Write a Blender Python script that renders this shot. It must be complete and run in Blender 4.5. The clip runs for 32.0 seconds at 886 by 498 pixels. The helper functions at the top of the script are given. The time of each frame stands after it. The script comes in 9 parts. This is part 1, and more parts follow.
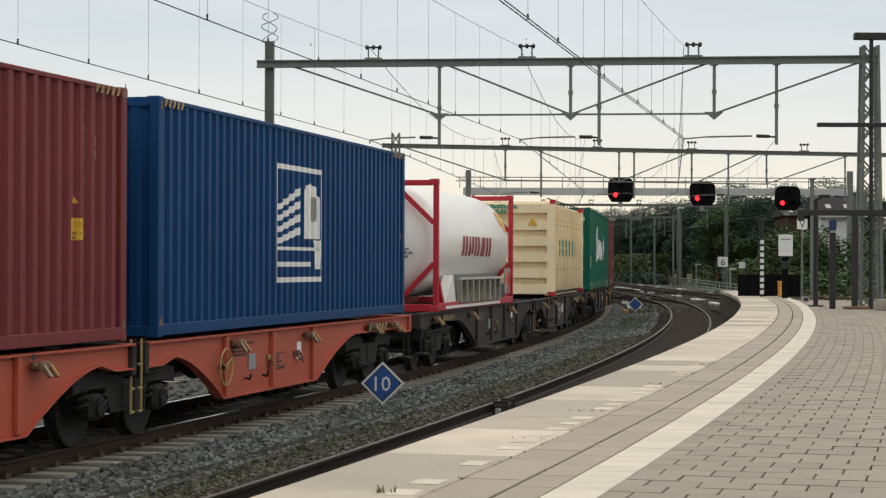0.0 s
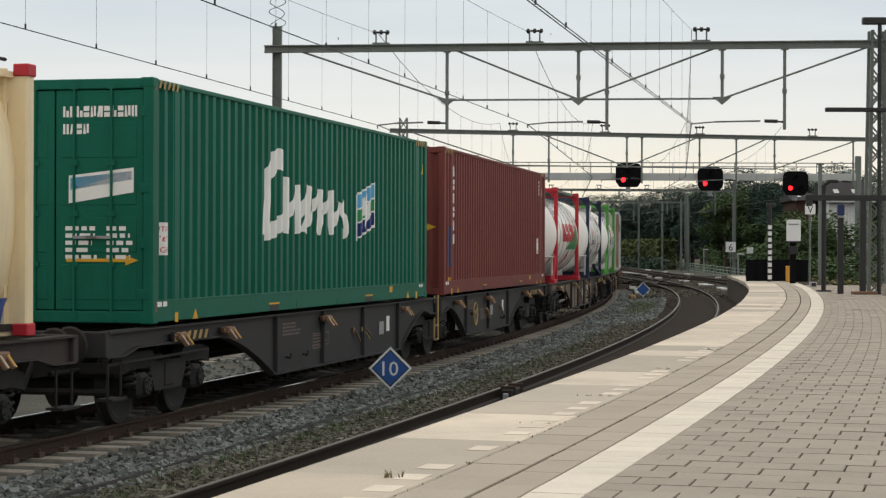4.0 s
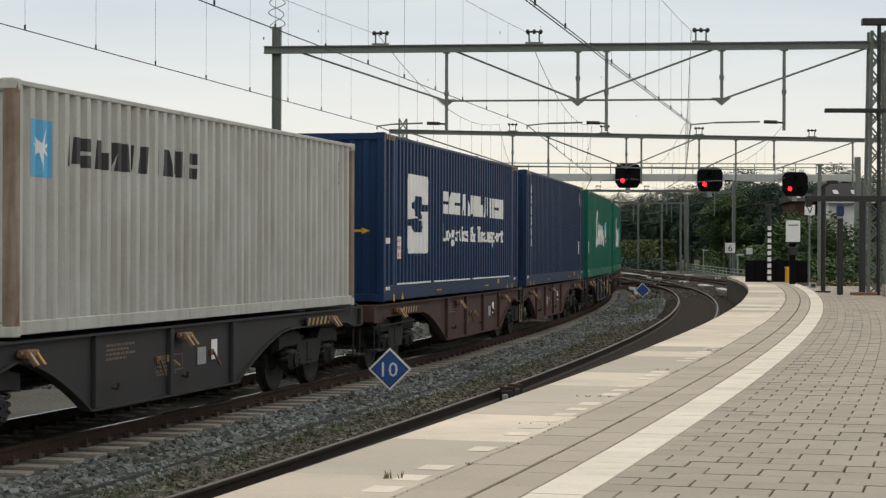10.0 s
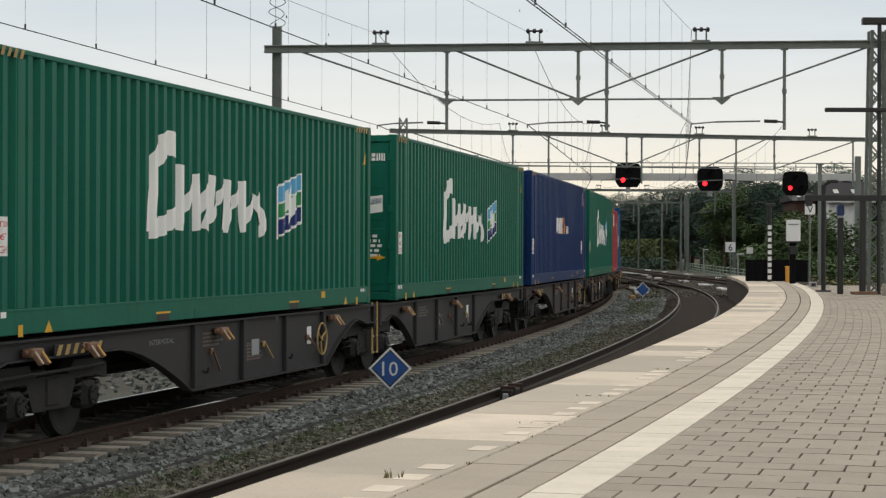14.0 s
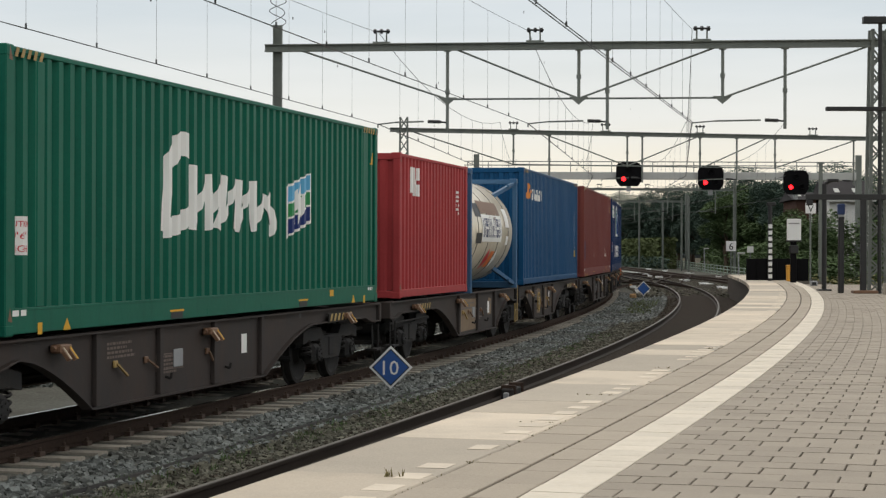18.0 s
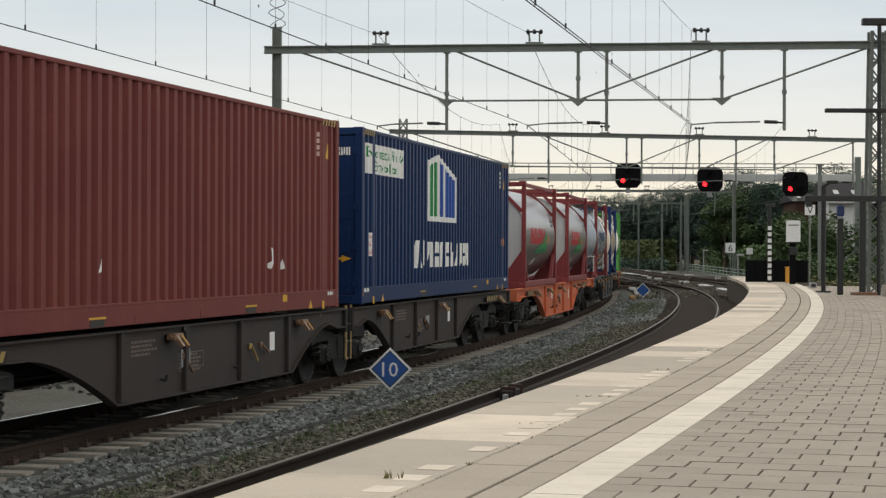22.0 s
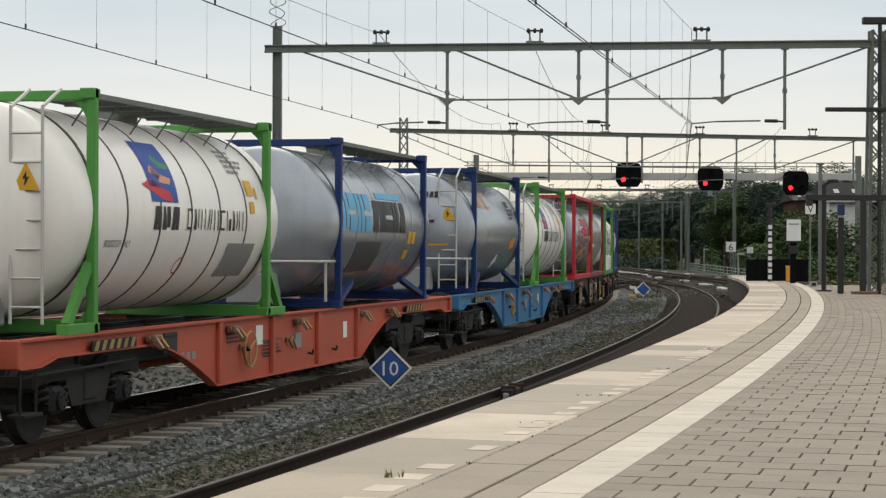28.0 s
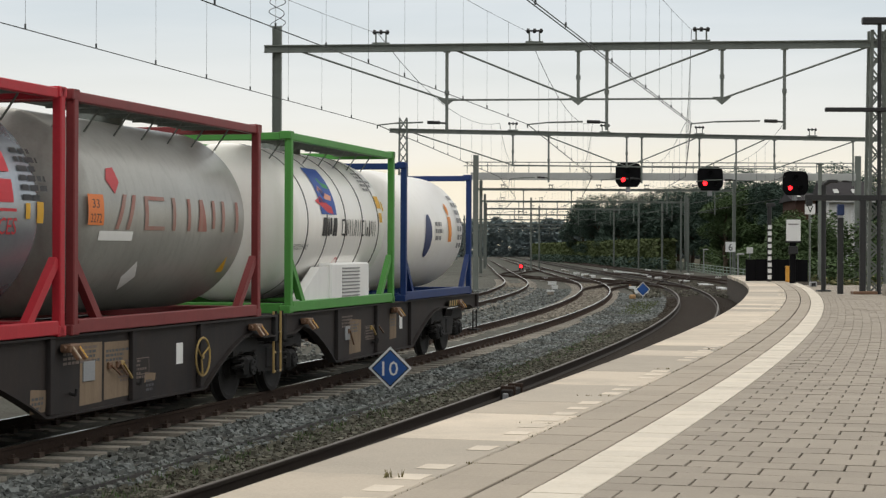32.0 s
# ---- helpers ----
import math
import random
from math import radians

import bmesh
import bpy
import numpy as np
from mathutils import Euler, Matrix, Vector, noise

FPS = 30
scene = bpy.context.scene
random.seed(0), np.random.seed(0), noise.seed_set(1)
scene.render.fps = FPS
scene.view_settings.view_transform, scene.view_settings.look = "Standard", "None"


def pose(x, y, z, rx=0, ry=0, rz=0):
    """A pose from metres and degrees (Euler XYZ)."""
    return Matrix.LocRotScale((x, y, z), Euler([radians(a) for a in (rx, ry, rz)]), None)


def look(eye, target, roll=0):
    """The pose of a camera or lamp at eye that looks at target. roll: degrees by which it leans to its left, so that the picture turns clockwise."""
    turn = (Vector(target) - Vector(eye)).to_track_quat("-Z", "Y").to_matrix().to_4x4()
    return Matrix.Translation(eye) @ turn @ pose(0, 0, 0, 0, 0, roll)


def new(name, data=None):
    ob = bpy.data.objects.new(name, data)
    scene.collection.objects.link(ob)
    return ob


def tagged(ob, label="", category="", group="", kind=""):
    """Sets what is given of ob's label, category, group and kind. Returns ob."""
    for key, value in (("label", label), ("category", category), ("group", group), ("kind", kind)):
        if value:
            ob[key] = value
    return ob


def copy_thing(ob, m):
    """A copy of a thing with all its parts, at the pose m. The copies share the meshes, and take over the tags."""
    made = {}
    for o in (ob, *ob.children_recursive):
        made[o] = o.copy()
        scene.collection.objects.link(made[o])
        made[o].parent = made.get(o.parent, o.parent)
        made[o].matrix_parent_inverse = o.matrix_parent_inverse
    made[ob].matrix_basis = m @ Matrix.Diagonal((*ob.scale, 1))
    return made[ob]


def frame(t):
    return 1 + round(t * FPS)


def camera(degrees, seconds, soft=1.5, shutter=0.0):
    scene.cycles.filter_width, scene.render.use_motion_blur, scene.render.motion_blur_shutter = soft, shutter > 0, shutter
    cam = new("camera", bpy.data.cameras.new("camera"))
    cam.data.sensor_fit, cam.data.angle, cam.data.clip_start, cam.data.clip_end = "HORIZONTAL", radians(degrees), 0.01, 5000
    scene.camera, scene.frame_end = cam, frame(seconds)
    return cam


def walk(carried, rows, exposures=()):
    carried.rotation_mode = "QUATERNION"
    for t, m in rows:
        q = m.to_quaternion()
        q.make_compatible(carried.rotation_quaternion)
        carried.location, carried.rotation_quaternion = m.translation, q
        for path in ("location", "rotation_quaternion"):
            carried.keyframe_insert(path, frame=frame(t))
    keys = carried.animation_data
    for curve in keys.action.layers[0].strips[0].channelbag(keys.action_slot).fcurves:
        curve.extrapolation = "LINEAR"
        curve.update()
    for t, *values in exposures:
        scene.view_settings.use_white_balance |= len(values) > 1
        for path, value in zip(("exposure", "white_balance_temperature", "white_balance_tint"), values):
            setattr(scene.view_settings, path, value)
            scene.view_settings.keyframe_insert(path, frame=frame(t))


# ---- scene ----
# ------------------------------------------------------------------ camera
# seconds, turn to the left and tilt upwards in degrees: a hand-held camera that settles and then trembles
SWAY = [(0, -0.224, 0.466), (0.5, -0.177, 0.397), (1, -0.091, 0.212), (1.5, -0.034, 0.086), (2, -0.013, 0.056), (2.5, -0.010, 0.049), 
        (3, -0.008, 0.042), (3.5, 0.008, 0.015), (5.5, -0.013, 0.056), (6, -0.002, 0.042), (6.5, 0.020, -0.002), (7, -0.003, 0.025), 
        (7.5, 0.005, 0.015), (8, 0.000, 0.015), (8.5, -0.002, 0.027), (9, -0.002, 0.032), (9.5, 0.008, 0.002), (10, -0.010, 0.045), 
        (10.5, 0.003, 0.045), (11, -0.039, 0.086), (11.5, -0.015, 0.061), (12, 0.017, 0.030), (12.5, 0.003, 0.030), (13, 0.003, 0.045), 
        (13.5, 0.020, -0.022), (14, -0.002, 0.025), (14.5, -0.032, 0.056), (16.5, -0.008, 0.015), (17, 0.010, 0.002), (17.5, 0.003, 0.015), 
        (18, 0.017, -0.005), (18.5, 0.010, 0.024), (19, 0.008, 0.007), (19.5, -0.008, 0.027), (20, 0.005, 0.045), (20.5, -0.002, 0.034), 
        (21, 0.003, 0.015), (21.5, 0.005, 0.015), (22, -0.003, 0.045), (22.5, -0.015, 0.081), (23, 0.010, 0.020), (23.5, 0.010, -0.015), 
        (24, -0.015, 0.049), (24.5, 0.003, 0.013), (25, -0.003, 0.064), (25.5, -0.002, -0.002), (27.5, 0.017, -0.010), (28, 0.010, 0.015), 
        (28.5, 0.005, 0.037), (29, 0.017, -0.013), (29.5, -0.012, 0.045), (30, -0.008, 0.044), (30.5, -0.003, 0.039), (31, 0.000, 0.007), 
        (31.5, 0.010, -0.008), (32, 0.000, 0.019), ]
cam = camera(25.95, 32.0, soft=1.32, shutter=0.0)
walk(cam, [(t, pose(0, 0, 2.08, 90 + tilt, -0.18, turn)) for t, turn, tilt in SWAY])

# ------------------------------------------------------------------ world and light
world = bpy.data.worlds.new("world")
scene.world = world
world.use_nodes = True
wn, wl = world.node_tree.nodes, world.node_tree.links
wn.clear()
w_out = wn.new("ShaderNodeOutputWorld")
w_sky = wn.new("ShaderNodeTexSky")
w_sky.sky_type, w_sky.sun_disc = "NISHITA", False
w_sky.sun_elevation, w_sky.sun_rotation = radians(46), radians(-8)
w_bg = wn.new("ShaderNodeBackground")
w_bg.inputs[1].default_value = 0.08
w_cloud = wn.new("ShaderNodeBackground")
w_cloud.inputs[1].default_value = 1.0
w_add = wn.new("ShaderNodeMixShader")
w_add.inputs[0].default_value = 0.9          # how much of the sky the cloud covers
w_tc = wn.new("ShaderNodeTexCoord")
w_sep = wn.new("ShaderNodeSeparateXYZ")
w_ramp = wn.new("ShaderNodeValToRGB")
w_noise = wn.new("ShaderNodeTexNoise")
w_map = wn.new("ShaderNodeMapping")
w_mix = wn.new("ShaderNodeMixRGB")
w_mix.blend_type = "OVERLAY"
w_mix.inputs[0].default_value = 0.34
w_map.inputs["Scale"].default_value = (3.0, 3.0, 26.0)
w_noise.inputs["Scale"].default_value = 2.2
w_noise.inputs["Detail"].default_value = 5
ramp = w_ramp.color_ramp
ramp.elements[0].position, ramp.elements[0].color = 0.0, (1.0, 0.89, 0.69, 1)
ramp.elements[1].position, ramp.elements[1].color = 1.0, (1.12, 1.08, 1.01, 1)
for place, colour in ((0.03, (1.0, 0.915, 0.75, 1)), (0.065, (0.87, 0.865, 0.82, 1)), (0.12, (0.70, 0.755, 0.785, 1)), (0.2, (0.74, 0.77, 0.79, 1)), (0.34, (1.02, 1.02, 0.99, 1)), (0.5, (1.12, 1.10, 1.05, 1))):
    e = ramp.elements.new(place)
    e.color = colour
wl.new(w_tc.outputs["Generated"], w_sep.inputs[0])
wl.new(w_sep.outputs["Z"], w_ramp.inputs[0])
wl.new(w_tc.outputs["Generated"], w_map.inputs[0])
wl.new(w_map.outputs[0], w_noise.inputs[0])
wl.new(w_ramp.outputs[0], w_mix.inputs[1])
wl.new(w_noise.outputs[0], w_mix.inputs[2])
wl.new(w_mix.outputs[0], w_cloud.inputs[0])
wl.new(w_sky.outputs[0], w_bg.inputs[0])
wl.new(w_bg.outputs[0], w_add.inputs[1])
wl.new(w_cloud.outputs[0], w_add.inputs[2])
wl.new(w_add.outputs[0], w_out.inputs[0])
sun = new("sun", bpy.data.lights.new("sun", "SUN"))
sun.data.energy, sun.data.angle, sun.data.color = 0.45, radians(30), (1.0, 0.92, 0.80)
sun.matrix_world = look((0, 0, 40), (4, -30, 8))
scene.view_settings.exposure = 0.0


# ------------------------------------------------------------------ materials
def surface(name, colour, rough=0.6, metal=0.0, grain=0.12, grain_scale=30.0, stain=0.25, stain_scale=0.8, stain_colour=None,
            streak=0.0, bump=0.15, bump_scale=60.0, spread=0.0, island=0.0, gloss=0.5):
    """A painted, stone or metal surface: colour with fine grain, wide stains, run-down streaks, relief and a spread from piece to piece."""
    m = bpy.data.materials.new(name)
    m.use_nodes = True
    n, l = m.node_tree.nodes, m.node_tree.links
    b = n["Principled BSDF"]
    b.inputs["Roughness"].default_value, b.inputs["Metallic"].default_value = rough, metal
    b.inputs["Specular IOR Level"].default_value = gloss
    tc = n.new("ShaderNodeTexCoord")
    fine, wide = n.new("ShaderNodeTexNoise"), n.new("ShaderNodeTexNoise")
    fine.inputs["Scale"].default_value, fine.inputs["Detail"].default_value = grain_scale, 4
    wide.inputs["Scale"].default_value, wide.inputs["Detail"].default_value = stain_scale, 6
    wide.inputs["Roughness"].default_value = 0.65
    for x in (fine, wide):
        l.new(tc.outputs["Object"], x.inputs[0])
    ramp_w = n.new("ShaderNodeValToRGB")
    ramp_w.color_ramp.elements[0].position, ramp_w.color_ramp.elements[1].position = 0.42, 0.72
    l.new(wide.outputs[0], ramp_w.inputs[0])
    dirt = stain_colour or tuple(c * 0.55 for c in colour)
    mix1 = n.new("ShaderNodeMixRGB")
    mix1.inputs[1].default_value, mix1.inputs[2].default_value = (*colour, 1), (*dirt, 1)
    mul = n.new("ShaderNodeMath")
    mul.operation, mul.inputs[1].default_value = "MULTIPLY", stain
    l.new(ramp_w.outputs[0], mul.inputs[0])
    l.new(mul.outputs[0], mix1.inputs[0])
    last = mix1.outputs[0]
    if streak:
        mp, sn, rs = n.new("ShaderNodeMapping"), n.new("ShaderNodeTexNoise"), n.new("ShaderNodeValToRGB")
        mp.inputs["Scale"].default_value = (5, 5, 0.35)
        sn.inputs["Scale"].default_value, sn.inputs["Detail"].default_value = 1.6, 5
        rs.color_ramp.elements[0].position, rs.color_ramp.elements[1].position = 0.5, 0.8
        l.new(tc.outputs["Object"], mp.inputs[0])
        l.new(mp.outputs[0], sn.inputs[0])
        l.new(sn.outputs[0], rs.inputs[0])
        m2, ms = n.new("ShaderNodeMixRGB"), n.new("ShaderNodeMath")
        ms.operation, ms.inputs[1].default_value = "MULTIPLY", streak
        l.new(rs.outputs[0], ms.inputs[0])
        l.new(ms.outputs[0], m2.inputs[0])
        l.new(last, m2.inputs[1])
        m2.inputs[2].default_value = (*dirt, 1)
        last = m2.outputs[0]
    mix3 = n.new("ShaderNodeMixRGB")
    mix3.blend_type, mix3.inputs[0].default_value = "OVERLAY", grain
    l.new(last, mix3.inputs[1])
    l.new(fine.outputs[0], mix3.inputs[2])
    last = mix3.outputs[0]
    if spread or island:
        hsv, mr = n.new("ShaderNodeHueSaturation"), n.new("ShaderNodeMapRange")
        amount = spread or island
        if island:
            src = n.new("ShaderNodeNewGeometry").outputs["Random Per Island"]
        else:
            src = n.new("ShaderNodeObjectInfo").outputs["Random"]
        l.new(src, mr.inputs[0])
        mr.inputs[3].default_value, mr.inputs[4].default_value = 1 - amount, 1 + amount
        l.new(mr.outputs[0], hsv.inputs["Value"])
        l.new(last, hsv.inputs["Color"])
        last = hsv.outputs[0]
    l.new(last, b.inputs["Base Color"])
    if bump:
        bn, bt = n.new("ShaderNodeBump"), n.new("ShaderNodeTexNoise")
        bt.inputs["Scale"].default_value, bt.inputs["Detail"].default_value = bump_scale, 3
        bn.inputs["Strength"].default_value, bn.inputs["Distance"].default_value = bump, 0.02
        l.new(tc.outputs["Object"], bt.inputs[0])
        l.new(bt.outputs[0], bn.inputs["Height"])
        l.new(bn.outputs[0], b.inputs["Normal"])
    return m


def glow(name, colour, strength):
    m = bpy.data.materials.new(name)
    m.use_nodes = True
    b = m.node_tree.nodes["Principled BSDF"]
    b.inputs["Base Color"].default_value = (*colour, 1)
    b.inputs["Emission Color"].default_value, b.inputs["Emission Strength"].default_value = (*colour, 1), strength
    return m


def paint(name, colour, streak=0.35, stain=0.3, rough=0.5, gloss=0.3, **k):
    return surface(name, colour, rough=rough, stain=stain, streak=streak, grain=0.1, bump=0.08, bump_scale=9.0, gloss=gloss, **k)


RUST = (0.11, 0.05, 0.028)
M = {
    "ballast": surface("ballast_bed", (0.121, 0.122, 0.108), 0.95, grain=0.75, grain_scale=22, stain=0.6, stain_scale=0.5, stain_colour=(0.06, 0.052, 0.042), bump=1.0, bump_scale=24, gloss=0.06),
    "stone": surface("ballast_stone", (0.1675, 0.1824, 0.1782), 0.9, grain=0.3, grain_scale=40, stain=0.6, stain_scale=0.45, stain_colour=(0.072, 0.060, 0.042), island=0.62, bump=0.3, gloss=0.06),
    "stone_brown": surface("ballast_brown", (0.065, 0.055, 0.0438), 0.95, grain=0.4, grain_scale=40, stain=0.5, stain_colour=(0.03, 0.025, 0.019), island=0.45, bump=0.3, gloss=0.06),
    "ballast_dark": surface("ballast_bed_dark", (0.0352, 0.0286, 0.0231), 0.95, grain=0.6, grain_scale=22, stain=0.5, stain_scale=0.6, stain_colour=(0.025, 0.02, 0.016), bump=1.0, bump_scale=24, gloss=0.06),
    "ballast_grey": surface("ballast_bed_far", (0.10, 0.103, 0.09), 0.95, grain=0.6, grain_scale=6, stain=0.7, stain_scale=0.12, stain_colour=(0.05, 0.044, 0.036), bump=0.6, bump_scale=8, gloss=0.06),
    "stone_pale": surface("ballast_pale", (0.1438, 0.1313, 0.11), 0.95, grain=0.4, grain_scale=40, stain=0.5, stain_scale=0.4, stain_colour=(0.10, 0.085, 0.065), island=0.45, bump=0.3, gloss=0.06),
    "stone_mid": surface("ballast_mid", (0.1188, 0.1166, 0.0945), 0.95, grain=0.4, grain_scale=40, stain=0.6, stain_scale=0.5, stain_colour=(0.05, 0.042, 0.03), island=0.6, bump=0.3, gloss=0.06),
    "stone_dusty": surface("ballast_dusty", (0.27, 0.245, 0.205), 0.95, grain=0.4, grain_scale=40, stain=0.5, stain_scale=0.6, stain_colour=(0.12, 0.10, 0.08), island=0.4, bump=0.3, gloss=0.05),
    "earth": surface("earth", (0.075, 0.066, 0.048), 0.95, grain=0.6, grain_scale=14, stain=0.7, stain_scale=0.3, stain_colour=(0.045, 0.055, 0.025), bump=1.0, bump_scale=12, gloss=0.06),
    "rail_top": surface("rail_polished", (0.55, 0.55, 0.54), 0.22, 1.0, grain=0.1, stain=0.15, bump=0.02),
    "rail_worn": surface("rail_worn", (0.11, 0.10, 0.09), 0.55, 0.0, grain=0.3, stain=0.5, stain_scale=0.6, stain_colour=(0.05, 0.038, 0.03), bump=0.05, gloss=0.25),
    "rail_dull": surface("rail_dull", (0.034, 0.026, 0.021), 0.7, 0.0, grain=0.3, stain=0.4, bump=0.1, gloss=0.15),
    "rail_side": surface("rail_rust", (0.054, 0.0375, 0.03), 0.9, grain=0.4, stain=0.4, bump=0.3, gloss=0.1),
    "sleeper": surface("sleeper_concrete", (0.3096, 0.2844, 0.2412), 0.95, grain=0.35, stain=0.75, stain_scale=2.2, stain_colour=(0.13, 0.105, 0.08), spread=0.18),
    "clip": surface("rail_clip", (0.07, 0.045, 0.033), 0.8, grain=0.3),
    "slab": surface("platform_slab", (0.615, 0.535, 0.43), 0.85, grain=0.2, grain_scale=55, stain=0.6, stain_scale=0.9, stain_colour=(0.36, 0.32, 0.265), spread=0.2, bump=0.2),
    "slab_worn": surface("platform_slab_worn", (0.43, 0.38, 0.312), 0.88, grain=0.2, grain_scale=55, stain=0.5, stain_scale=1.1, stain_colour=(0.33, 0.295, 0.245), spread=0.1, bump=0.2),
    "edge": surface("platform_edge", (0.64, 0.555, 0.445), 0.85, grain=0.15, stain=0.3, stain_scale=1.4, spread=0.05, bump=0.2),
    "slab_mark": surface("slab_mark", (0.69, 0.61, 0.5), 0.85, grain=0.15, stain=0.5, stain_scale=3.0, stain_colour=(0.5, 0.44, 0.36), spread=0.08, bump=0.1),
    "slab_grey": surface("slab_grey", (0.3882, 0.3365, 0.2707), 0.88, grain=0.15, grain_scale=60, stain=0.22, stain_scale=0.9, spread=0.06, bump=0.2),
    "tactile": surface("tactile_white", (0.684, 0.6222, 0.5225), 0.8, grain=0.16, stain=0.4, stain_scale=2.6, stain_colour=(0.47, 0.42, 0.345), spread=0.07, bump=0.2),
    "tile": surface("paving_tile", (0.3309, 0.2895, 0.2369), 0.88, grain=0.16, grain_scale=60, stain=0.22, stain_scale=0.7, spread=0.07, bump=0.25),
    "tile_far": surface("paving_tile_far", (0.3309, 0.2895, 0.2369), 0.88, grain=0.16, grain_scale=60, stain=0.22, stain_scale=0.7, island=0.07, bump=0.25),
    "joint": surface("paving_joint", (0.05, 0.043, 0.034), 0.95, grain=0.5, stain=0.4, gloss=0.06),
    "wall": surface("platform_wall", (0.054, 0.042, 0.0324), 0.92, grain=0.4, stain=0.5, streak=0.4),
    "galv": surface("mast_steel", (0.175, 0.195, 0.178), 0.65, 0.25, grain=0.2, stain=0.35, stain_scale=1.5, streak=0.25),
    "galv_light": surface("gantry_grey", (0.46, 0.47, 0.46), 0.6, grain=0.12, stain=0.3, streak=0.25),
    "wire": surface("wire_copper", (0.055, 0.06, 0.06), 0.6, 0.4, bump=0),
    "black_matt": surface("black_matt", (0.008, 0.008, 0.009), 0.85, grain=0.1, bump=0.05, gloss=0.05),
    "black": surface("black_paint", (0.0102, 0.0108, 0.012), 0.5, grain=0.1, bump=0.05),
    "white": surface("white_sign", (0.72, 0.73, 0.73), 0.5, stain=0.12, bump=0.03),
    "head_blue": surface("head_blue", (0.008, 0.03, 0.12), 0.5, stain=0.15, bump=0.02),
    "sign_blue": surface("sign_blue", (0.012, 0.0782, 0.2948), 0.4, stain=0.1, bump=0.02),
    "yellow": surface("yellow_paint", (0.62, 0.30, 0.035), 0.55, stain=0.25),
    "cover": surface("machine_cover", (0.40, 0.235, 0.10), 0.7, stain=0.5, stain_scale=3.0, stain_colour=(0.16, 0.11, 0.07)),
    "orange_sign": surface("orange_sign", (0.75, 0.20, 0.04), 0.55, stain=0.15),
    "red_sign": surface("red_sign", (0.50, 0.022, 0.03), 0.5, stain=0.12),
    "brick": surface("house_brick", (0.084, 0.049, 0.0392), 0.9, grain=0.3, stain=0.3, gloss=0.06),
    "plaster": surface("plaster_white", (0.66, 0.66, 0.65), 0.85, stain=0.2, streak=0.15),
    "roof": surface("roof_tile", (0.045, 0.043, 0.046), 0.95, grain=0.3, stain=0.3, gloss=0.1),
    "panel_grey": surface("facade_grey", (0.30, 0.28, 0.265), 0.85, stain=0.25, streak=0.2),
    "fence": surface("green_rail", (0.20, 0.27, 0.21), 0.6, stain=0.2),
    "bark": surface("bark", (0.075, 0.055, 0.038), 0.95, grain=0.5, bump=0.8, bump_scale=14),
    "leaf": surface("leaf", (0.1012, 0.1503, 0.0692), 0.75, grain=0.12, stain=0.3, stain_scale=0.4, stain_colour=(0.05, 0.085, 0.035), island=0.1, bump=0, gloss=0.06),
    "leaf_clip": surface("leaf_clip", (0.102, 0.1258, 0.0578), 0.8, grain=0.12, stain=0.3, stain_scale=0.3, stain_colour=(0.10, 0.13, 0.055), island=0.12, bump=0, gloss=0.06),
    # dark green, with a bluish lift in the colour for haze
    "leaf_dark": surface("leaf_dark", (0.0792, 0.1185, 0.0963), 0.8, grain=0.12, stain=0.3, stain_scale=0.3, stain_colour=(0.042, 0.064, 0.044), island=0.1, bump=0, gloss=0.06),
    "leaf_hedge": surface("leaf_hedge", (0.0796, 0.132, 0.049), 0.8, grain=0.12, stain=0.3, stain_scale=0.5, island=0.1, bump=0, gloss=0.06),
    "moss": surface("joint_moss", (0.2, 0.175, 0.085), 0.9, island=0.4, stain=0.5, stain_colour=(0.10, 0.075, 0.045), bump=0, gloss=0.06),
    # pale blue-grey: distance haze is put into this leaf colour
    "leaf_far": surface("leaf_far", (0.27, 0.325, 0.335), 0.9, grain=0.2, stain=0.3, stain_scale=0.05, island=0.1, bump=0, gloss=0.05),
    "grass": surface("grass", (0.095, 0.12, 0.04), 0.85, island=0.4, stain=0.4, bump=0, gloss=0.06),
    "grass_dry": surface("grass_dry", (0.21, 0.20, 0.10), 0.9, island=0.3, stain=0.5, stain_scale=0.6, stain_colour=(0.11, 0.13, 0.055), bump=0, gloss=0.05),
    "tyre_steel": surface("wheel_steel", (0.022, 0.02, 0.019), 0.75, 0.3, grain=0.3, stain=0.4),
    "bogie": surface("bogie_dirt", (0.018, 0.018, 0.0185), 0.85, grain=0.4, grain_scale=18, stain=0.5, stain_scale=2.0, stain_colour=(0.045, 0.034, 0.027), gloss=0.4),
    "mirror_steel": surface("mirror_steel", (0.26, 0.27, 0.245), 0.16, 1.0, grain=0.15, stain=0.3, stain_scale=2.5, bump=0.25, bump_scale=4),
    "galv_ladder": surface("ladder_alu", (0.55, 0.55, 0.53), 0.5, 0.5, stain=0.2),
    "lamp_box": surface("lamp_box", (0.30, 0.31, 0.32), 0.6),
}
_glass = surface("window_glass", (0.05, 0.06, 0.065), 0.08, gloss=0.8, bump=0, stain=0.1)
M["glass"] = _glass
M["red_light"] = glow("signal_red", (1.0, 0.008, 0.012), 7.0)


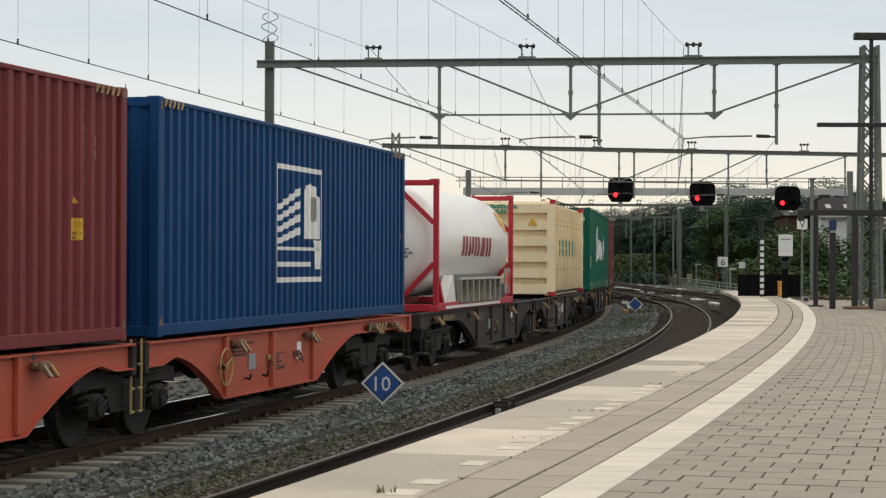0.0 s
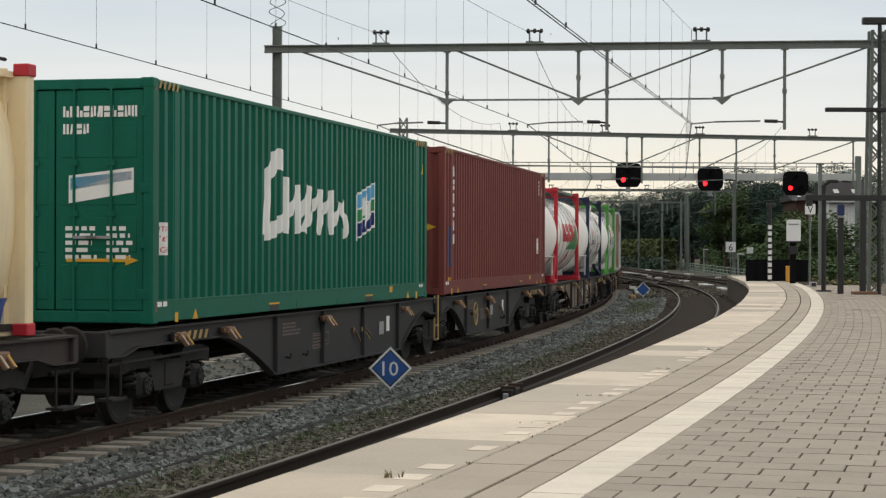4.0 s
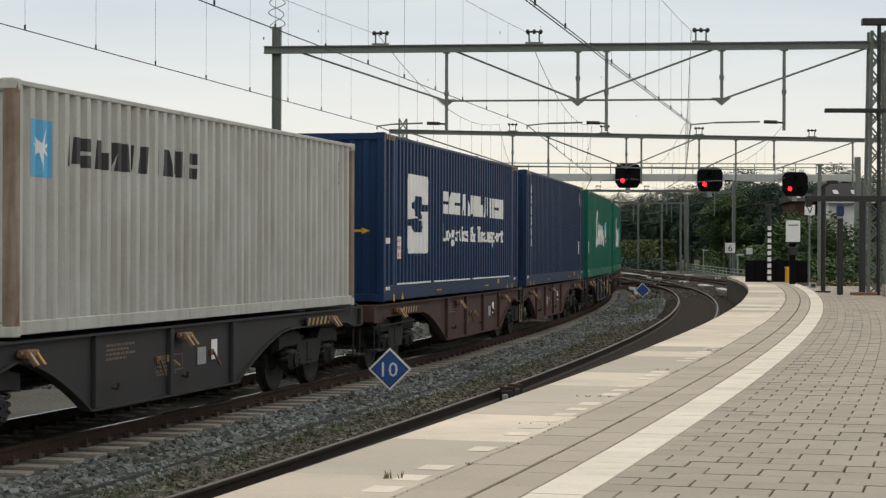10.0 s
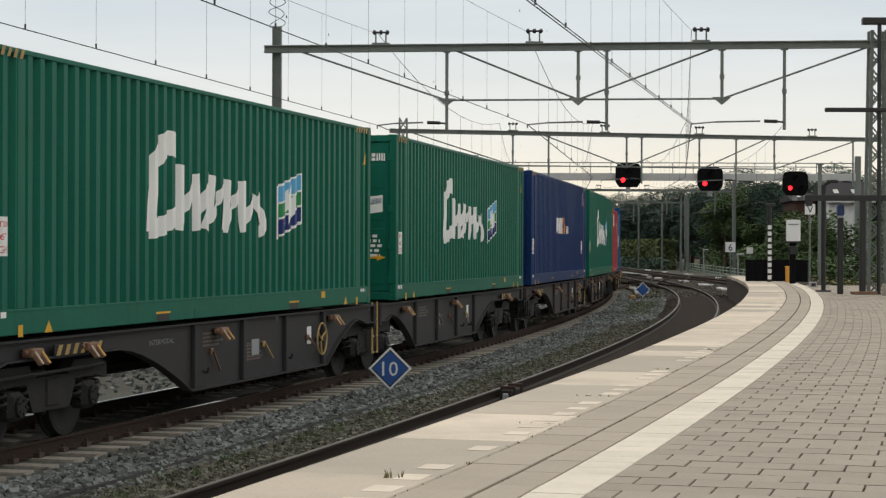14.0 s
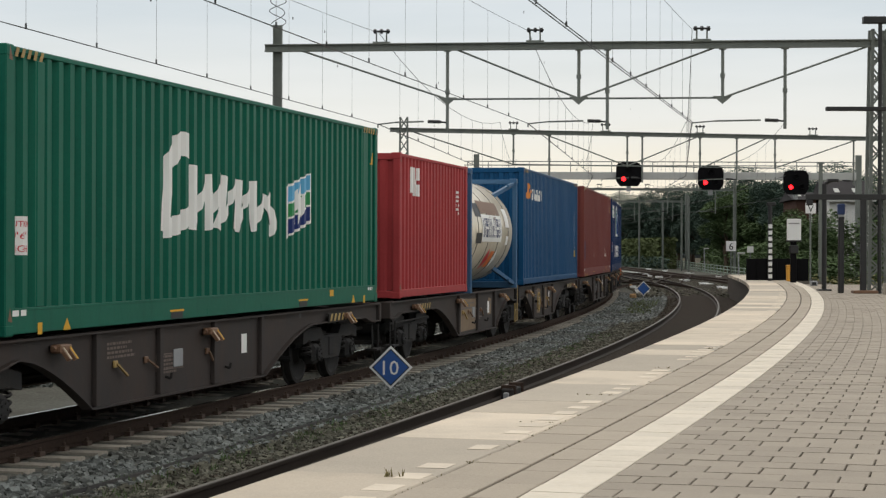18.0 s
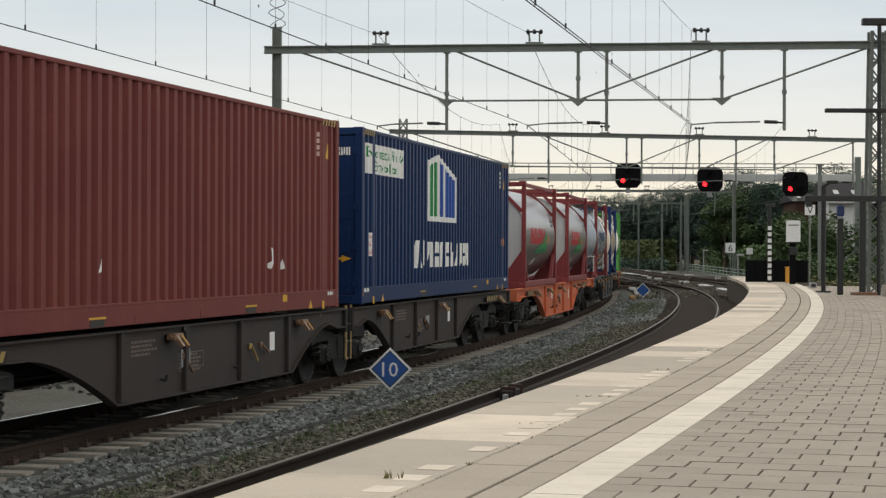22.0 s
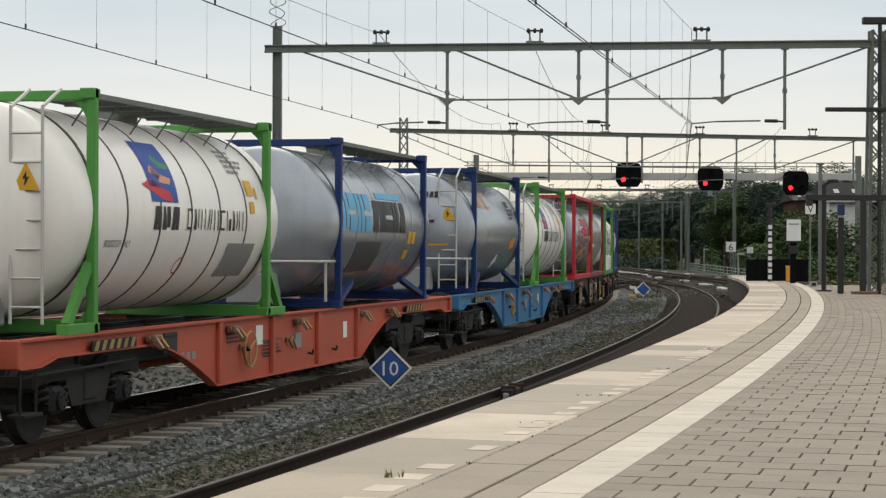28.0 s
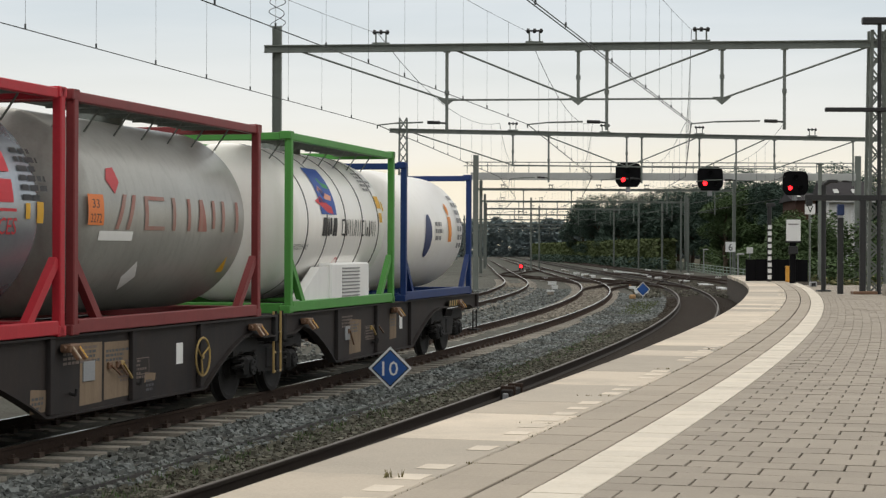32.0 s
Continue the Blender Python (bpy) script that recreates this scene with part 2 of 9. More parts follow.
# ------------------------------------------------------------------ mesh helpers
class Mesh:
    """Collects vertices and faces of one part."""

    def __init__(self):
        self.v, self.f = [], []

    def add(self, verts, faces):
        k = len(self.v)
        self.v += [tuple(p) for p in verts]
        self.f += [tuple(i + k for i in q) for q in faces]
        return self

    def box(self, x0, x1, y0, y1, z0, z1, b=0.0, m=None):
        if b <= 0:
            v = [(x, y, z) for x in (x0, x1) for y in (y0, y1) for z in (z0, z1)]
            f = [(0, 1, 3, 2), (4, 6, 7, 5), (0, 4, 5, 1), (2, 3, 7, 6), (0, 2, 6, 4), (1, 5, 7, 3)]
        else:
            b = min(b, (x1 - x0) / 2.01, (y1 - y0) / 2.01, (z1 - z0) / 2.01)
            lo, hi = (x0, y0, z0), (x1, y1, z1)
            v, at = [], {}
            for c in range(8):
                s = [(c >> a) & 1 for a in range(3)]
                for a in range(3):
                    p = [(hi[i] if s[i] else lo[i]) + (0 if i == a else (-b if s[i] else b)) for i in range(3)]
                    at[c, a] = len(v)
                    v.append(p)
            f = []
            for a in range(3):
                u, w = (a + 1) % 3, (a + 2) % 3
                for side in (0, 1):
                    q = [at[(side << a) | (i << u) | (j << w), a] for i, j in ((0, 0), (1, 0), (1, 1), (0, 1))]
                    f.append(q if side else q[::-1])
            for a in range(3):
                u, w = (a + 1) % 3, (a + 2) % 3
                for i in (0, 1):
                    for j in (0, 1):
                        c0, c1 = (i << u) | (j << w), (1 << a) | (i << u) | (j << w)
                        q = [at[c0, u], at[c1, u], at[c1, w], at[c0, w]]
                        f.append(q if (i + j) % 2 == 0 else q[::-1])
            for c in range(8):
                q = [at[c, 0], at[c, 1], at[c, 2]]
                f.append(q if bin(c).count("1") % 2 else q[::-1])
        if m is not None:
            v = [m @ Vector(p) for p in v]
        return self.add(v, f)

    def rod(self, a, b, r, n=6, r2=None, caps=True):
        a, b = Vector(a), Vector(b)
        d = b - a
        if d.length < 1e-6:
            return self
        q = d.to_track_quat("Z", "Y")
        r2 = r if r2 is None else r2
        ring = [(math.cos(2 * math.pi * i / n), math.sin(2 * math.pi * i / n)) for i in range(n)]
        v = [a + q @ Vector((r * c, r * s, 0)) for c, s in ring] + [b + q @ Vector((r2 * c, r2 * s, 0)) for c, s in ring]
        f = [(i, (i + 1) % n, n + (i + 1) % n, n + i) for i in range(n)]
        if caps:
            f += [tuple(range(n - 1, -1, -1)), tuple(range(n, 2 * n))]
        return self.add(v, f)

    def bar(self, a, b, w, h, up=(0, 0, 1)):
        """A rectangular bar from a to b, w wide and h high."""
        a, b, up = Vector(a), Vector(b), Vector(up)
        d = (b - a).normalized()
        s = d.cross(up)
        s = s.normalized() if s.length > 1e-6 else Vector((1, 0, 0))
        u = s.cross(d).normalized()
        v = [p + s * (i * w / 2) + u * (j * h / 2) for p in (a, b) for i, j in ((-1, -1), (1, -1), (1, 1), (-1, 1))]
        return self.add(v, [(3, 2, 1, 0), (4, 5, 6, 7), (0, 1, 5, 4), (1, 2, 6, 5), (2, 3, 7, 6), (3, 0, 4, 7)])

    def prism(self, outline, lo, hi, place):
        """An outline of (u, w) pushed from lo to hi; place(u, w, t) gives the point."""
        n = len(outline)
        v = [place(u, w, lo) for u, w in outline] + [place(u, w, hi) for u, w in outline]
        f = [(i, (i + 1) % n, n + (i + 1) % n, n + i) for i in range(n)] + [tuple(range(n - 1, -1, -1)), tuple(range(n, 2 * n))]
        return self.add(v, f)

    def lathe(self, profile, n=48, axis="y", centre=(0, 0, 0), arc=None):
        """Turns a profile of (along, radius) round an axis."""
        cx, cy, cz = centre
        v, f, k = [], [], len(profile)
        for i in range(n):
            a = 2 * math.pi * i / n
            for t, r in profile:
                v.append((cx + r * math.sin(a), cy + t, cz + r * math.cos(a)) if axis == "y" else
                         (cx + t, cy + r * math.sin(a), cz + r * math.cos(a)) if axis == "x" else
                         (cx + r * math.sin(a), cy + r * math.cos(a), cz + t))
        for i in range(n):
            j = (i + 1) % n
            f += [(i * k + q, i * k + q + 1, j * k + q + 1, j * k + q) for q in range(k - 1)]
        return self.add(v, f)

    def mesh(self, name, smooth=None):
        me = bpy.data.meshes.new(name)
        me.from_pydata(self.v, [], self.f)
        bm = bmesh.new()
        bm.from_mesh(me)
        bmesh.ops.recalc_face_normals(bm, faces=bm.faces)
        bm.to_mesh(me)
        bm.free()
        if smooth is not None:
            me.shade_smooth()
            me.set_sharp_from_angle(angle=radians(smooth))
        return me


def part(name, shape, material, parent=None, label="", smooth=None, raw=False):
    """Links a shape as one mesh object under a thing or a part."""
    if isinstance(shape, Mesh):
        if raw:
            me = bpy.data.meshes.new(name)
            me.from_pydata(shape.v, [], shape.f)
        else:
            me = shape.mesh(name, smooth)
    else:
        me = shape
    if material and not me.materials:
        me.materials.append(M[material] if isinstance(material, str) else material)
    ob = new(name, me)
    if parent:
        ob.parent = parent
    if label:
        tagged(ob, label)
    return ob


def thing(name, label, category, group="", kind="", at=None):
    ob = tagged(new(name), label, category, group, kind)
    ob.empty_display_size = 0.2
    if at is not None:
        ob.matrix_world = at
    return ob


def words(text, size, width=None, bold=0.0):
    """Convex pieces of a line of writing in Blender's own font: triangles of (u, w), from (0, 0) on."""
    cu = bpy.data.curves.new("writing", "FONT")
    cu.body, cu.size, cu.resolution_u, cu.offset = text, size, 2, bold
    ob = bpy.data.objects.new("writing", cu)
    scene.collection.objects.link(ob)
    dg = bpy.context.evaluated_depsgraph_get()
    me = bpy.data.meshes.new_from_object(ob.evaluated_get(dg))
    me.calc_loop_triangles()
    tris = [[tuple(me.vertices[i].co[:2]) for i in t.vertices] for t in me.loop_triangles]
    bpy.data.objects.remove(ob)
    bpy.data.meshes.remove(me)
    bpy.data.curves.remove(cu)
    if width and tris:
        hi = max(p[0] for t in tris for p in t)
        tris = [[(p[0] * width / hi, p[1]) for p in t] for t in tris]
    return tris


def shifted(polys, u, w, lean=0.0):
    return [[(p[0] + u + lean * p[1], p[1] + w) for p in q] for q in polys]


def rect(u0, w0, u1, w1):
    return [[(u0, w0), (u1, w0), (u1, w1), (u0, w1)]]


def frame_of(u0, w0, u1, w1, t):
    return rect(u0, w0, u1, w0 + t) + rect(u0, w1 - t, u1, w1) + rect(u0, w0 + t, u0 + t, w1 - t) + rect(u1 - t, w0 + t, u1, w1 - t)


def disc(u, w, r, n=14, r2=None):
    return [[(u + r * math.cos(2 * math.pi * i / n), w + (r2 or r) * math.sin(2 * math.pi * i / n)) for i in range(n)]]


def ring_of(u, w, r, t, n=20):
    out = []
    for i in range(n):
        a, b = 2 * math.pi * i / n, 2 * math.pi * (i + 1) / n
        out.append([(u + q * math.cos(c), w + q * math.sin(c)) for q, c in ((r, a), (r, b), (r - t, b), (r - t, a))])
    return out


def clip(poly, lo, hi, axis):
    """Cuts a convex outline to lo <= axis <= hi."""
    for limit, sign in ((lo, 1), (hi, -1)):
        out = []
        for i, p in enumerate(poly):
            q = poly[(i + 1) % len(poly)]
            a, b = sign * (p[axis] - limit), sign * (q[axis] - limit)
            if a >= 0:
                out.append(p)
            if (a < 0) != (b < 0):
                t = a / (a - b)
                out.append((p[0] + t * (q[0] - p[0]), p[1] + t * (q[1] - p[1])))
        poly = out
        if len(poly) < 3:
            return []
    return poly


def decal(name, polys, cuts, axis, place, material, parent, label=""):
    """Paint that follows a folded or round surface: the outlines are cut at the folds and laid on by place(u, w)."""
    if (name.startswith("brand_") or name in SPLIT) and not name.endswith("_") and name != "brand_column":
        return letters(SPLIT.get(name, "brand_block"), polys, lambda n, b: decal(n + "_", b, cuts, axis, place, material, parent, label))
    name = name.rstrip("_")
    s, seen = Mesh(), {}
    for poly in polys:
        lo, hi = min(p[axis] for p in poly), max(p[axis] for p in poly)
        inside = [c for c in cuts if lo < c < hi]
        edges = [lo] + inside + [hi]
        for a, b in zip(edges, edges[1:]):
            q = clip(poly, a, b, axis) if inside else poly
            if len(q) >= 3:
                ring = []
                for p in q:
                    key = (round(p[0], 4), round(p[1], 4))
                    if key not in seen:
                        seen[key] = len(s.v)
                        s.v.append(tuple(place(*p)))
                    if seen[key] not in ring:
                        ring.append(seen[key])
                if len(ring) >= 3:
                    s.f.append(tuple(ring))
    ob = part(name, s, material, parent, label, raw=True)
    return tagged(ob, kind="stuff") if name in ("fine_print", "data_print", "data_block", "number_line", "number_column") else ob


SPLIT = {"yellow_plates": "yellow_plate", "plates": "data_plate", "patches": "worn_patch", "black_plates": "black_plate", "data_plates": "data_plate", "brown_plates": "brown_plate",
         "red_marks": "red_mark", "emblem_rings": "emblem_ring", "script_block": "script_block"}


def letters(name, polys, draw):
    """Draws each sign of a wordmark, the strokes that lie over one another, as a part of its own."""
    signs, reach = [], -1e9
    for q in sorted(polys, key=lambda q: min(p[0] for p in q)):
        if min(p[0] for p in q) > reach - 0.004:
            signs.append([])
        signs[-1].append(q)
        reach = max(reach, max(p[0] for p in q))
    return [draw(name, sign) for sign in signs][0]


def wordmark(count, height, width, seed=0, lean=0.0, thick=0.22):
    """A brand's lettering reduced to plain shapes of its size and weight: bars, blocks and wedges."""
    rnd, out = random.Random(seed), []
    step, last = width / count, -1
    for i in range(count):
        w = step * (0.84 if thick > 0.1 else 0.7) * rnd.uniform(0.92, 1.04)
        u, h = i * step + (step - w) / 2, height
        b = w * (min(0.44, 0.2 + thick * 0.9) if thick > 0.1 else 0.17)
        k = rnd.choice([x for x in range(5) if x != last])
        last = k
        if k == 0:          # a pair of upright bars
            out += rect(u, 0, u + b, h) + rect(u + w - b, 0, u + w, h)
        elif k == 1:        # two stacked blocks
            out += rect(u, 0, u + w, h * (0.42 if thick > 0.1 else 0.12)) + rect(u, h * (0.56 if thick > 0.1 else 0.88), u + w, h) + (rect(u, h * 0.12, u + b, h * 0.88) if thick <= 0.1 else [])
        elif k == 2:        # a bar and a half block
            out += rect(u, 0, u + b, h) + rect(u + w * 0.56, 0, u + w, h * 0.6)
        elif k == 3:        # two leaning bars
            out += [[(u, 0), (u + b, 0), (u + w * 0.5 + b * 0.4, h), (u + w * 0.5 - b * 0.6, h)], [(u + w * 0.5, 0), (u + w * 0.5 + b, 0), (u + w, h), (u + w - b, h)]]
        else:               # a wedge and a bar
            out += [[(u, 0), (u + w * 0.52, 0), (u + w * 0.3, h), (u + w * 0.1, h)]] + rect(u + w - b, h * 0.1, u + w, h)
    return shifted(out, 0, 0, lean)


def brush(points, widths):
    """A brush stroke through points: convex pieces, as wide as said at each point."""
    out, n = [], len(points)
    sides = []
    for i, (x, y) in enumerate(points):
        a, b = points[max(i - 1, 0)], points[min(i + 1, n - 1)]
        d = math.hypot(b[0] - a[0], b[1] - a[1]) or 1.0
        k = widths[min(i, len(widths) - 1)] / 2
        nx, ny = -(b[1] - a[1]) / d * k, (b[0] - a[0]) / d * k
        sides.append(((x + nx, y + ny), (x - nx, y - ny)))
    for (a, b), (c, d) in zip(sides, sides[1:]):
        out += [[a, c, d], [a, d, b]]
    return out


def smooth_line(points, n=4):
    """A rounded line through points."""
    out = []
    for i in range(len(points) - 1):
        a, b, c, d = (points[max(0, min(len(points) - 1, i + k))] for k in (-1, 0, 1, 2))
        for k in range(n):
            t = k / n
            out.append(tuple(0.5 * (2 * q + (r - p) * t + (2 * p - 5 * q + 4 * r - v) * t * t + (3 * q - p - 3 * r + v) * t ** 3) for p, q, r, v in zip(a, b, c, d)))
    return out + [points[-1]]


def small_print(u, w, width, lines, size, seed=0):
    """Fine print that cannot be read: rows of thin bars."""
    rnd, out = random.Random(seed), []
    for i in range(lines):
        y, x = w - i * size * 1.7, u
        end = u + width * rnd.uniform(0.6, 1.0)
        while x < end:
            k = min(rnd.uniform(1.2, 3.5) * size, end - x)
            out += rect(x, y, x + k, y + size)
            x += k + 0.7 * size
    return out


# ------------------------------------------------------------------ the line of the track
TURN0, BEND, EASE = 0.2053, 0.00206, -2.42e-6
_line = {}


def _trace():
    step = 0.5
    for sign in (1, -1):
        x, y, s = -0.78, 40.0, 0.0
        for i in range(0, 1500):
            u = min(s, 98.0)
            th = TURN0 - BEND * u - 0.5 * EASE * u * u if u > -60 else TURN0 - BEND * -60 - 0.5 * EASE * 3600 - BEND * (u + 60)
            _line[sign * i] = (x, y, th)
            um = min(s + sign * step / 2, 98.0)
            tm = TURN0 - BEND * um - 0.5 * EASE * um * um if um > -60 else TURN0 - BEND * -60 - 0.5 * EASE * 3600 - BEND * (um + 60)
            x, y, s = x + sign * step * math.sin(tm), y + sign * step * math.cos(tm), s + sign * step


_trace()


def along(s, d=0.0, z=0.0):
    """The point s metres along the goods track, d metres to its right, and the heading there."""
    k = math.floor(s / 0.5)
    a, b = _line[k], _line[k + 1]
    t = s / 0.5 - k
    x, y, th = (p + t * (q - p) for p, q in zip(a, b))
    return Vector((x + d * math.cos(th), y - d * math.sin(th), z)), th


def spot(s, d, z=0.0, turn=0.0):
    """A pose on the ground beside the track, facing along it."""
    p, th = along(s, d, z)
    return Matrix.Translation(p) @ pose(0, 0, 0, 0, 0, turn - math.degrees(th))


# ------------------------------------------------------------------ ground and tracks
def grid_strip(s0, s1, ds, offsets, height, seed=0, rough=0.0):
    """A sheet that follows the line, from s0 to s1, with given offsets and a height for each."""
    s = Mesh()
    n, k = int(round((s1 - s0) / ds)), len(offsets)
    for i in range(n + 1):
        for d, z in zip(offsets, height):
            p, _ = along(s0 + i * ds, d)
            q = rough * (noise.noise((p.x * 1.3, p.y * 1.3, seed)) + 0.5 * noise.noise((p.x * 4, p.y * 4, seed)))
            s.v.append((p.x, p.y, z + q))
    s.f += [(i * k + j, i * k + j + 1, (i + 1) * k + j + 1, (i + 1) * k + j) for i in range(n) for j in range(k - 1)]
    return s


g = Mesh()
n = 24
for i in range(n + 1):
    for j in range(n + 1):
        u, w = (i / n * 2 - 1), (j / n * 2 - 1)
        x, y = 2600 * u * abs(u) ** 1.5, 100 + 2600 * w * abs(w) ** 1.5
        g.v.append((x, y, -0.6))
g.f += [(i * (n + 1) + j, (i + 1) * (n + 1) + j, (i + 1) * (n + 1) + j + 1, i * (n + 1) + j + 1) for i in range(n) for j in range(n)]
tagged(part("ground", g, "earth", raw=True), "dark earth and weeds beside the railway", "ground", kind="structure")

TRACKS = {"left": -4.7, "goods": 0.0, "platform": 4.65}
offs = [-16 + 0.4 * i for i in range(57)]
hts = []
for d in offs:
    near = min(abs(d - c) for c in (-9.5, -4.7, 0.0, 4.65))
    hts.append(-0.187 - max(0.0, min(near - 1.15, 0.7)) * 0.14 - (0.25 if d < -14 else 0))
bed = grid_strip(-60, 130, 0.5, offs, hts, 3, 0.022)
tagged(part("ballast", bed, "ballast", raw=True), "grey stone ballast under and between the tracks", "ballast", kind="structure")
dark = grid_strip(-60, 100, 0.5, [3.15, 3.45, 3.75, 4.15, 4.65, 5.15, 5.65, 6.1, 6.6], [-0.28, -0.175, -0.16, -0.152, -0.15, -0.152, -0.16, -0.175, -0.3], 5, 0.012)
tagged(part("ballast_dark", dark, "ballast_dark", raw=True), "dark brown ballast of the platform track", "ballast", kind="structure")
yard = grid_strip(58, 132, 1.0, [3.3, 6, 9, 12, 16, 20], [-0.24, -0.145, -0.14, -0.14, -0.2, -0.45], 5, 0.008)
tagged(part("ballast_yard", yard, "ballast_dark", raw=True), "dark brown ballast of the yard beyond the platform", "ballast", kind="structure")
bed2 = grid_strip(130, 620, 4.0, [-16, -7, 0, 7, 14, 26], [-0.5, -0.24, -0.22, -0.22, -0.24, -0.5], 3, 0.0)
tagged(part("ballast_far", bed2, "ballast_grey", raw=True), "dark ballast of the yard tracks far off", "ballast", kind="structure")
bed3 = grid_strip(-430, -60, 5.0, [-8, -2, 0, 2, 6], [-0.4, -0.21, -0.2, -0.21, -0.3], 3, 0.0)
tagged(part("ballast_behind", bed3, "ballast", raw=True), "grey ballast of the goods track", "ballast", kind="structure")

RAIL = [(-0.07, -0.16), (0.07, -0.16), (0.07, -0.148), (0.012, -0.125), (0.012, -0.045), (0.036, -0.035), (0.036, -0.006), (0.03, -0.001),
        (-0.03, -0.001), (-0.036, -0.006), (-0.036, -0.035), (-0.012, -0.045), (-0.012, -0.125), (-0.07, -0.148)]


def sweep(outline, stations, closed=True):
    s, k = Mesh(), len(outline)
    for a in stations:
        for u, z in outline:
            s.v.append(tuple(along(a[0], a[1] + u, z)[0]))
    m = k if closed else k - 1
    s.f += [(i * k + j, i * k + (j + 1) % k, (i + 1) * k + (j + 1) % k, (i + 1) * k + j) for i in range(len(stations) - 1) for j in range(m)]
    return s


def stations(s0, s1, ds, d0, d1=None):
    """Points along the line; with d1 the track eases from offset d0 to d1."""
    n = max(1, int(round((s1 - s0) / ds)))
    out = []
    for i in range(n + 1):
        t = i / n
        d = d0 if d1 is None else d0 + (d1 - d0) * (3 * t * t - 2 * t ** 3)
        out.append((s0 + (s1 - s0) * t, d))
    return out


def rails(track, st, top="rail_top", side_paint="rail_side"):
    for side in (-0.7525, 0.7525):
        r = part("rail", sweep(RAIL, [(s, d + side) for s, d in st]), side_paint, track, "rusty steel rail", raw=True)
        part("running_surface", sweep([(-0.027, 0.001), (0.027, 0.001)], [(s, d + side) for s, d in st], False), top, r, "worn rail head", raw=True)


def sleeper_mesh(length=2.64):
    s = Mesh()
    prof = [(-length / 2, -0.17), (-0.95, -0.17), (-0.55, -0.175), (-0.3, -0.20), (0.3, -0.20), (0.55, -0.175), (0.95, -0.17), (length / 2, -0.17)]
    for u, z in prof:
        s.v += [(u, -0.13, z), (u, 0.13, z), (u, 0.15, -0.36), (u, -0.15, -0.36)]
    for i in range(len(prof) - 1):
        for j in range(4):
            s.f.append((4 * i + j, 4 * i + (j + 1) % 4, 4 * i + 4 + (j + 1) % 4, 4 * i + 4 + j))
    s.f += [(0, 3, 2, 1), (28, 29, 30, 31)]
    me = s.mesh("sleeper")
    me.materials.append(M["sleeper"])
    return me


SLEEPER = sleeper_mesh()


def sleepers(track, st_fn, s0, s1, step=0.6):
    n = int((s1 - s0) / step)
    for i in range(n):
        ob = new("sleeper", SLEEPER)
        ob.parent = track
        s = s0 + i * step
        ob.matrix_world = spot(s + random.uniform(-.02, .02), st_fn(s), random.uniform(-0.006, 0.006), random.uniform(-0.6, 0.6))


def clips(track, s0, s1, d, step=0.6):
    s = Mesh()
    for i in range(int((s1 - s0) / step)):
        for side in (-0.7525, 0.7525):
            for off in (-0.10, 0.10):
                p = spot(s0 + i * step, d + side + off)
                s.box(-0.035, 0.035, -0.06, 0.06, -0.17, -0.115, 0, p)
                s.rod(p @ Vector((0, 0, -0.13)), p @ Vector((0, 0, -0.075)), 0.018, 5)
    tagged(part("rail_fastening", s, "clip", track, "rusty rail clips and bolts", raw=True), kind="stuff")


track_goods = thing("railway_track", "curved main track with concrete sleepers in grey ballast", "track", kind="structure")
rails(track_goods, stations(-430, -60, 3, 0) + stations(-59, 130, 1, 0) + stations(134, 620, 6, 0))
sleepers(track_goods, lambda s: 0.0, -34, 96)
clips(track_goods, -34, 60, 0.0)
track_left = thing("railway_track", "curved side track with concrete sleepers behind the goods train", "track", kind="structure")
rails(track_left, stations(-40, 125, 1, -4.7) + stations(126, 620, 6, -4.7))
sleepers(track_left, lambda s: -4.7, -4, 108)
track_platform = thing("railway_track", "curved track along the platform in dark brown ballast", "track", kind="structure")
rails(track_platform, stations(-60, 130, 1, 4.71) + stations(134, 620, 6, 4.71), "rail_worn", "rail_dull")
for d0, d1, s0, s1 in ((9.6, 9.6, 84, 620), (0.0, 4.65, 62, 104), (4.65, 0.0, 70, 112), (4.65, 9.6, 76, 126), (9.6, 4.65, 98, 150), (0.0, -4.7, 84, 130), (-4.7, 0.0, 120, 190)):
    t = thing("railway_track", "yard track with turnouts beyond the platform end", "track", kind="structure")
    rails(t, stations(s0, s1, 4, d0, d1), "rail_dull")


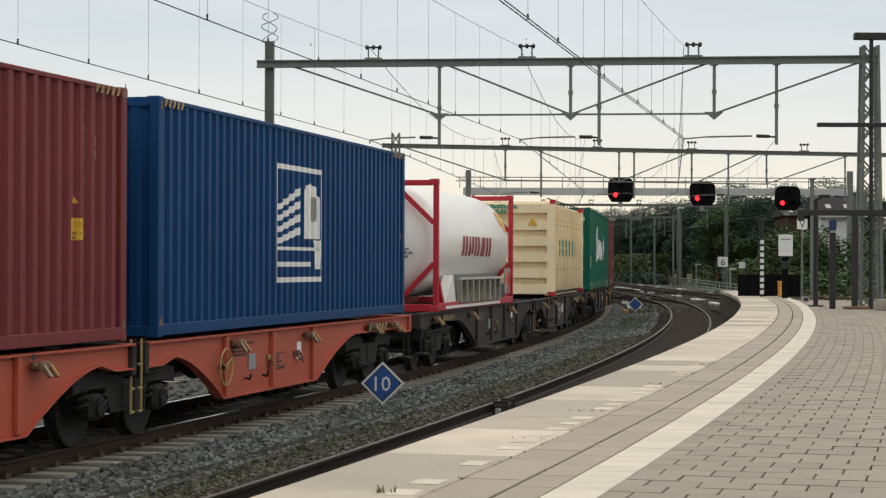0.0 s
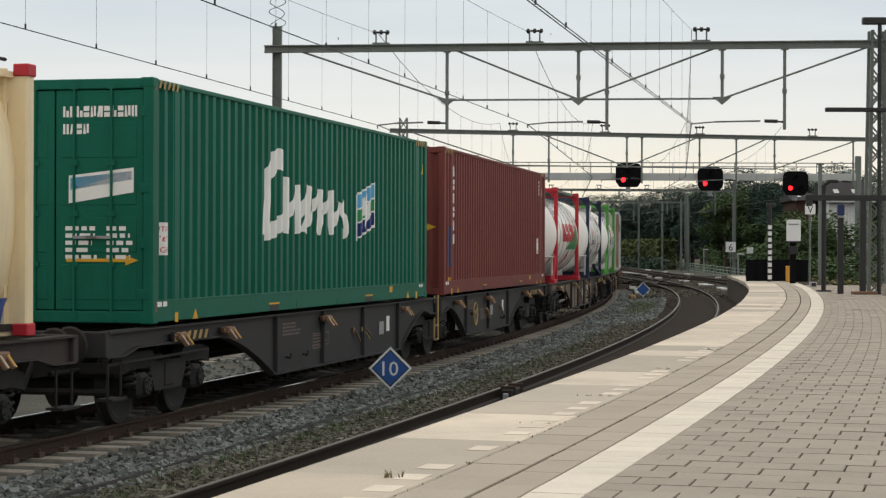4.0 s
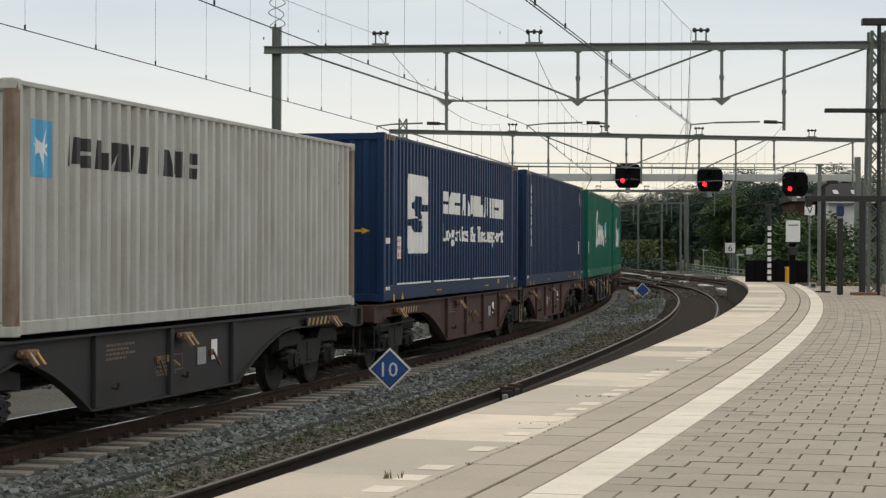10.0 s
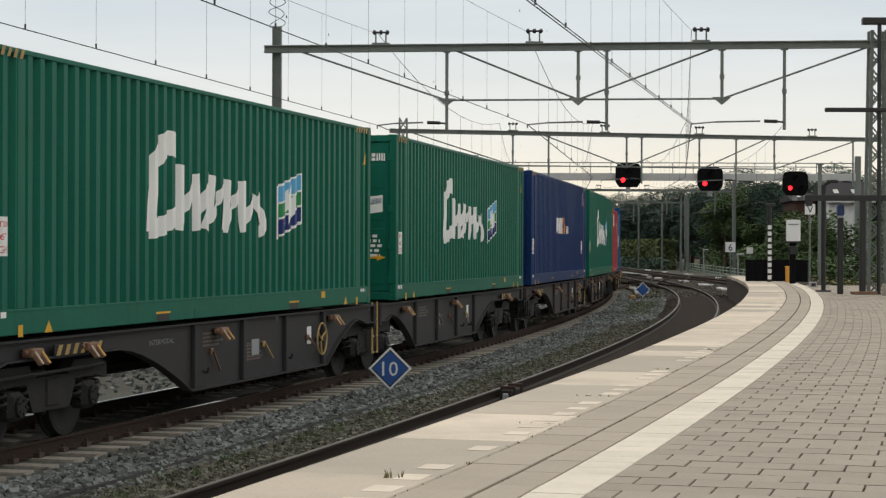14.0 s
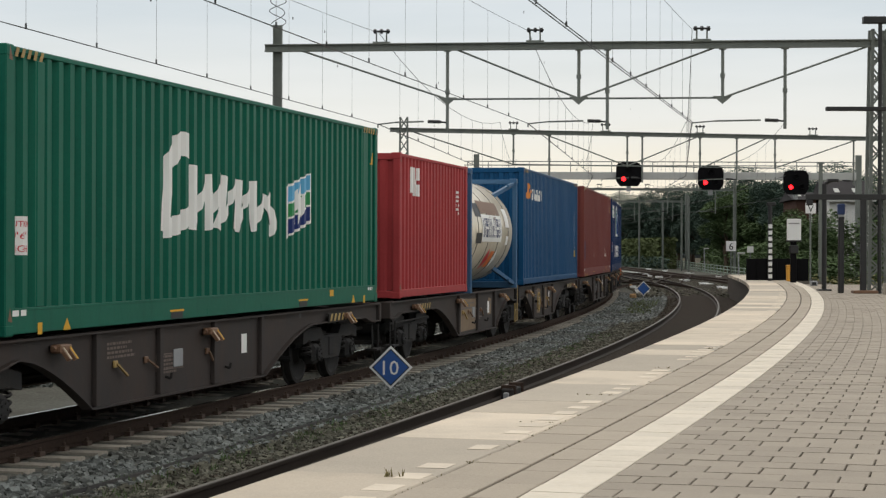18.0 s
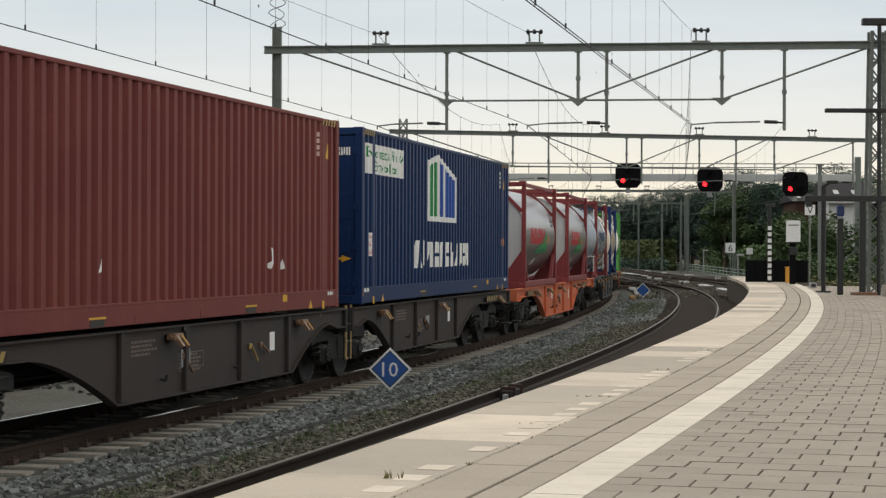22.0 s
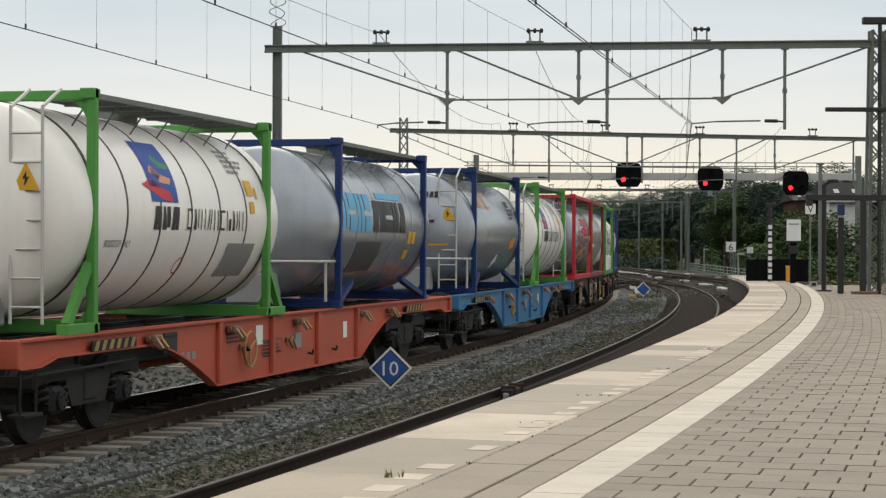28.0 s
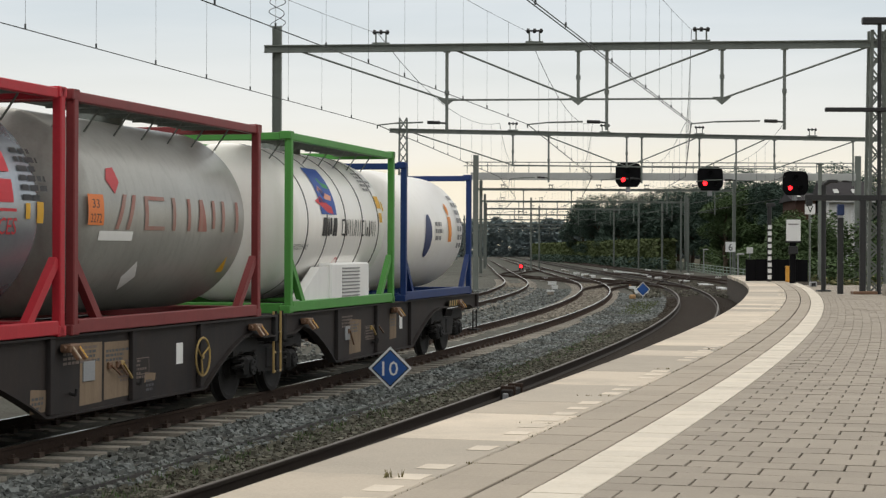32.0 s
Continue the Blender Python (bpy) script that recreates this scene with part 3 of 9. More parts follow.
def stones(name, count, s0, s1, d0, d1, size, material, base, label, seed, skip=()):
    """Loose stones, each a small broken block."""
    r = np.random.RandomState(seed)
    s, d = r.uniform(s0, s1, count), r.uniform(d0, d1, count)
    for a, b in skip:
        keep = (d < a) | (d > b)
        s, d = s[keep], d[keep]
    n = len(s)
    cube = np.array([(x, y, z) for x in (-1, 1) for y in (-1, 1) for z in (-1, 1)], float)
    v = cube[None] * r.uniform(0.45, 1.0, (n, 8, 3)) * (size * r.uniform(0.6, 1.35, n))[:, None, None] * np.array([1, 1, 0.75])
    a, b = r.uniform(0, 6.28, n), r.uniform(-0.9, 0.9, n)
    ca, sa, cb, sb = np.cos(a)[:, None], np.sin(a)[:, None], np.cos(b)[:, None], np.sin(b)[:, None]
    x, y, z = v[..., 0], v[..., 1], v[..., 2]
    y, z = y * cb - z * sb, y * sb + z * cb
    x, y = x * ca - y * sa, x * sa + y * ca
    pos = np.array([along(p, q)[0][:2] for p, q in zip(s, d)])
    top = np.array([base(q) for q in d]) + r.uniform(-0.3, 0.5, n) * size
    verts = np.stack([x + pos[:, :1], y + pos[:, 1:], z + top[:, None]], -1).reshape(-1, 3)
    q = np.array([(0, 1, 3, 2), (4, 6, 7, 5), (0, 4, 5, 1), (2, 3, 7, 6), (0, 2, 6, 4), (1, 5, 7, 3)])
    faces = (q[None] + 8 * np.arange(n)[:, None, None]).reshape(-1, 4)
    me = bpy.data.meshes.new(name)
    me.from_pydata(verts.tolist(), [], faces.tolist())
    me.materials.append(M[material])
    return tagged(new(name, me), label, "stones", kind="stuff")


def bed_height(d):
    return -0.187 - max(0.0, min(min(abs(d - c) for c in (-9.5, -4.7, 0.0, 4.65)) - 1.15, 0.7)) * 0.14


stones("ballast_stones", 17000, -33, 24, 1.34, 2.45, 0.040, "stone", bed_height, "loose blue-grey ballast stones beside the goods track", 1)
stones("ballast_stones", 15000, -33, 24, 2.3, 3.6, 0.034, "stone_mid", bed_height, "loose brown-grey ballast stones between the tracks", 21)
stones("ballast_stones", 9000, 22, 62, 1.2, 3.4, 0.05, "stone", bed_height, "loose blue-grey ballast stones beside the goods track", 2)
stones("ballast_stones", 9000, -33, 40, -1.3, 1.3, 0.032, "stone_pale", lambda d: bed_height(d) - 0.035, "dusty ballast stones between the rails", 3)
stones("ballast_stones", 9000, -30, 50, 3.2, 3.95, 0.03, "stone_brown", bed_height, "brown ballast stones beside the platform track", 4)
stones("ballast_stones", 11000, -10, 75, -9, -1.3, 0.05, "stone", bed_height, "loose grey ballast stones between the tracks", 5)
stones("ballast_stones", 3000, -25, 60, 3.95, 6.4, 0.024, "stone_brown", bed_height, "dark brown ballast stones of the platform track", 6)

stones("ballast_stones", 5000, 54, 110, 2.0, 9.0, 0.07, "stone_mid", lambda d: -0.2, "loose brown-grey ballast stones of the yard", 7)
stones("ballast_stones", 3500, 20, 90, -0.7, 0.7, 0.05, "stone_dusty", lambda d: bed_height(d) - 0.02, "pale dusty stones between the rails", 8)
stones("ballast_stones", 3500, 20, 90, -5.4, -4.0, 0.05, "stone_dusty", lambda d: bed_height(d) - 0.02, "pale dusty stones between the rails", 9)

t = thing("rail_lubricator", "dark steel gear box beside the platform track with pale fittings", "track gear", at=spot(-10.3, 4.14, -0.1))
part("gear_box", Mesh().box(-0.09, 0.09, -0.42, 0.42, -0.15, 0.10, 0.02), "bogie", t)
for y in (-0.3, 0.28):
    part("clamp", Mesh().box(-0.11, 0.11, y - 0.05, y + 0.05, -0.12, 0.15, 0.01), "rail_side", t)
part("fitting", Mesh().box(-0.04, 0.04, -0.54, -0.46, -0.06, 0.05, 0.012), "lamp_box", t, "pale fitting")
cable = thing("track_cable", "black cable lying on the ballast between the tracks", "cable")
s = Mesh()
pts = [along(-34 + 0.8 * i, 2.25 + 0.10 * noise.noise((i * 0.21, 3, 1)), -0.255 + 0.012 * noise.noise((i * 0.5, 1, 7)))[0] for i in range(90)]
for i, q in enumerate(pts):
    d = (pts[min(i + 1, len(pts) - 1)] - pts[max(i - 1, 0)]).normalized()
    side = d.cross(Vector((0, 0, 1)))
    s.v += [tuple(q + side * 0.035 * math.cos(k * math.pi / 3) + Vector((0, 0, 0.035 * math.sin(k * math.pi / 3)))) for k in range(6)]
s.f += [(6 * i + j, 6 * i + (j + 1) % 6, 6 * i + 6 + (j + 1) % 6, 6 * i + 6 + j) for i in range(len(pts) - 1) for j in range(6)]
part("cable_run", s, "bogie", cable, raw=True)


def weeds(name, count, s0, s1, d0, d1, z, height, material, label, seed, clump=1.0):
    r = random.Random(seed)
    s = Mesh()
    for _ in range(count):
        p, _th = along(r.uniform(s0, s1), r.uniform(d0, d1), z)
        for k in range(r.randint(4, 8)):
            a, h = r.uniform(0, 6.28), height * r.uniform(0.4, 1.1)
            q = p + Vector((r.uniform(-1, 1), r.uniform(-1, 1), 0)) * 0.06 * clump
            w = Vector((math.cos(a), math.sin(a), 0))
            lean = Vector((r.uniform(-.5, .5), r.uniform(-.5, .5), 1)) * h
            s.add([q - w * 0.006, q + w * 0.006, q + lean * 0.6 + w * 0.004, q + lean], [(0, 1, 2, 3)])
    return tagged(part(name, s, material, raw=True), label, "weeds", kind="stuff")


weeds("weeds", 420, -30, 14, 2.2, 3.3, -0.27, 0.09, "leaf_hedge", "low green weeds growing in the ballast", 5)
weeds("weeds", 180, 30, 46, 1.9, 3.1, -0.28, 0.22, "grass", "taller grass growing in the ballast", 6, 3)


# ------------------------------------------------------------------ platform
TOP = 0.84


def edge(s):
    """The platform's edge: it draws back a little from the track towards its near end."""
    return 6.5 + 0.0055 * max(0.0, 15.0 - s)


plat = thing("platform", "curved station platform with pale edge slabs and grey paving", "platform", kind="structure")
s = grid_strip(-60, 31, 0.5, [6.92, 6.92, 8, 10, 14, 20, 40], [-0.6, TOP - 0.02, TOP - 0.02, TOP - 0.02, TOP - 0.02, TOP - 0.02, TOP - 0.02])
part("platform_body", s, "joint", plat, raw=True)
s = grid_strip(31, 52, 0.5, [6.62, 6.62, 8, 9.6, 9.6], [-0.6, TOP - 0.02, TOP - 0.02, TOP - 0.02, -0.6])
part("platform_end", s, "joint", plat, raw=True)
s = grid_strip(52, 57, 0.5, [6.57, 6.57, 7.6, 8.3, 8.3], [-0.6, TOP, TOP, TOP - 0.03, -0.6])
part("platform_tail", s, "slab_worn", plat, "narrow pale end of the platform", raw=True)
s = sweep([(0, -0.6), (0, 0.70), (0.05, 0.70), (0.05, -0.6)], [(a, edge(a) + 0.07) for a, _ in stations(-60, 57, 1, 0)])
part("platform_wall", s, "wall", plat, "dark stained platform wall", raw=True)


def paving(name, s0, s1, d0, d1, z, thick, gap, material, parent, chamfer=0.004):
    """One paving piece that follows the curve."""
    s = Mesh()
    g = gap / 2
    st = [s0 + g, s1 - g]
    v = []
    for a in st:
        e0, e1 = (d(a) if callable(d) else d for d in (d0, d1))
        v += [tuple(along(a, d, zz)[0]) for d, zz in ((e0 + g, z - thick), (e0 + g, z - chamfer), (e0 + g + chamfer, z), (e1 - g - chamfer, z), (e1 - g, z - chamfer), (e1 - g, z - thick))]
    s.add(v, [(i, i + 1, i + 7, i + 6) for i in range(5)] + [(0, 1, 2, 3, 4, 5), (11, 10, 9, 8, 7, 6)])
    return part(name, s, material, parent, raw=True) if parent else s


r = random.Random(11)
a = -54.0
while a < 50.0:
    step = r.choice((1.2, 1.5, 1.5, 2.0))
    paving("edge_slab", a, a + step, edge, 7.60, TOP + r.uniform(-0.001, 0.002), 0.13, 0.008, r.choice(("slab", "slab", "slab_worn", "slab_worn", "edge")), plat, 0.008)
    a += step
a = -42.0
while a < 24:
    if r.random() < 0.72:
        paving("white_mark", a, a + r.uniform(0.2, 0.29), 7.37 + 0.04 * r.random(), 7.55, TOP + 0.0028, 0.0014, 0.0, "slab_mark", plat, 0.0005)
    a += 0.52
a, i = -52.2, 0
while a < 48:
    paving("grey_slab", a, a + 0.6, 7.611, 7.963, TOP + r.uniform(-0.002, 0.002), 0.05, 0.009, "slab_grey", plat)
    paving("grey_slab", a + 0.3, a + 0.9, 7.977, 8.213, TOP + r.uniform(-0.002, 0.002), 0.05, 0.009, "slab_grey", plat)
    a += 0.6
a = -52.2
while a < 46:
    for row in ((8.22, 8.52),):
        paving("tactile_tile", a, a + 0.3, row[0], row[1], TOP + r.uniform(-0.001, 0.002), 0.05, 0.005, "tactile", plat)
    a += 0.3
rest = Mesh()
made = 0
a, row = -50.2, 0
while a < 31:
    wide = 9 + max(0.0, (a + 40) * 0.30)
    d = 8.52 + (0.15 if row % 2 else 0.0)
    if row % 2:
        rest.add(*(lambda q: (q.v, q.f))(paving("", a, a + 0.3, 8.52, 8.67, TOP, 0.05, 0.0115, None, None)))
    while d < 9.2 + wide:
        z = TOP + r.uniform(-0.0025, 0.0025)
        if made < 300 and a > -31.2 and d < 12.6:
            paving("paving_tile", a, a + 0.3, d, d + 0.3, z, 0.05, 0.0115, "tile", plat)
            made += 1
        else:
            q = paving("", a, a + 0.3, d, d + 0.3, z, 0.05, 0.0115, None, None)
            rest.add(q.v, q.f)
        d += 0.3
    a += 0.3
    row += 1
tagged(part("paving_tile_field", rest, "tile_far", plat, raw=True), kind="stuff")
weeds("platform_weeds", 110, -30, 2, 7.585, 7.615, TOP - 0.012, 0.016, "moss", "brown moss and small weeds in the joints of the platform", 8, 0.35)
weeds("platform_weeds", 60, -30, 2, 7.955, 7.985, TOP - 0.012, 0.012, "moss", "brown moss and small weeds in the joints of the platform", 9, 0.3)
for sa, n, h, far in ((-28.4, 3, 0.06, 7.62), (-27.6, 3, 0.02, 7.66), (-25.0, 6, 0.018, 7.56), (-22.4, 4, 0.03, 7.52), (-18.6, 3, 0.03, 7.5), (-14.5, 3, 0.03, 7.6)):
    weeds("platform_weeds", n, sa - 0.02, sa + 0.02, far - 0.3, far, TOP - 0.01, h, "moss", "small tufts of weeds in the joints of the platform", int(sa * -10 + n), 0.4)


# ------------------------------------------------------------------ overhead line
def lattice_mast(name, x, y, z0, z1, w0, w1, label, material="galv"):
    t = thing(name, label, "mast", at=pose(x, y, z0))
    h = z1 - z0
    for sx in (-1, 1):
        for sy in (-1, 1):
            s = Mesh()
            s.bar((sx * w0 / 2, sy * w0 / 2, 0), (sx * w1 / 2, sy * w1 / 2, h), 0.09, 0.09, (0, 1, 0))
            part("leg", s, material, t)
    n = max(4, int(h / 0.55))
    s = Mesh()
    for i in range(n):
        a, b = i / n, (i + 1) / n
        wa, wb = w0 + (w1 - w0) * a, w0 + (w1 - w0) * b
        for sy in (-1, 1):
            for q in (-1, 1):
                part("brace", Mesh().bar((-q * wa / 2, sy * wa / 2, a * h), (q * wb / 2, sy * wb / 2, b * h), 0.05, 0.012, (0, 1, 0)), material, t)
            part("brace", Mesh().bar((sy * wa / 2, -wa / 2, a * h), (sy * wb / 2, wb / 2, b * h), 0.05, 0.012, (1, 0, 0)), material, t)
    part("foot_plate", Mesh().box(-w0 * 0.7, w0 * 0.7, -w0 * 0.7, w0 * 0.7, -0.3, 0.03, 0.02), "sleeper", t, "concrete footing")
    return t


def column_mast(name, x, y, z0, z1, label, w=0.26, cap=True):
    t = thing(name, label, "mast", at=pose(x, y, z0))
    s = Mesh()
    h = z1 - z0
    s.box(-w / 2, -w / 2 + 0.03, -w / 2, w / 2, 0, h).box(w / 2 - 0.03, w / 2, -w / 2, w / 2, 0, h).box(-w / 2 + 0.03, w / 2 - 0.03, -0.02, 0.02, 0, h)
    part("column", s, "galv", t)
    if cap:
        part("foot_plate", Mesh().box(-w, w, -w, w, -0.2, 0.02, 0.02), "sleeper", t, "concrete footing")
    return t


def beam(name, a, b, z, depth, label, material="galv", flange=0.16):
    """A steel beam across the tracks, H-shaped in section."""
    t = thing(name, label, "gantry")
    a, b = Vector((*a, z)), Vector((*b, z))
    d = (b - a).normalized()
    side = d.cross(Vector((0, 0, 1)))
    f, w, e = flange / 2, 0.015, depth / 2
    o = [(-f, -e), (f, -e), (f, -e + 0.03), (w, -e + 0.03), (w, e - 0.03), (f, e - 0.03), (f, e), (-f, e), (-f, e - 0.03), (-w, e - 0.03), (-w, -e + 0.03), (-f, -e + 0.03)]
    s = Mesh().prism(o, 0.0, (b - a).length, lambda u, q, k: a + d * k + side * u + Vector((0, 0, q)))
    part("girder", s, material, t)
    return t


def insulator_seat(parent, p):
    """A small frame on the girder that carries the insulator of the bearer wire."""
    s = Mesh()
    for u in (-0.15, 0.15):
        s.bar(p + Vector((u, 0, 0)), p + Vector((u, 0, 0.34)), 0.045, 0.045)
    s.bar(p + Vector((-0.26, 0, 0.02)), p + Vector((0.26, 0, 0.02)), 0.08, 0.05)
    o = part("insulator_seat", s, "galv", parent)
    s = Mesh()
    s.rod(p + Vector((-0.25, 0, 0.35)), p + Vector((0.25, 0, 0.35)), 0.03, 8)
    for u in (-0.19, 0.0, 0.19):
        s.rod(p + Vector((u - 0.04, 0, 0.35)), p + Vector((u + 0.04, 0, 0.35)), 0.07, 10)
    part("insulator", s, "black", o, "dark ribbed insulator")


def hanger(parent, p, drop, arm=None):
    s = Mesh()
    s.rod(p, p - Vector((0, 0, drop)), 0.048, 8)
    s.rod(p - Vector((0, 0, drop * 0.5)), p - Vector((0, 0, drop * 0.5 + 0.12)), 0.07, 8)
    s.box(p.x - 0.1, p.x + 0.1, p.y - 0.08, p.y + 0.08, p.z - 0.05, p.z)
    h = part("hanger", s, "galv", parent)
    if arm is not None:
        q = p - Vector((0, 0, drop - 0.22))
        s = Mesh()
        s.rod(q + Vector((-0.7, 0, 0.03)), q + Vector((arm * 0.75, 0, 0.0)), 0.028, 6)
        s.rod(q + Vector((arm * 0.75, 0, 0.0)), q + Vector((arm, 0, -0.06)), 0.022, 6)
        s.rod(q + Vector((arm, 0, -0.06)), q + Vector((arm, 0, -0.16)), 0.02, 6)
        part("registration_arm", s, "galv", h)
        s = Mesh()
        s.rod(q, q + Vector((-0.25, 0, 0.02)), 0.03, 6)
        s.rod(q + Vector((-0.2, 0, 0.02)), q + Vector((-0.58, 0, 0.03)), 0.052, 10)
        part("insulator", s, "black", h, "dark ribbed insulator")


# first portal
G1A, G1B, G1Z = (-5.35, 57.4), (12.75, 55.4), 8.05
portal = beam("gantry", G1A, G1B, G1Z, 0.22, "steel portal girder that carries the overhead wires", flange=0.2)


def on_g1(x):
    t = (x - G1A[0]) / (G1B[0] - G1A[0])
    return G1A[1] + t * (G1B[1] - G1A[1])


for x in (-1.86, 2.67, 7.5):
    insulator_seat(portal, Vector((x, on_g1(x), G1Z + 0.12)))
for x, drop, arm in ((0.10, 2.36, -2.05), (4.78, 2.36, -2.32), (9.88, 2.36, -2.7), (3.95, 1.5, None), (8.1, 1.5, None)):
    hanger(portal, Vector((x, on_g1(x), G1Z - 0.1)), drop, arm)
s = Mesh()
for a, b in (((0.10, 6.5), (8.1, 6.5)), ((0.4, G1Z - 0.1), (3.95, 6.5)), ((3.95, 6.5), (7.85, G1Z - 0.1)), ((8.1, 6.5), (12.2, G1Z - 0.1)), ((0.1, 6.5), (-4.2, G1Z - 0.1))):
    part("tie_rod", Mesh().rod((a[0], on_g1(a[0]), a[1]), (b[0], on_g1(b[0]), b[1]), 0.032, 6), "galv", portal)
for x in (0.10, 3.95, 8.1):
    y = on_g1(x)
    s = Mesh().add([(x - 0.28, y - 0.03, 6.55), (x + 0.28, y - 0.03, 6.55), (x, y - 0.03, 6.32), (x - 0.28, y + 0.03, 6.55), (x + 0.28, y + 0.03, 6.55), (x, y + 0.03, 6.32)],
                   [(0, 1, 2), (5, 4, 3), (0, 3, 4, 1), (1, 4, 5, 2), (2, 5, 3, 0)])
    part("gusset_plate", s, "galv", portal)
m1 = column_mast("catenary_mast", -4.98, 57.5, -0.5, 8.75, "grey-green steel column of the portal", 0.27)
s = Mesh()
s.rod((0, 0, 6.2), (-0.9, -0.6, 3.2), 0.02, 5).rod((0.1, 0, 6.2), (-0.5, -0.9, 3.0), 0.02, 5)
part("guy_wire", s, "galv", m1)
s = Mesh()
for k in range(14):
    a, b = k / 14, (k + 1) / 14
    f = lambda t: Vector((0.25 * math.sin(t * 9), 0.1 * math.cos(t * 7), 9.2 + 0.9 * t))
    s.rod(f(a), f(b), 0.012, 5)
    f2 = lambda t: Vector((-0.22 * math.sin(t * 8 + 1), 0.1 * math.cos(t * 5), 9.2 + 0.9 * t))
    s.rod(f2(a), f2(b), 0.012, 5)
part("jumper_wire", s, "wire", m1)
lattice_mast("lattice_mast", 12.55, 55.6, TOP - 0.1, 8.45, 0.62, 0.40, "grey-green lattice mast on the platform")

# second portal
G2A, G2B, G2Z = (-2.7, 96.5), (24.8, 103.5), 8.05
portal2 = beam("gantry", G2A, G2B, G2Z, 0.22, "steel portal girder beyond the first", flange=0.2)


def on_g2(x):
    t = (x - G2A[0]) / (G2B[0] - G2A[0])
    return G2A[1] + t * (G2B[1] - G2A[1])


for x in (3.55, 8.35, 13.4, 19.6):
    insulator_seat(portal2, Vector((x, on_g2(x), G2Z + 0.12)))
for x, drop, arm in ((3.55, 1.6, None), (5.4, 2.4, -2.0), (9.5, 1.6, None), (10.3, 2.4, -2.1), (13.4, 1.6, None), (15.4, 2.4, -2.1), (17.5, 1.6, None), (21.9, 2.4, -2.2)):
    hanger(portal2, Vector((x, on_g2(x), G2Z - 0.1)), drop, arm)
s = Mesh()
for a, b in (((3.55, 6.4), (17.5, 6.4)), ((-1.5, G2Z - 0.1), (3.55, 6.4)), ((5.2, G2Z - 0.1), (9.5, 6.4)), ((9.5, 6.4), (13.2, G2Z - 0.1)), ((13.6, 6.4), (17.0, G2Z - 0.1)), ((17.5, 6.4), (22.0, G2Z - 0.1))):
    part("tie_rod", Mesh().rod((a[0], on_g2(a[0]), a[1]), (b[0], on_g2(b[0]), b[1]), 0.035, 6), "galv", portal2)
lattice_mast("lattice_mast", -2.02, 96.8, -0.5, 8.7, 0.5, 0.36, "grey-green lattice mast of the second portal")
column_mast("catenary_mast", 24.6, 103.5, -0.5, 8.6, "grey-green steel column of the second portal")

# portals far along the yard
for x0, x1, y, z in ((3.4, 28.8, 188, 8.0), (4.8, 30.0, 235, 8.0), (6.0, 33.0, 282, 8.1), (7.0, 34.0, 330, 8.1), (4.0, 33.0, 390, 8.2), (3.0, 36.0, 460, 8.2), (2.0, 36.0, 540, 8.2)):
    far = beam("gantry", (x0, y), (x1, y + 2), z, 0.24, "steel portal girder far along the yard", flange=0.2)
    k = x0 + 2.5
    while k < x1 - 1:
        insulator_seat(far, Vector((k, y + 1, z + 0.12)))
        hanger(far, Vector((k + 2.0, y + 1, z - 0.1)), 2.3, -1.9)
        k += 4.7
    for x in (x0 + 0.3, x1 - 0.3):
        column_mast("catenary_mast", x, y + 0.3, -0.6, z + 0.9, "grey steel column of a portal far along the yard", 0.3, False)
for x, y, h in ((23.1, 260, 8.4), (23.4, 230, 8.6), (24.5, 215, 7.4), (25.5, 200, 7.6), (25.5, 206, 7.6), (23.6, 330, 6.4), (9.6, 210, 7.8), (12.0, 240, 7.6), (6.4, 330, 9.0), (5.2, 260, 8.5)):
    column_mast("catenary_mast", x, y, -0.6, h, "single grey steel mast beside the yard tracks", 0.19, False)


def overhead(name, d, label, supports, tops, lead=None):
    """Contact wire, bearer wire and droppers of one track, support by support. lead: the place of the support behind the camera."""
    t = thing(name, label, "overhead wire")
    contact, bearer, drops = Mesh(), Mesh(), Mesh()
    zc = 5.78
    points = [along(s, d + o, zc)[0] for s, o in supports]
    if lead:
        points = [Vector((lead[0][0], lead[0][1], zc)), Vector((lead[1][0], lead[1][1], zc))] + points
    for k in range(len(points) - 1):
        a, b = points[k], points[k + 1]
        ta, tb = Vector((a.x, a.y, tops)), Vector((b.x, b.y, tops))
        near = bool(lead) and k == 0
        side = Vector((0.035, 0, 0))
        for q in ((-side, side) if near and d > 4 else (Vector((0, 0, 0)),)):
            contact.rod(a + q, b + q, 0.010 if near else 0.015, 5, caps=False)
        n, prev = (13 if near else 9), None
        for i in range(n + 1):
            u = i / n
            p = ta.lerp(tb, u)
            p.z -= 4 * u * (1 - u) * (0.3 if near else 0.9)
            if prev is not None:
                bearer.rod(prev, p, 0.006 if near else 0.010, 5, caps=False)
            if 0 < i < n:
                drops.rod(p, a.lerp(b, u), 0.003 if near else 0.004, 4, caps=False)
                c = a.lerp(b, u)
                drops.rod(c, c + Vector((0, 0, 0.09)), 0.018, 5)
            prev = p
    tagged(part("contact_wire", contact, "wire", t, raw=True), kind="stuff")
    tagged(part("bearer_wire", bearer, "wire", t, raw=True), kind="stuff")
    tagged(part("dropper", drops, "wire", t, raw=True), kind="stuff")


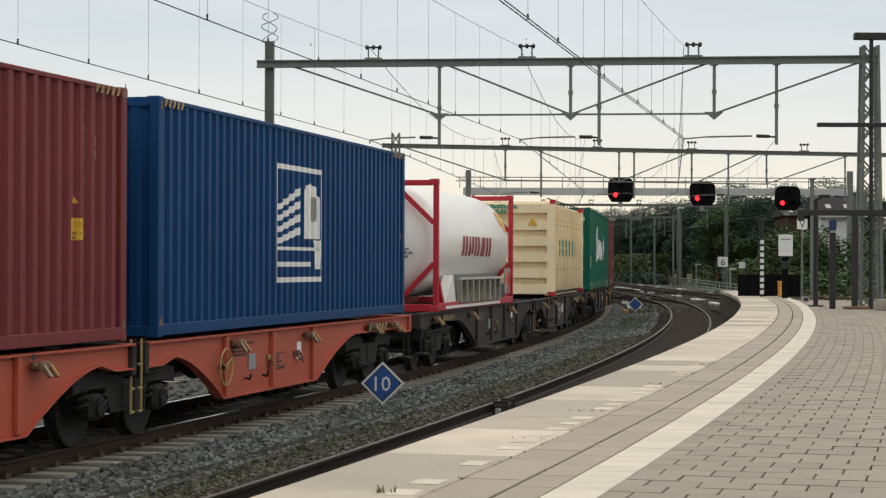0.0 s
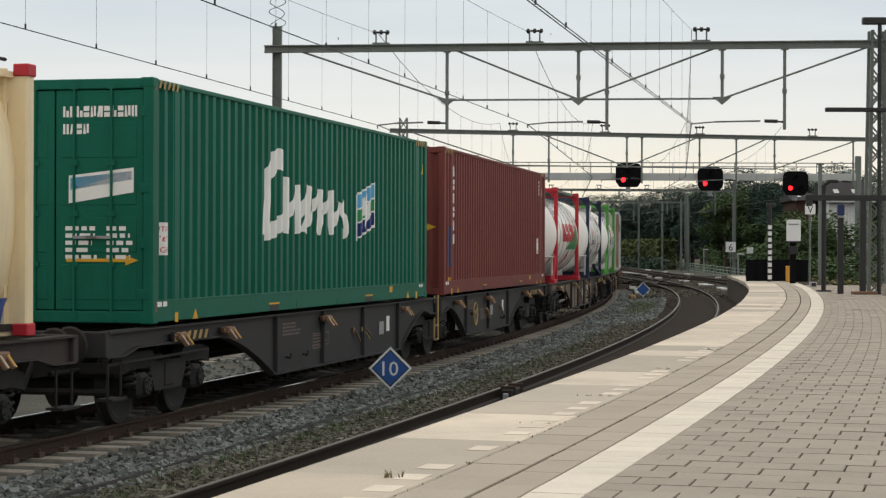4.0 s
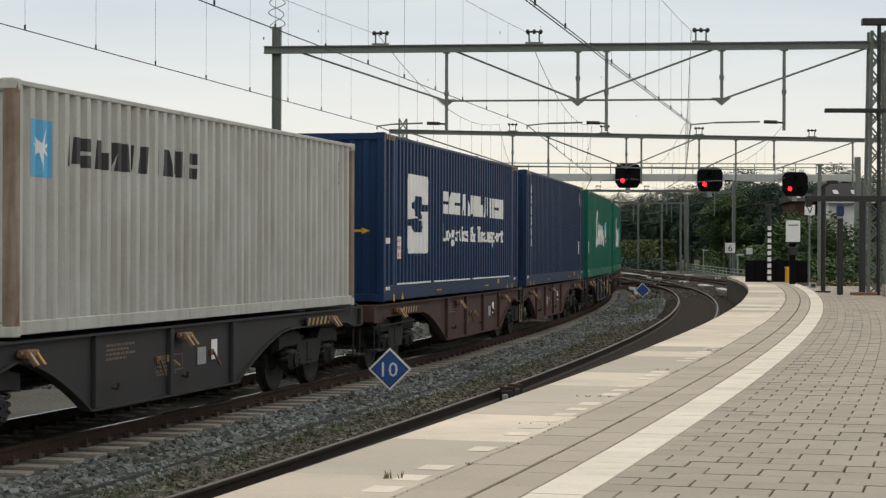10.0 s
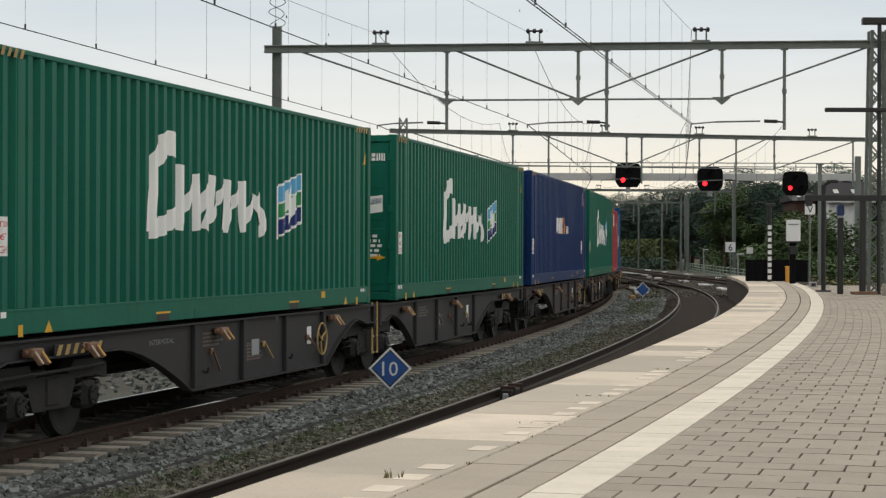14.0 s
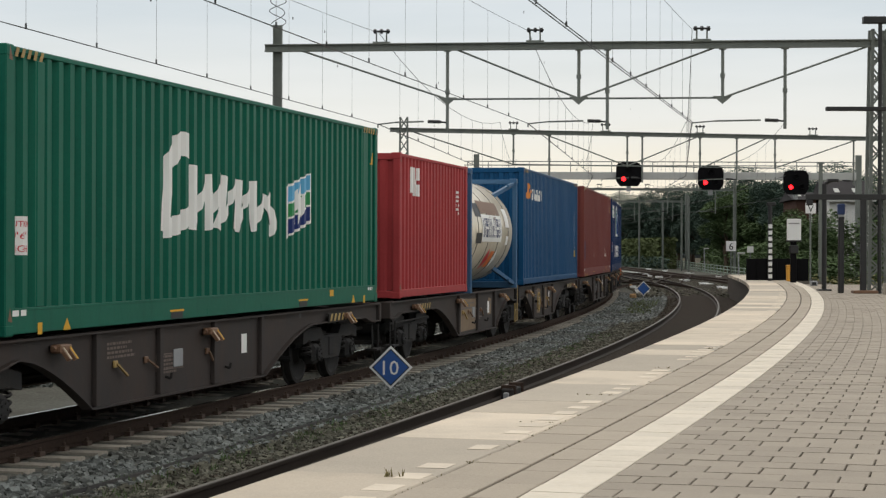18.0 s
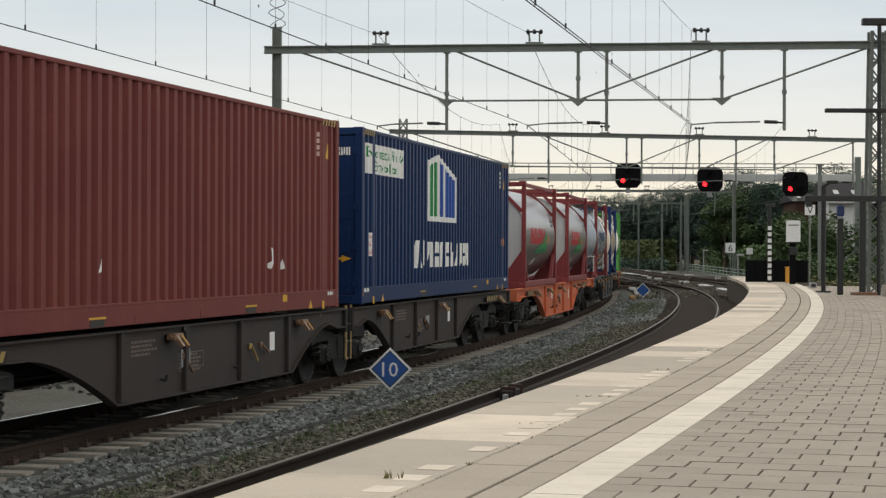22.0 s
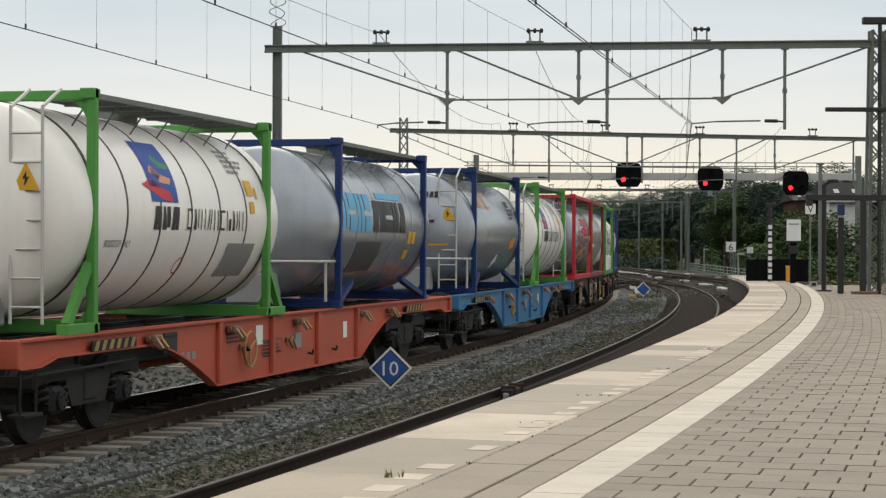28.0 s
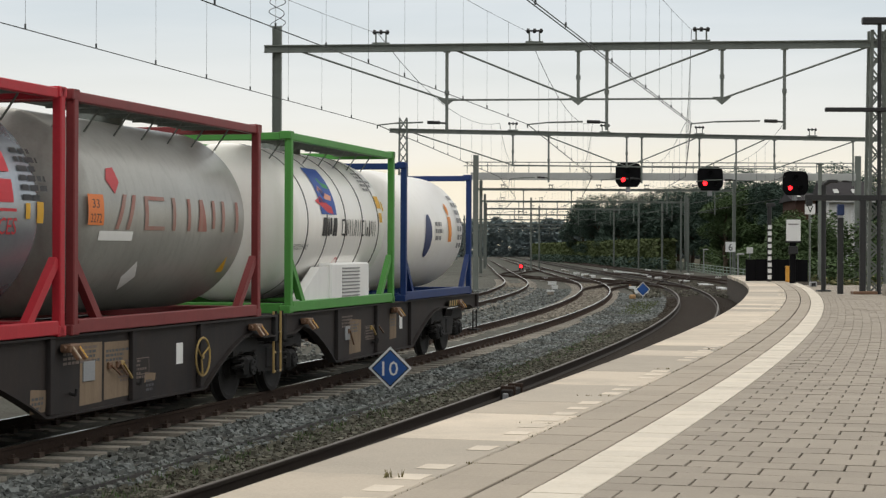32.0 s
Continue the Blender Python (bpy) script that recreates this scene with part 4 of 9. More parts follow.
SUP = [(57.6, -0.15), (98, 0.1), (150, -0.1), (198, 0.1), (245, -0.1), (292, 0.1), (350, 0)]
overhead("overhead_wire", -4.7, "contact and bearer wires over the side track", SUP, 8.5, ((-10.26, 17.0), (-1.95, 57.2)))
overhead("overhead_wire", 0.0, "contact and bearer wires over the goods track", SUP, 8.5, ((-6.11, 17.0), (2.46, 56.5)))
overhead("overhead_wire", 4.65, "contact and bearer wires over the platform track", SUP, 8.5, ((-1.21, 17.0), (7.22, 56.0)))
overhead("overhead_wire", 9.6, "contact and bearer wires over a yard track", SUP, 8.5)
overhead("overhead_wire", 14.2, "contact and bearer wires over a yard track", SUP[1:], 8.5)

# signal bridge
bridge = thing("signal_bridge", "pale grey signal bridge across the tracks with three red lights", "signal bridge")
SB = 112.0
part("girder", Mesh().box(1.6, 24.2, SB - 0.15, SB + 0.15, 6.15, 6.58, 0.02), "galv_light", bridge, "pale grey box girder")
s = Mesh()
for z in (6.98, 7.2):
    s.bar((1.2, SB + 0.3, z), (24.2, SB + 0.3, z), 0.05, 0.05)
for i in range(20):
    s.bar((1.4 + 1.2 * i, SB + 0.3, 6.55), (1.4 + 1.2 * i, SB + 0.3, 7.2), 0.04, 0.04)
part("handrail", s, "galv", bridge)
for x in (1.9, 24.15):
    part("column", Mesh().box(x - 0.16, x + 0.16, SB - 0.16, SB + 0.16, -0.6, 7.6, 0.02), "galv", bridge)


def signal(x, z):
    t = thing("railway_signal", "black railway signal head on the bridge showing a red light", "railway signal", "signals on the bridge", at=pose(x, SB - 0.35, z))
    w, h = 0.74, 0.70
    o = [(-w, -h * 0.55), (-w * 0.7, -h), (w * 0.7, -h), (w, -h * 0.55), (w, h * 0.6), (w * 0.85, h * 0.9), (w * 0.55, h), (-w * 0.55, h), (-w * 0.85, h * 0.9), (-w, h * 0.6)]
    part("backboard", Mesh().prism(o, -0.04, 0.04, lambda u, q, k: (u, k, q)), "black_matt", t)
    part("housing", Mesh().box(-0.36, 0.36, 0.04, 0.3, -0.5, 0.55, 0.04), "black", t)
    for px, pz, lit in ((-0.32, -0.28, True), (0.0, 0.35, False), (0.3, -0.25, False)):
        s = Mesh().lathe([(-0.22, 0.15), (-0.05, 0.16), (-0.05, 0.13), (-0.22, 0.135), (-0.22, 0.15)], 16, "y", (px, 0, pz))
        hood = part("hood", s, "black_matt", t)
        part("lens", Mesh().lathe([(-0.10, 0.001), (-0.10, 0.14), (-0.05, 0.14)], 18, "y", (px, 0, pz)), "red_light" if lit else "black_matt", hood, "lit red lens" if lit else "")
    part("bracket", Mesh().box(-0.12, 0.12, 0.02, 0.3, -1.0, -0.6, 0.02), "lamp_box", t)


signal(10.75, 6.45)
signal(15.5, 6.25)
signal(20.45, 6.0)


# ------------------------------------------------------------------ the goods train
SPEED, SLOWING = 11.298, -0.0004
MOVERS = []        # (thing, place at 16 s, half distance of its pivots, height)
WHEELS = []        # (wheelset, place at 16 s, local pose)


def gone(t):
    """Metres that the train has run since 16 s."""
    return SPEED * (t - 16) + 0.5 * SLOWING * (t - 16) ** 2


P = {
    "orange": paint("wagon_orange", (0.6, 0.15, 0.06), 0.3, 0.3, 0.55, stain_colour=(0.33, 0.10, 0.055)),
    "orange_worn": paint("wagon_orange_worn", (0.4704, 0.0976, 0.058), 0.3, 0.3, 0.55, stain_colour=(0.33, 0.10, 0.055)),
    "wagon_black": paint("wagon_black", (0.0375, 0.0388, 0.0416), 0.5, 0.5, 0.6, gloss=0.2, stain_colour=(0.046, 0.037, 0.031)),
    "wagon_dark": paint("wagon_dark_brown", (0.0444, 0.0394, 0.0382), 0.5, 0.55, 0.65, gloss=0.2, stain_colour=(0.068, 0.046, 0.037)),
    "wagon_grimy": paint("wagon_grimy", (0.03, 0.0275, 0.028), 0.5, 0.55, 0.65, gloss=0.2, stain_colour=(0.055, 0.04, 0.033)),
    "wagon_slate": paint("wagon_slate", (0.06, 0.072, 0.0744), 0.3, 0.3, 0.55, stain_colour=(0.09, 0.07, 0.055)),
    "wagon_brown": paint("wagon_red_brown", (0.0924, 0.0476, 0.042), 0.5, 0.6, 0.65, gloss=0.2, stain_colour=(0.04, 0.029, 0.026)),
    "wagon_blue": paint("wagon_blue", (0.05, 0.19, 0.38), 0.25, 0.25, 0.5, stain_colour=(0.04, 0.10, 0.19)),
    "maroon": paint("maroon", (0.2109, 0.0506, 0.0554), 0.35, 0.3, gloss=0.1),
    "tsl_blue": paint("deep_blue", (0.00918, 0.0592, 0.173), 0.2, 0.25, gloss=0.1),
    "green": paint("bottle_green", (0.0111, 0.1322, 0.0876), 0.3, 0.3, 0.42, gloss=0.1),
    "brown": paint("red_brown", (0.1674, 0.0458, 0.044), 0.35, 0.4, stain_colour=(0.235, 0.075, 0.05), gloss=0.1),
    "grey": paint("light_grey", (0.483, 0.493, 0.462), 0.55, 0.45, stain_colour=(0.27, 0.235, 0.185), gloss=0.15),
    "navy": paint("navy", (0.0159, 0.0382, 0.0978), 0.3, 0.3, 0.42, gloss=0.1),
    "navy_dull": paint("navy_dull", (0.0221, 0.0442, 0.0969), 0.35, 0.35, 0.45, gloss=0.1),
    "unit_blue": paint("ultramarine", (0.0103, 0.0355, 0.1276), 0.3, 0.3, 0.42, gloss=0.1),
    "red": paint("faded_red", (0.393, 0.0554, 0.0605), 0.3, 0.3, gloss=0.1),
    "sky_blue": paint("mid_blue", (0.0107, 0.0785, 0.196), 0.3, 0.3, 0.42, gloss=0.1),
    "bg_navy": paint("dark_blue", (0.0127, 0.0343, 0.1056), 0.3, 0.25, 0.42, gloss=0.1),
    "cream": paint("cream", (0.886, 0.745, 0.486), 0.25, 0.25, stain_colour=(0.45, 0.36, 0.24)),
    "tank_white": paint("tank_white", (0.92, 0.905, 0.865), 0.15, 0.12, 0.28, gloss=0.55, stain_colour=(0.58, 0.51, 0.41)),
    "tank_cream": paint("tank_cream", (0.82, 0.75, 0.60), 0.35, 0.3, 0.22, gloss=0.6, stain_colour=(0.42, 0.34, 0.24)),
    "tank_grey": surface("tank_grey", (0.37, 0.41, 0.455), 0.27, 0.55, grain=0.08, stain=0.3, stain_scale=0.8, stain_colour=(0.22, 0.235, 0.26), streak=0.25, bump=0.04, bump_scale=4),
    "tank_steel": surface("tank_steel", (0.44, 0.44, 0.44), 0.28, 0.85, grain=0.12, stain=0.4, stain_scale=0.9, stain_colour=(0.26, 0.24, 0.22), streak=0.4, bump=0.06, bump_scale=5),
    "tank_dirty": paint("tank_dirty", (0.357, 0.357, 0.3272), 0.6, 0.6, 0.3, gloss=0.7, stain_colour=(0.22, 0.215, 0.19)),
    "frame_red": paint("frame_red", (0.48, 0.028, 0.042), 0.2, 0.2),
    "frame_dark_red": paint("frame_dark_red", (0.22, 0.040, 0.042), 0.25, 0.3),
    "frame_blue": paint("frame_blue", (0.011, 0.036, 0.145), 0.2, 0.2),
    "frame_navy": paint("frame_navy", (0.020, 0.030, 0.065), 0.2, 0.2),
    "frame_green": paint("frame_green", (0.085, 0.30, 0.062), 0.2, 0.2),
    "frame_light_blue": paint("frame_light_blue", (0.05, 0.135, 0.26), 0.2, 0.2),
    "ink_white": paint("ink_white", (0.86, 0.86, 0.84), 0.1, 0.15),
    "ink_black": paint("ink_black", (0.03, 0.03, 0.032), 0, 0.1),
    "ink_red": paint("ink_red", (0.58, 0.03, 0.045), 0, 0.15),
    "ink_green": paint("ink_green", (0.03, 0.27, 0.09), 0, 0.15),
    "ink_teal": paint("ink_teal", (0.012, 0.25, 0.16), 0, 0.2),
    "ink_blue": paint("ink_blue", (0.02, 0.08, 0.36), 0, 0.15),
    "ink_blue_dark": paint("ink_blue_dark", (0.01, 0.03, 0.16), 0, 0.15),
    "ink_navy": paint("ink_navy", (0.03, 0.045, 0.13), 0, 0.15),
    "ink_sky": paint("ink_sky", (0.12, 0.42, 0.68), 0, 0.15),
    "ink_peach": paint("ink_peach", (0.72, 0.33, 0.22), 0, 0.15),
    "ink_faded": paint("ink_faded", (0.34, 0.14, 0.11), 0.6, 0.8, stain_colour=(0.33, 0.30, 0.26)),
    "ink_cream": paint("ink_cream", (0.55, 0.48, 0.36), 0.3, 0.5, stain_colour=(0.2, 0.14, 0.09)),
    "ink_pink": paint("ink_pink", (0.66, 0.42, 0.38), 0.3, 0.4, stain_colour=(0.7, 0.66, 0.6)),
    "ink_smudge": paint("ink_smudge", (0.50, 0.47, 0.42), 0.5, 0.8, stain_colour=(0.25, 0.23, 0.2)),
    "ink_orange": paint("ink_orange", (0.76, 0.27, 0.045), 0, 0.15),
    "ink_yellow": paint("ink_yellow", (0.68, 0.38, 0.03), 0, 0.15),
    "ink_maroon": paint("ink_maroon", (0.29, 0.03, 0.045), 0, 0.15),
    "ink_grey": paint("ink_grey", (0.26, 0.26, 0.26), 0, 0.15),
    "flap": paint("flap_brown", (0.20, 0.115, 0.07), 0.3, 0.5, stain_colour=(0.09, 0.05, 0.035)),
    "ink_dark": paint("ink_dark", (0.085, 0.085, 0.09), 0.2, 0.4),
    "wheel_worn": paint("wheel_worn", (0.46, 0.32, 0.12), 0.2, 0.5, stain_colour=(0.11, 0.07, 0.04)),
    "print_worn": paint("print_worn", (0.17, 0.13, 0.11), 0.2, 0.4),
    "rusty_post": paint("rusty_post", (0.30, 0.25, 0.20), 0.8, 0.9, stain_colour=(0.125, 0.06, 0.035), gloss=0.1),
    "tank_skin": paint("tank_skin", (0.50, 0.515, 0.52), 0.4, 0.35, 0.35, gloss=0.4, stain_colour=(0.34, 0.34, 0.33)),
    "stripe_worn": paint("stripe_worn", (0.42, 0.29, 0.09), 0.3, 0.7, stain_colour=(0.12, 0.085, 0.05)),
    "dust": paint("dust_panel", (0.3, 0.225, 0.155), 0.4, 0.5, 0.85, gloss=0.1, stain_colour=(0.13, 0.10, 0.08)),
    "strap": paint("strap_dark", (0.075, 0.07, 0.065), 0.1, 0.3),
}
M.update(P)
BASE = 1.194
SHARED = {}


def shared(key, make):
    if key not in SHARED:
        SHARED[key] = make()
    return SHARED[key]


def piece(name, key, make, material, parent, m=None, label="", smooth=None):
    """A part on a mesh that all alike parts share."""
    def build():
        me = make().mesh(name, smooth)
        me.materials.append(M[material])
        return me
    ob = new(name, shared((key, material), build))
    ob.parent = parent
    if m is not None:
        ob.matrix_local = m
    if label:
        tagged(ob, label)
    return ob


# ---- wagons
def wheelset_shape():
    s = Mesh()
    for side in (-1, 1):
        c = side * 0.7525
        s.lathe([(c - side * 0.065, 0.001), (c - side * 0.065, 0.36), (c - side * 0.075, 0.40), (c - side * 0.075, 0.485), (c - side * 0.05, 0.49), (c - side * 0.035, 0.463),
                 (c + side * 0.06, 0.458), (c + side * 0.06, 0.40), (c + side * 0.03, 0.36), (c + side * 0.02, 0.17), (c + side * 0.09, 0.12), (c + side * 0.09, 0.001)], 28, "x")
    s.rod((-0.9, 0, 0), (0.9, 0, 0), 0.085, 12)
    return s


def bogie_frame_shape():
    s = Mesh()
    for side in (-1, 1):
        x0, x1 = sorted((side * 0.93, side * 1.07))
        o = [(-1.45, 0.62), (-1.45, 0.80), (-1.15, 0.86), (-0.55, 0.86), (-0.4, 0.72), (0.4, 0.72), (0.55, 0.86), (1.15, 0.86), (1.45, 0.80), (1.45, 0.62),
             (1.2, 0.66), (0.62, 0.66), (0.45, 0.36), (-0.45, 0.36), (-0.62, 0.66), (-1.2, 0.66)]
        s.prism(o, x0, x1, lambda u, w, k: (k, u, w))
        s.box(x0 - 0.02, x1 + 0.02, -0.16, 0.16, 0.40, 0.70, 0.02)
    s.box(-0.93, 0.93, -0.22, 0.22, 0.50, 0.78, 0.03).box(-0.95, 0.95, -1.42, -1.32, 0.62, 0.74).box(-0.95, 0.95, 1.32, 1.42, 0.62, 0.74)
    s.lathe([(0.76, 0.2), (0.90, 0.2), (0.90, 0.001)], 16, "z")
    # plate added between the side frames to stop light coming through
    s.box(-0.9, 0.9, -1.3, 1.3, 0.56, 0.68)
    for y in (-0.42, 0.42, -1.38, 1.38):
        s.rod((-0.85, y, 0.40), (0.85, y, 0.40), 0.045, 6)
    return s


def axle_box_shape():
    s = Mesh()
    s.box(0.92, 1.13, -0.17, 0.17, -0.15, 0.15, 0.05).rod((1.12, 0, 0), (1.17, 0, 0), 0.11, 12)
    for k in range(5):
        a = 2 * math.pi * k / 5
        s.rod((1.16, 0.07 * math.cos(a), 0.07 * math.sin(a)), (1.185, 0.07 * math.cos(a), 0.07 * math.sin(a)), 0.016, 6)
    return s


def spring_shape():
    """A coil spring: one wire wound three turns."""
    s, n = Mesh(), 36
    for i in range(n + 1):
        a, z = i / 6 * math.pi, 0.25 * i / n
        for k in range(5):
            q = 2 * math.pi * k / 5
            w = 0.075 + 0.02 * math.cos(q)
            s.v.append((1.02 + w * math.cos(a), w * math.sin(a), z + 0.02 * math.sin(q)))
    s.f += [(5 * i + k, 5 * i + (k + 1) % 5, 5 * i + 5 + (k + 1) % 5, 5 * i + 5 + k) for i in range(n) for k in range(5)]
    return s


def shoe_shape():
    return Mesh().box(0.69, 0.81, -0.05, 0.05, -0.2, 0.2, 0.02).bar((0.75, 0, 0.2), (0.75, 0.05, 0.55), 0.05, 0.05)


def bogie(parent, y, s_mid):
    b = piece("bogie", "bogie", bogie_frame_shape, "bogie", parent, pose(0, y, 0), "dirt-black cast bogie with two wheelsets")
    for w in (-0.9, 0.9):
        ws = piece("wheelset", "wheelset", wheelset_shape, "tyre_steel", b, pose(0, w, 0.46), smooth=35)
        WHEELS.append((ws, s_mid + y + w, w))
        for turn in (0, 180):
            piece("axle_box", "axle_box", axle_box_shape, "bogie", b, pose(0, w, 0.46, 0, 0, turn))
            for k in (-0.25, 0.25):
                piece("coil_spring", "spring", spring_shape, "bogie", b, pose(0, w + k, 0.42, 0, 0, turn))
        piece("brake_shoe", "shoe", shoe_shape, "bogie", b, pose(0, w + (0.52 if w < 0 else -0.52), 0.46))
    return b


def hand_wheel_shape():
    s = Mesh()
    n, r = 20, 0.24
    for i in range(n):
        a = 2 * math.pi * i / n
        for k in range(6):
            q = 2 * math.pi * k / 6
            s.v.append((0.014 * math.sin(q), (r + 0.014 * math.cos(q)) * math.cos(a), (r + 0.014 * math.cos(q)) * math.sin(a)))
    s.f += [(i * 6 + k, ((i + 1) % n) * 6 + k, ((i + 1) % n) * 6 + (k + 1) % 6, i * 6 + (k + 1) % 6) for i in range(n) for k in range(6)]
    for i in range(3):
        a = 2 * math.pi * i / 3 + 0.5
        s.rod((-0.02, 0, 0), (0, r * math.cos(a), r * math.sin(a)), 0.013, 5)
    s.rod((-0.15, 0, 0), (0.01, 0, 0), 0.03, 8)
    return s


def flap_shape():
    """A folding container spigot with its lever."""
    s = Mesh()
    s.box(1.20, 1.33, -0.14, 0.14, 0.97, 1.06, 0.015, None).bar((1.30, -0.08, 1.03), (1.40, -0.08, 0.90), 0.07, 0.04).bar((1.30, 0.08, 1.03), (1.40, 0.08, 0.90), 0.07, 0.04)
    s.rod((1.26, -0.2, 1.02), (1.26, 0.2, 1.02), 0.03, 6)
    return s


def buffer_shape():
    s = Mesh()
    s.lathe([(0, 0.001), (0, 0.13), (0.06, 0.13), (0.06, 0.10), (0.32, 0.10), (0.32, 0.075), (0.55, 0.075), (0.55, 0.20), (0.575, 0.22), (0.60, 0.20), (0.615, 0.001)], 20, "y")
    return s


def wagon(label, material, s0, s1, bogies, ends=(True, True), wheel=None, flaps=(), plate=True, words_at=None, dusty=(), hatch=None, seed=0):
    """A flat container wagon or one half of a jointed pair, s0 to s1 at 16 s. bogies: places; ends: which ends carry buffers."""
    mid = (s0 + s1) / 2
    t = thing("container_wagon", label, "freight wagon", "wagons of the goods train")
    lo, hi = s0 - mid + (0.30 if ends[0] else 0.18), s1 - mid - (0.30 if ends[1] else 0.18)
    b0, b1 = bogies[0] - mid, bogies[1] - mid
    top, shallow, low = 1.13, 0.94, 0.31
    arch0, arch1 = (b + k * (1.45 if e else 1.15) for b, k, e in ((b0, 1, ends[0]), (b1, -1, ends[1])))
    da, db = arch0 + (2.25 if ends[0] else 1.75), arch1 - (2.25 if ends[1] else 1.75)
    falls = [(u / 7, (u / 7) ** 1.5) for u in range(8)]          # a rounded arch that runs into a straight slope
    o = [(lo, top), (lo, shallow - 0.08), (lo + 0.5, shallow - 0.08), (lo + 0.9, shallow)]
    o += [(arch0 + (da - arch0) * u, shallow - (shallow - low) * f) for u, f in falls] + [(da + 0.12, low - 0.005), (db - 0.12, low - 0.005)]
    o += [(arch1 + (db - arch1) * u, shallow - (shallow - low) * f) for u, f in reversed(falls)]
    o += [(hi - 0.9, shallow), (hi - 0.5, shallow - 0.08), (hi, shallow - 0.08), (hi, top)]
    for side in (-1, 1):
        s = Mesh()
        x0, x1 = sorted((side * 1.17, side * 1.19))
        s.prism(o, x0, x1, lambda u, w, k: (k, u, w))
        sb = part("side_beam", s, material, t)
        s = Mesh()
        fx0, fx1 = sorted((side * 1.10, side * 1.265))
        s.box(fx0, fx1, lo, hi, top, top + 0.025)
        low_line = o[1:-1]
        for (ua, wa), (ub, wb) in zip(low_line, low_line[1:]):
            s.bar((side * 1.185, ua, wa), (side * 1.185, ub, wb), 0.13, 0.022)
        part("flange", s, material, sb)
        n = max(2, int((db - da) / 1.9))
        for i in range(n + 1):
            y = da + 0.15 + (db - da - 0.3) * i / n
            piece("stiffener", ("rib", side), lambda: Mesh().box(*sorted((side * 1.19, side * 1.25)), -0.055, 0.055, 0.33, 1.13, 0.008), material, sb, pose(0, y, 0))
        for k, y in enumerate(flaps):
            if side > 0 or k % 2 == 0:
                fl = piece("spigot_flap", "flap", flap_shape, "flap", sb, pose(0, y - mid, 0) if side > 0 else pose(0, y - mid, 0, 0, 0, 180))
                if side > 0:
                    part("flap_stripe", Mesh().bar((1.322, -0.075, 1.035), (1.416, -0.075, 0.908), 0.022, 0.012), "ink_cream", fl)
                    part("flap_stripe", Mesh().bar((1.322, 0.085, 1.035), (1.416, 0.085, 0.908), 0.022, 0.012), "ink_yellow", fl)
    s = Mesh()
    s.box(-0.35, -0.25, lo, hi, 0.62, 1.10).box(0.25, 0.35, lo, hi, 0.62, 1.10)
    part("centre_sill", s, "bogie", t)
    s = Mesh()
    s.lathe([(-0.75, 0.001), (-0.7, 0.19), (0.7, 0.19), (0.75, 0.001)], 16, "y", (0.65, (da + db) / 2 - 1.0, 0.72))
    part("air_reservoir", s, "bogie", t)
    # plain plate added under the deck to block light from below the wagon
    part("brake_gear", Mesh().box(-0.95, 0.95, da + 0.4, db - 0.4, 0.86, 0.94), "bogie", t)
    part("brake_pipe", Mesh().rod((0.5, lo + 0.1, 0.66), (0.5, hi - 0.1, 0.66), 0.03, 6), "bogie", t)
    y = lo + 0.9
    while y < hi:
        piece("cross_member", "cross", lambda: Mesh().box(-1.17, 1.17, -0.05, 0.05, 0.95, 1.11), "bogie", t, pose(0, y, 0))
        y += 1.55
    for k, (has, y, d) in enumerate(((ends[0], lo, -1), (ends[1], hi, 1))):
        s = Mesh()
        s.box(-1.25, 1.25, y - 0.06, y + 0.06, 0.86 if has else 0.78, 1.155, 0.012)
        e = part("end_beam", s, material if has else "bogie", t)
        if has:
            for x in (-0.875, 0.875):
                piece("buffer", "buffer", buffer_shape, "bogie", t, pose(x, y + d * 0.04, 1.0, 0, 0, 0 if d > 0 else 180), "black buffer", 40)
            s = Mesh()
            s.box(-0.14, 0.14, min(y, y + d * 0.18), max(y, y + d * 0.18), 0.86, 1.08, 0.02).rod((0, y, 0.95), (0, y + d * 0.45, 0.85), 0.035, 6).rod((0, y + d * 0.45, 0.85), (0, y + d * 0.5, 0.55), 0.035, 6)
            s.rod((0.35, y, 0.85), (0.38, y + d * 0.35, 0.5), 0.03, 6).rod((-0.35, y, 0.85), (-0.38, y + d * 0.35, 0.5), 0.03, 6)
            part("coupling_hook", s, "bogie", t, "hook and hanging brake hoses")
            s = Mesh()
            for x in (1.22,):
                s.rod((x, y - d * 0.05, 0.40), (x, y - d * 0.05, 0.80), 0.016, 6).rod((x, y - d * 0.42, 0.40), (x, y - d * 0.42, 0.80), 0.016, 6)
                s.box(x - 0.12, x + 0.08, min(y - d * 0.42, y), max(y - d * 0.42, y), 0.37, 0.40)
            part("footstep", s, "bogie", t)
        else:
            s = Mesh()
            for q in (0.35, 0.62, 0.9):
                s.rod((1.2, y - 0.0 * d, q), (1.2, y + 0.3 * d, q), 0.018, 6)
            s.rod((1.2, y, 0.33), (1.2, y, 1.2), 0.018, 6).rod((1.2, y + 0.3 * d, 0.33), (1.2, y + 0.3 * d, 1.2), 0.018, 6)
            part("ladder", s, "wheel_worn" if seed % 2 else "bogie", t)
    for k, y in enumerate((b0, b1)):
        if (k == 0 and not ends[0]):
            continue          # a joint's bogie belongs to the half in front of it
        bogie(t, y, mid)
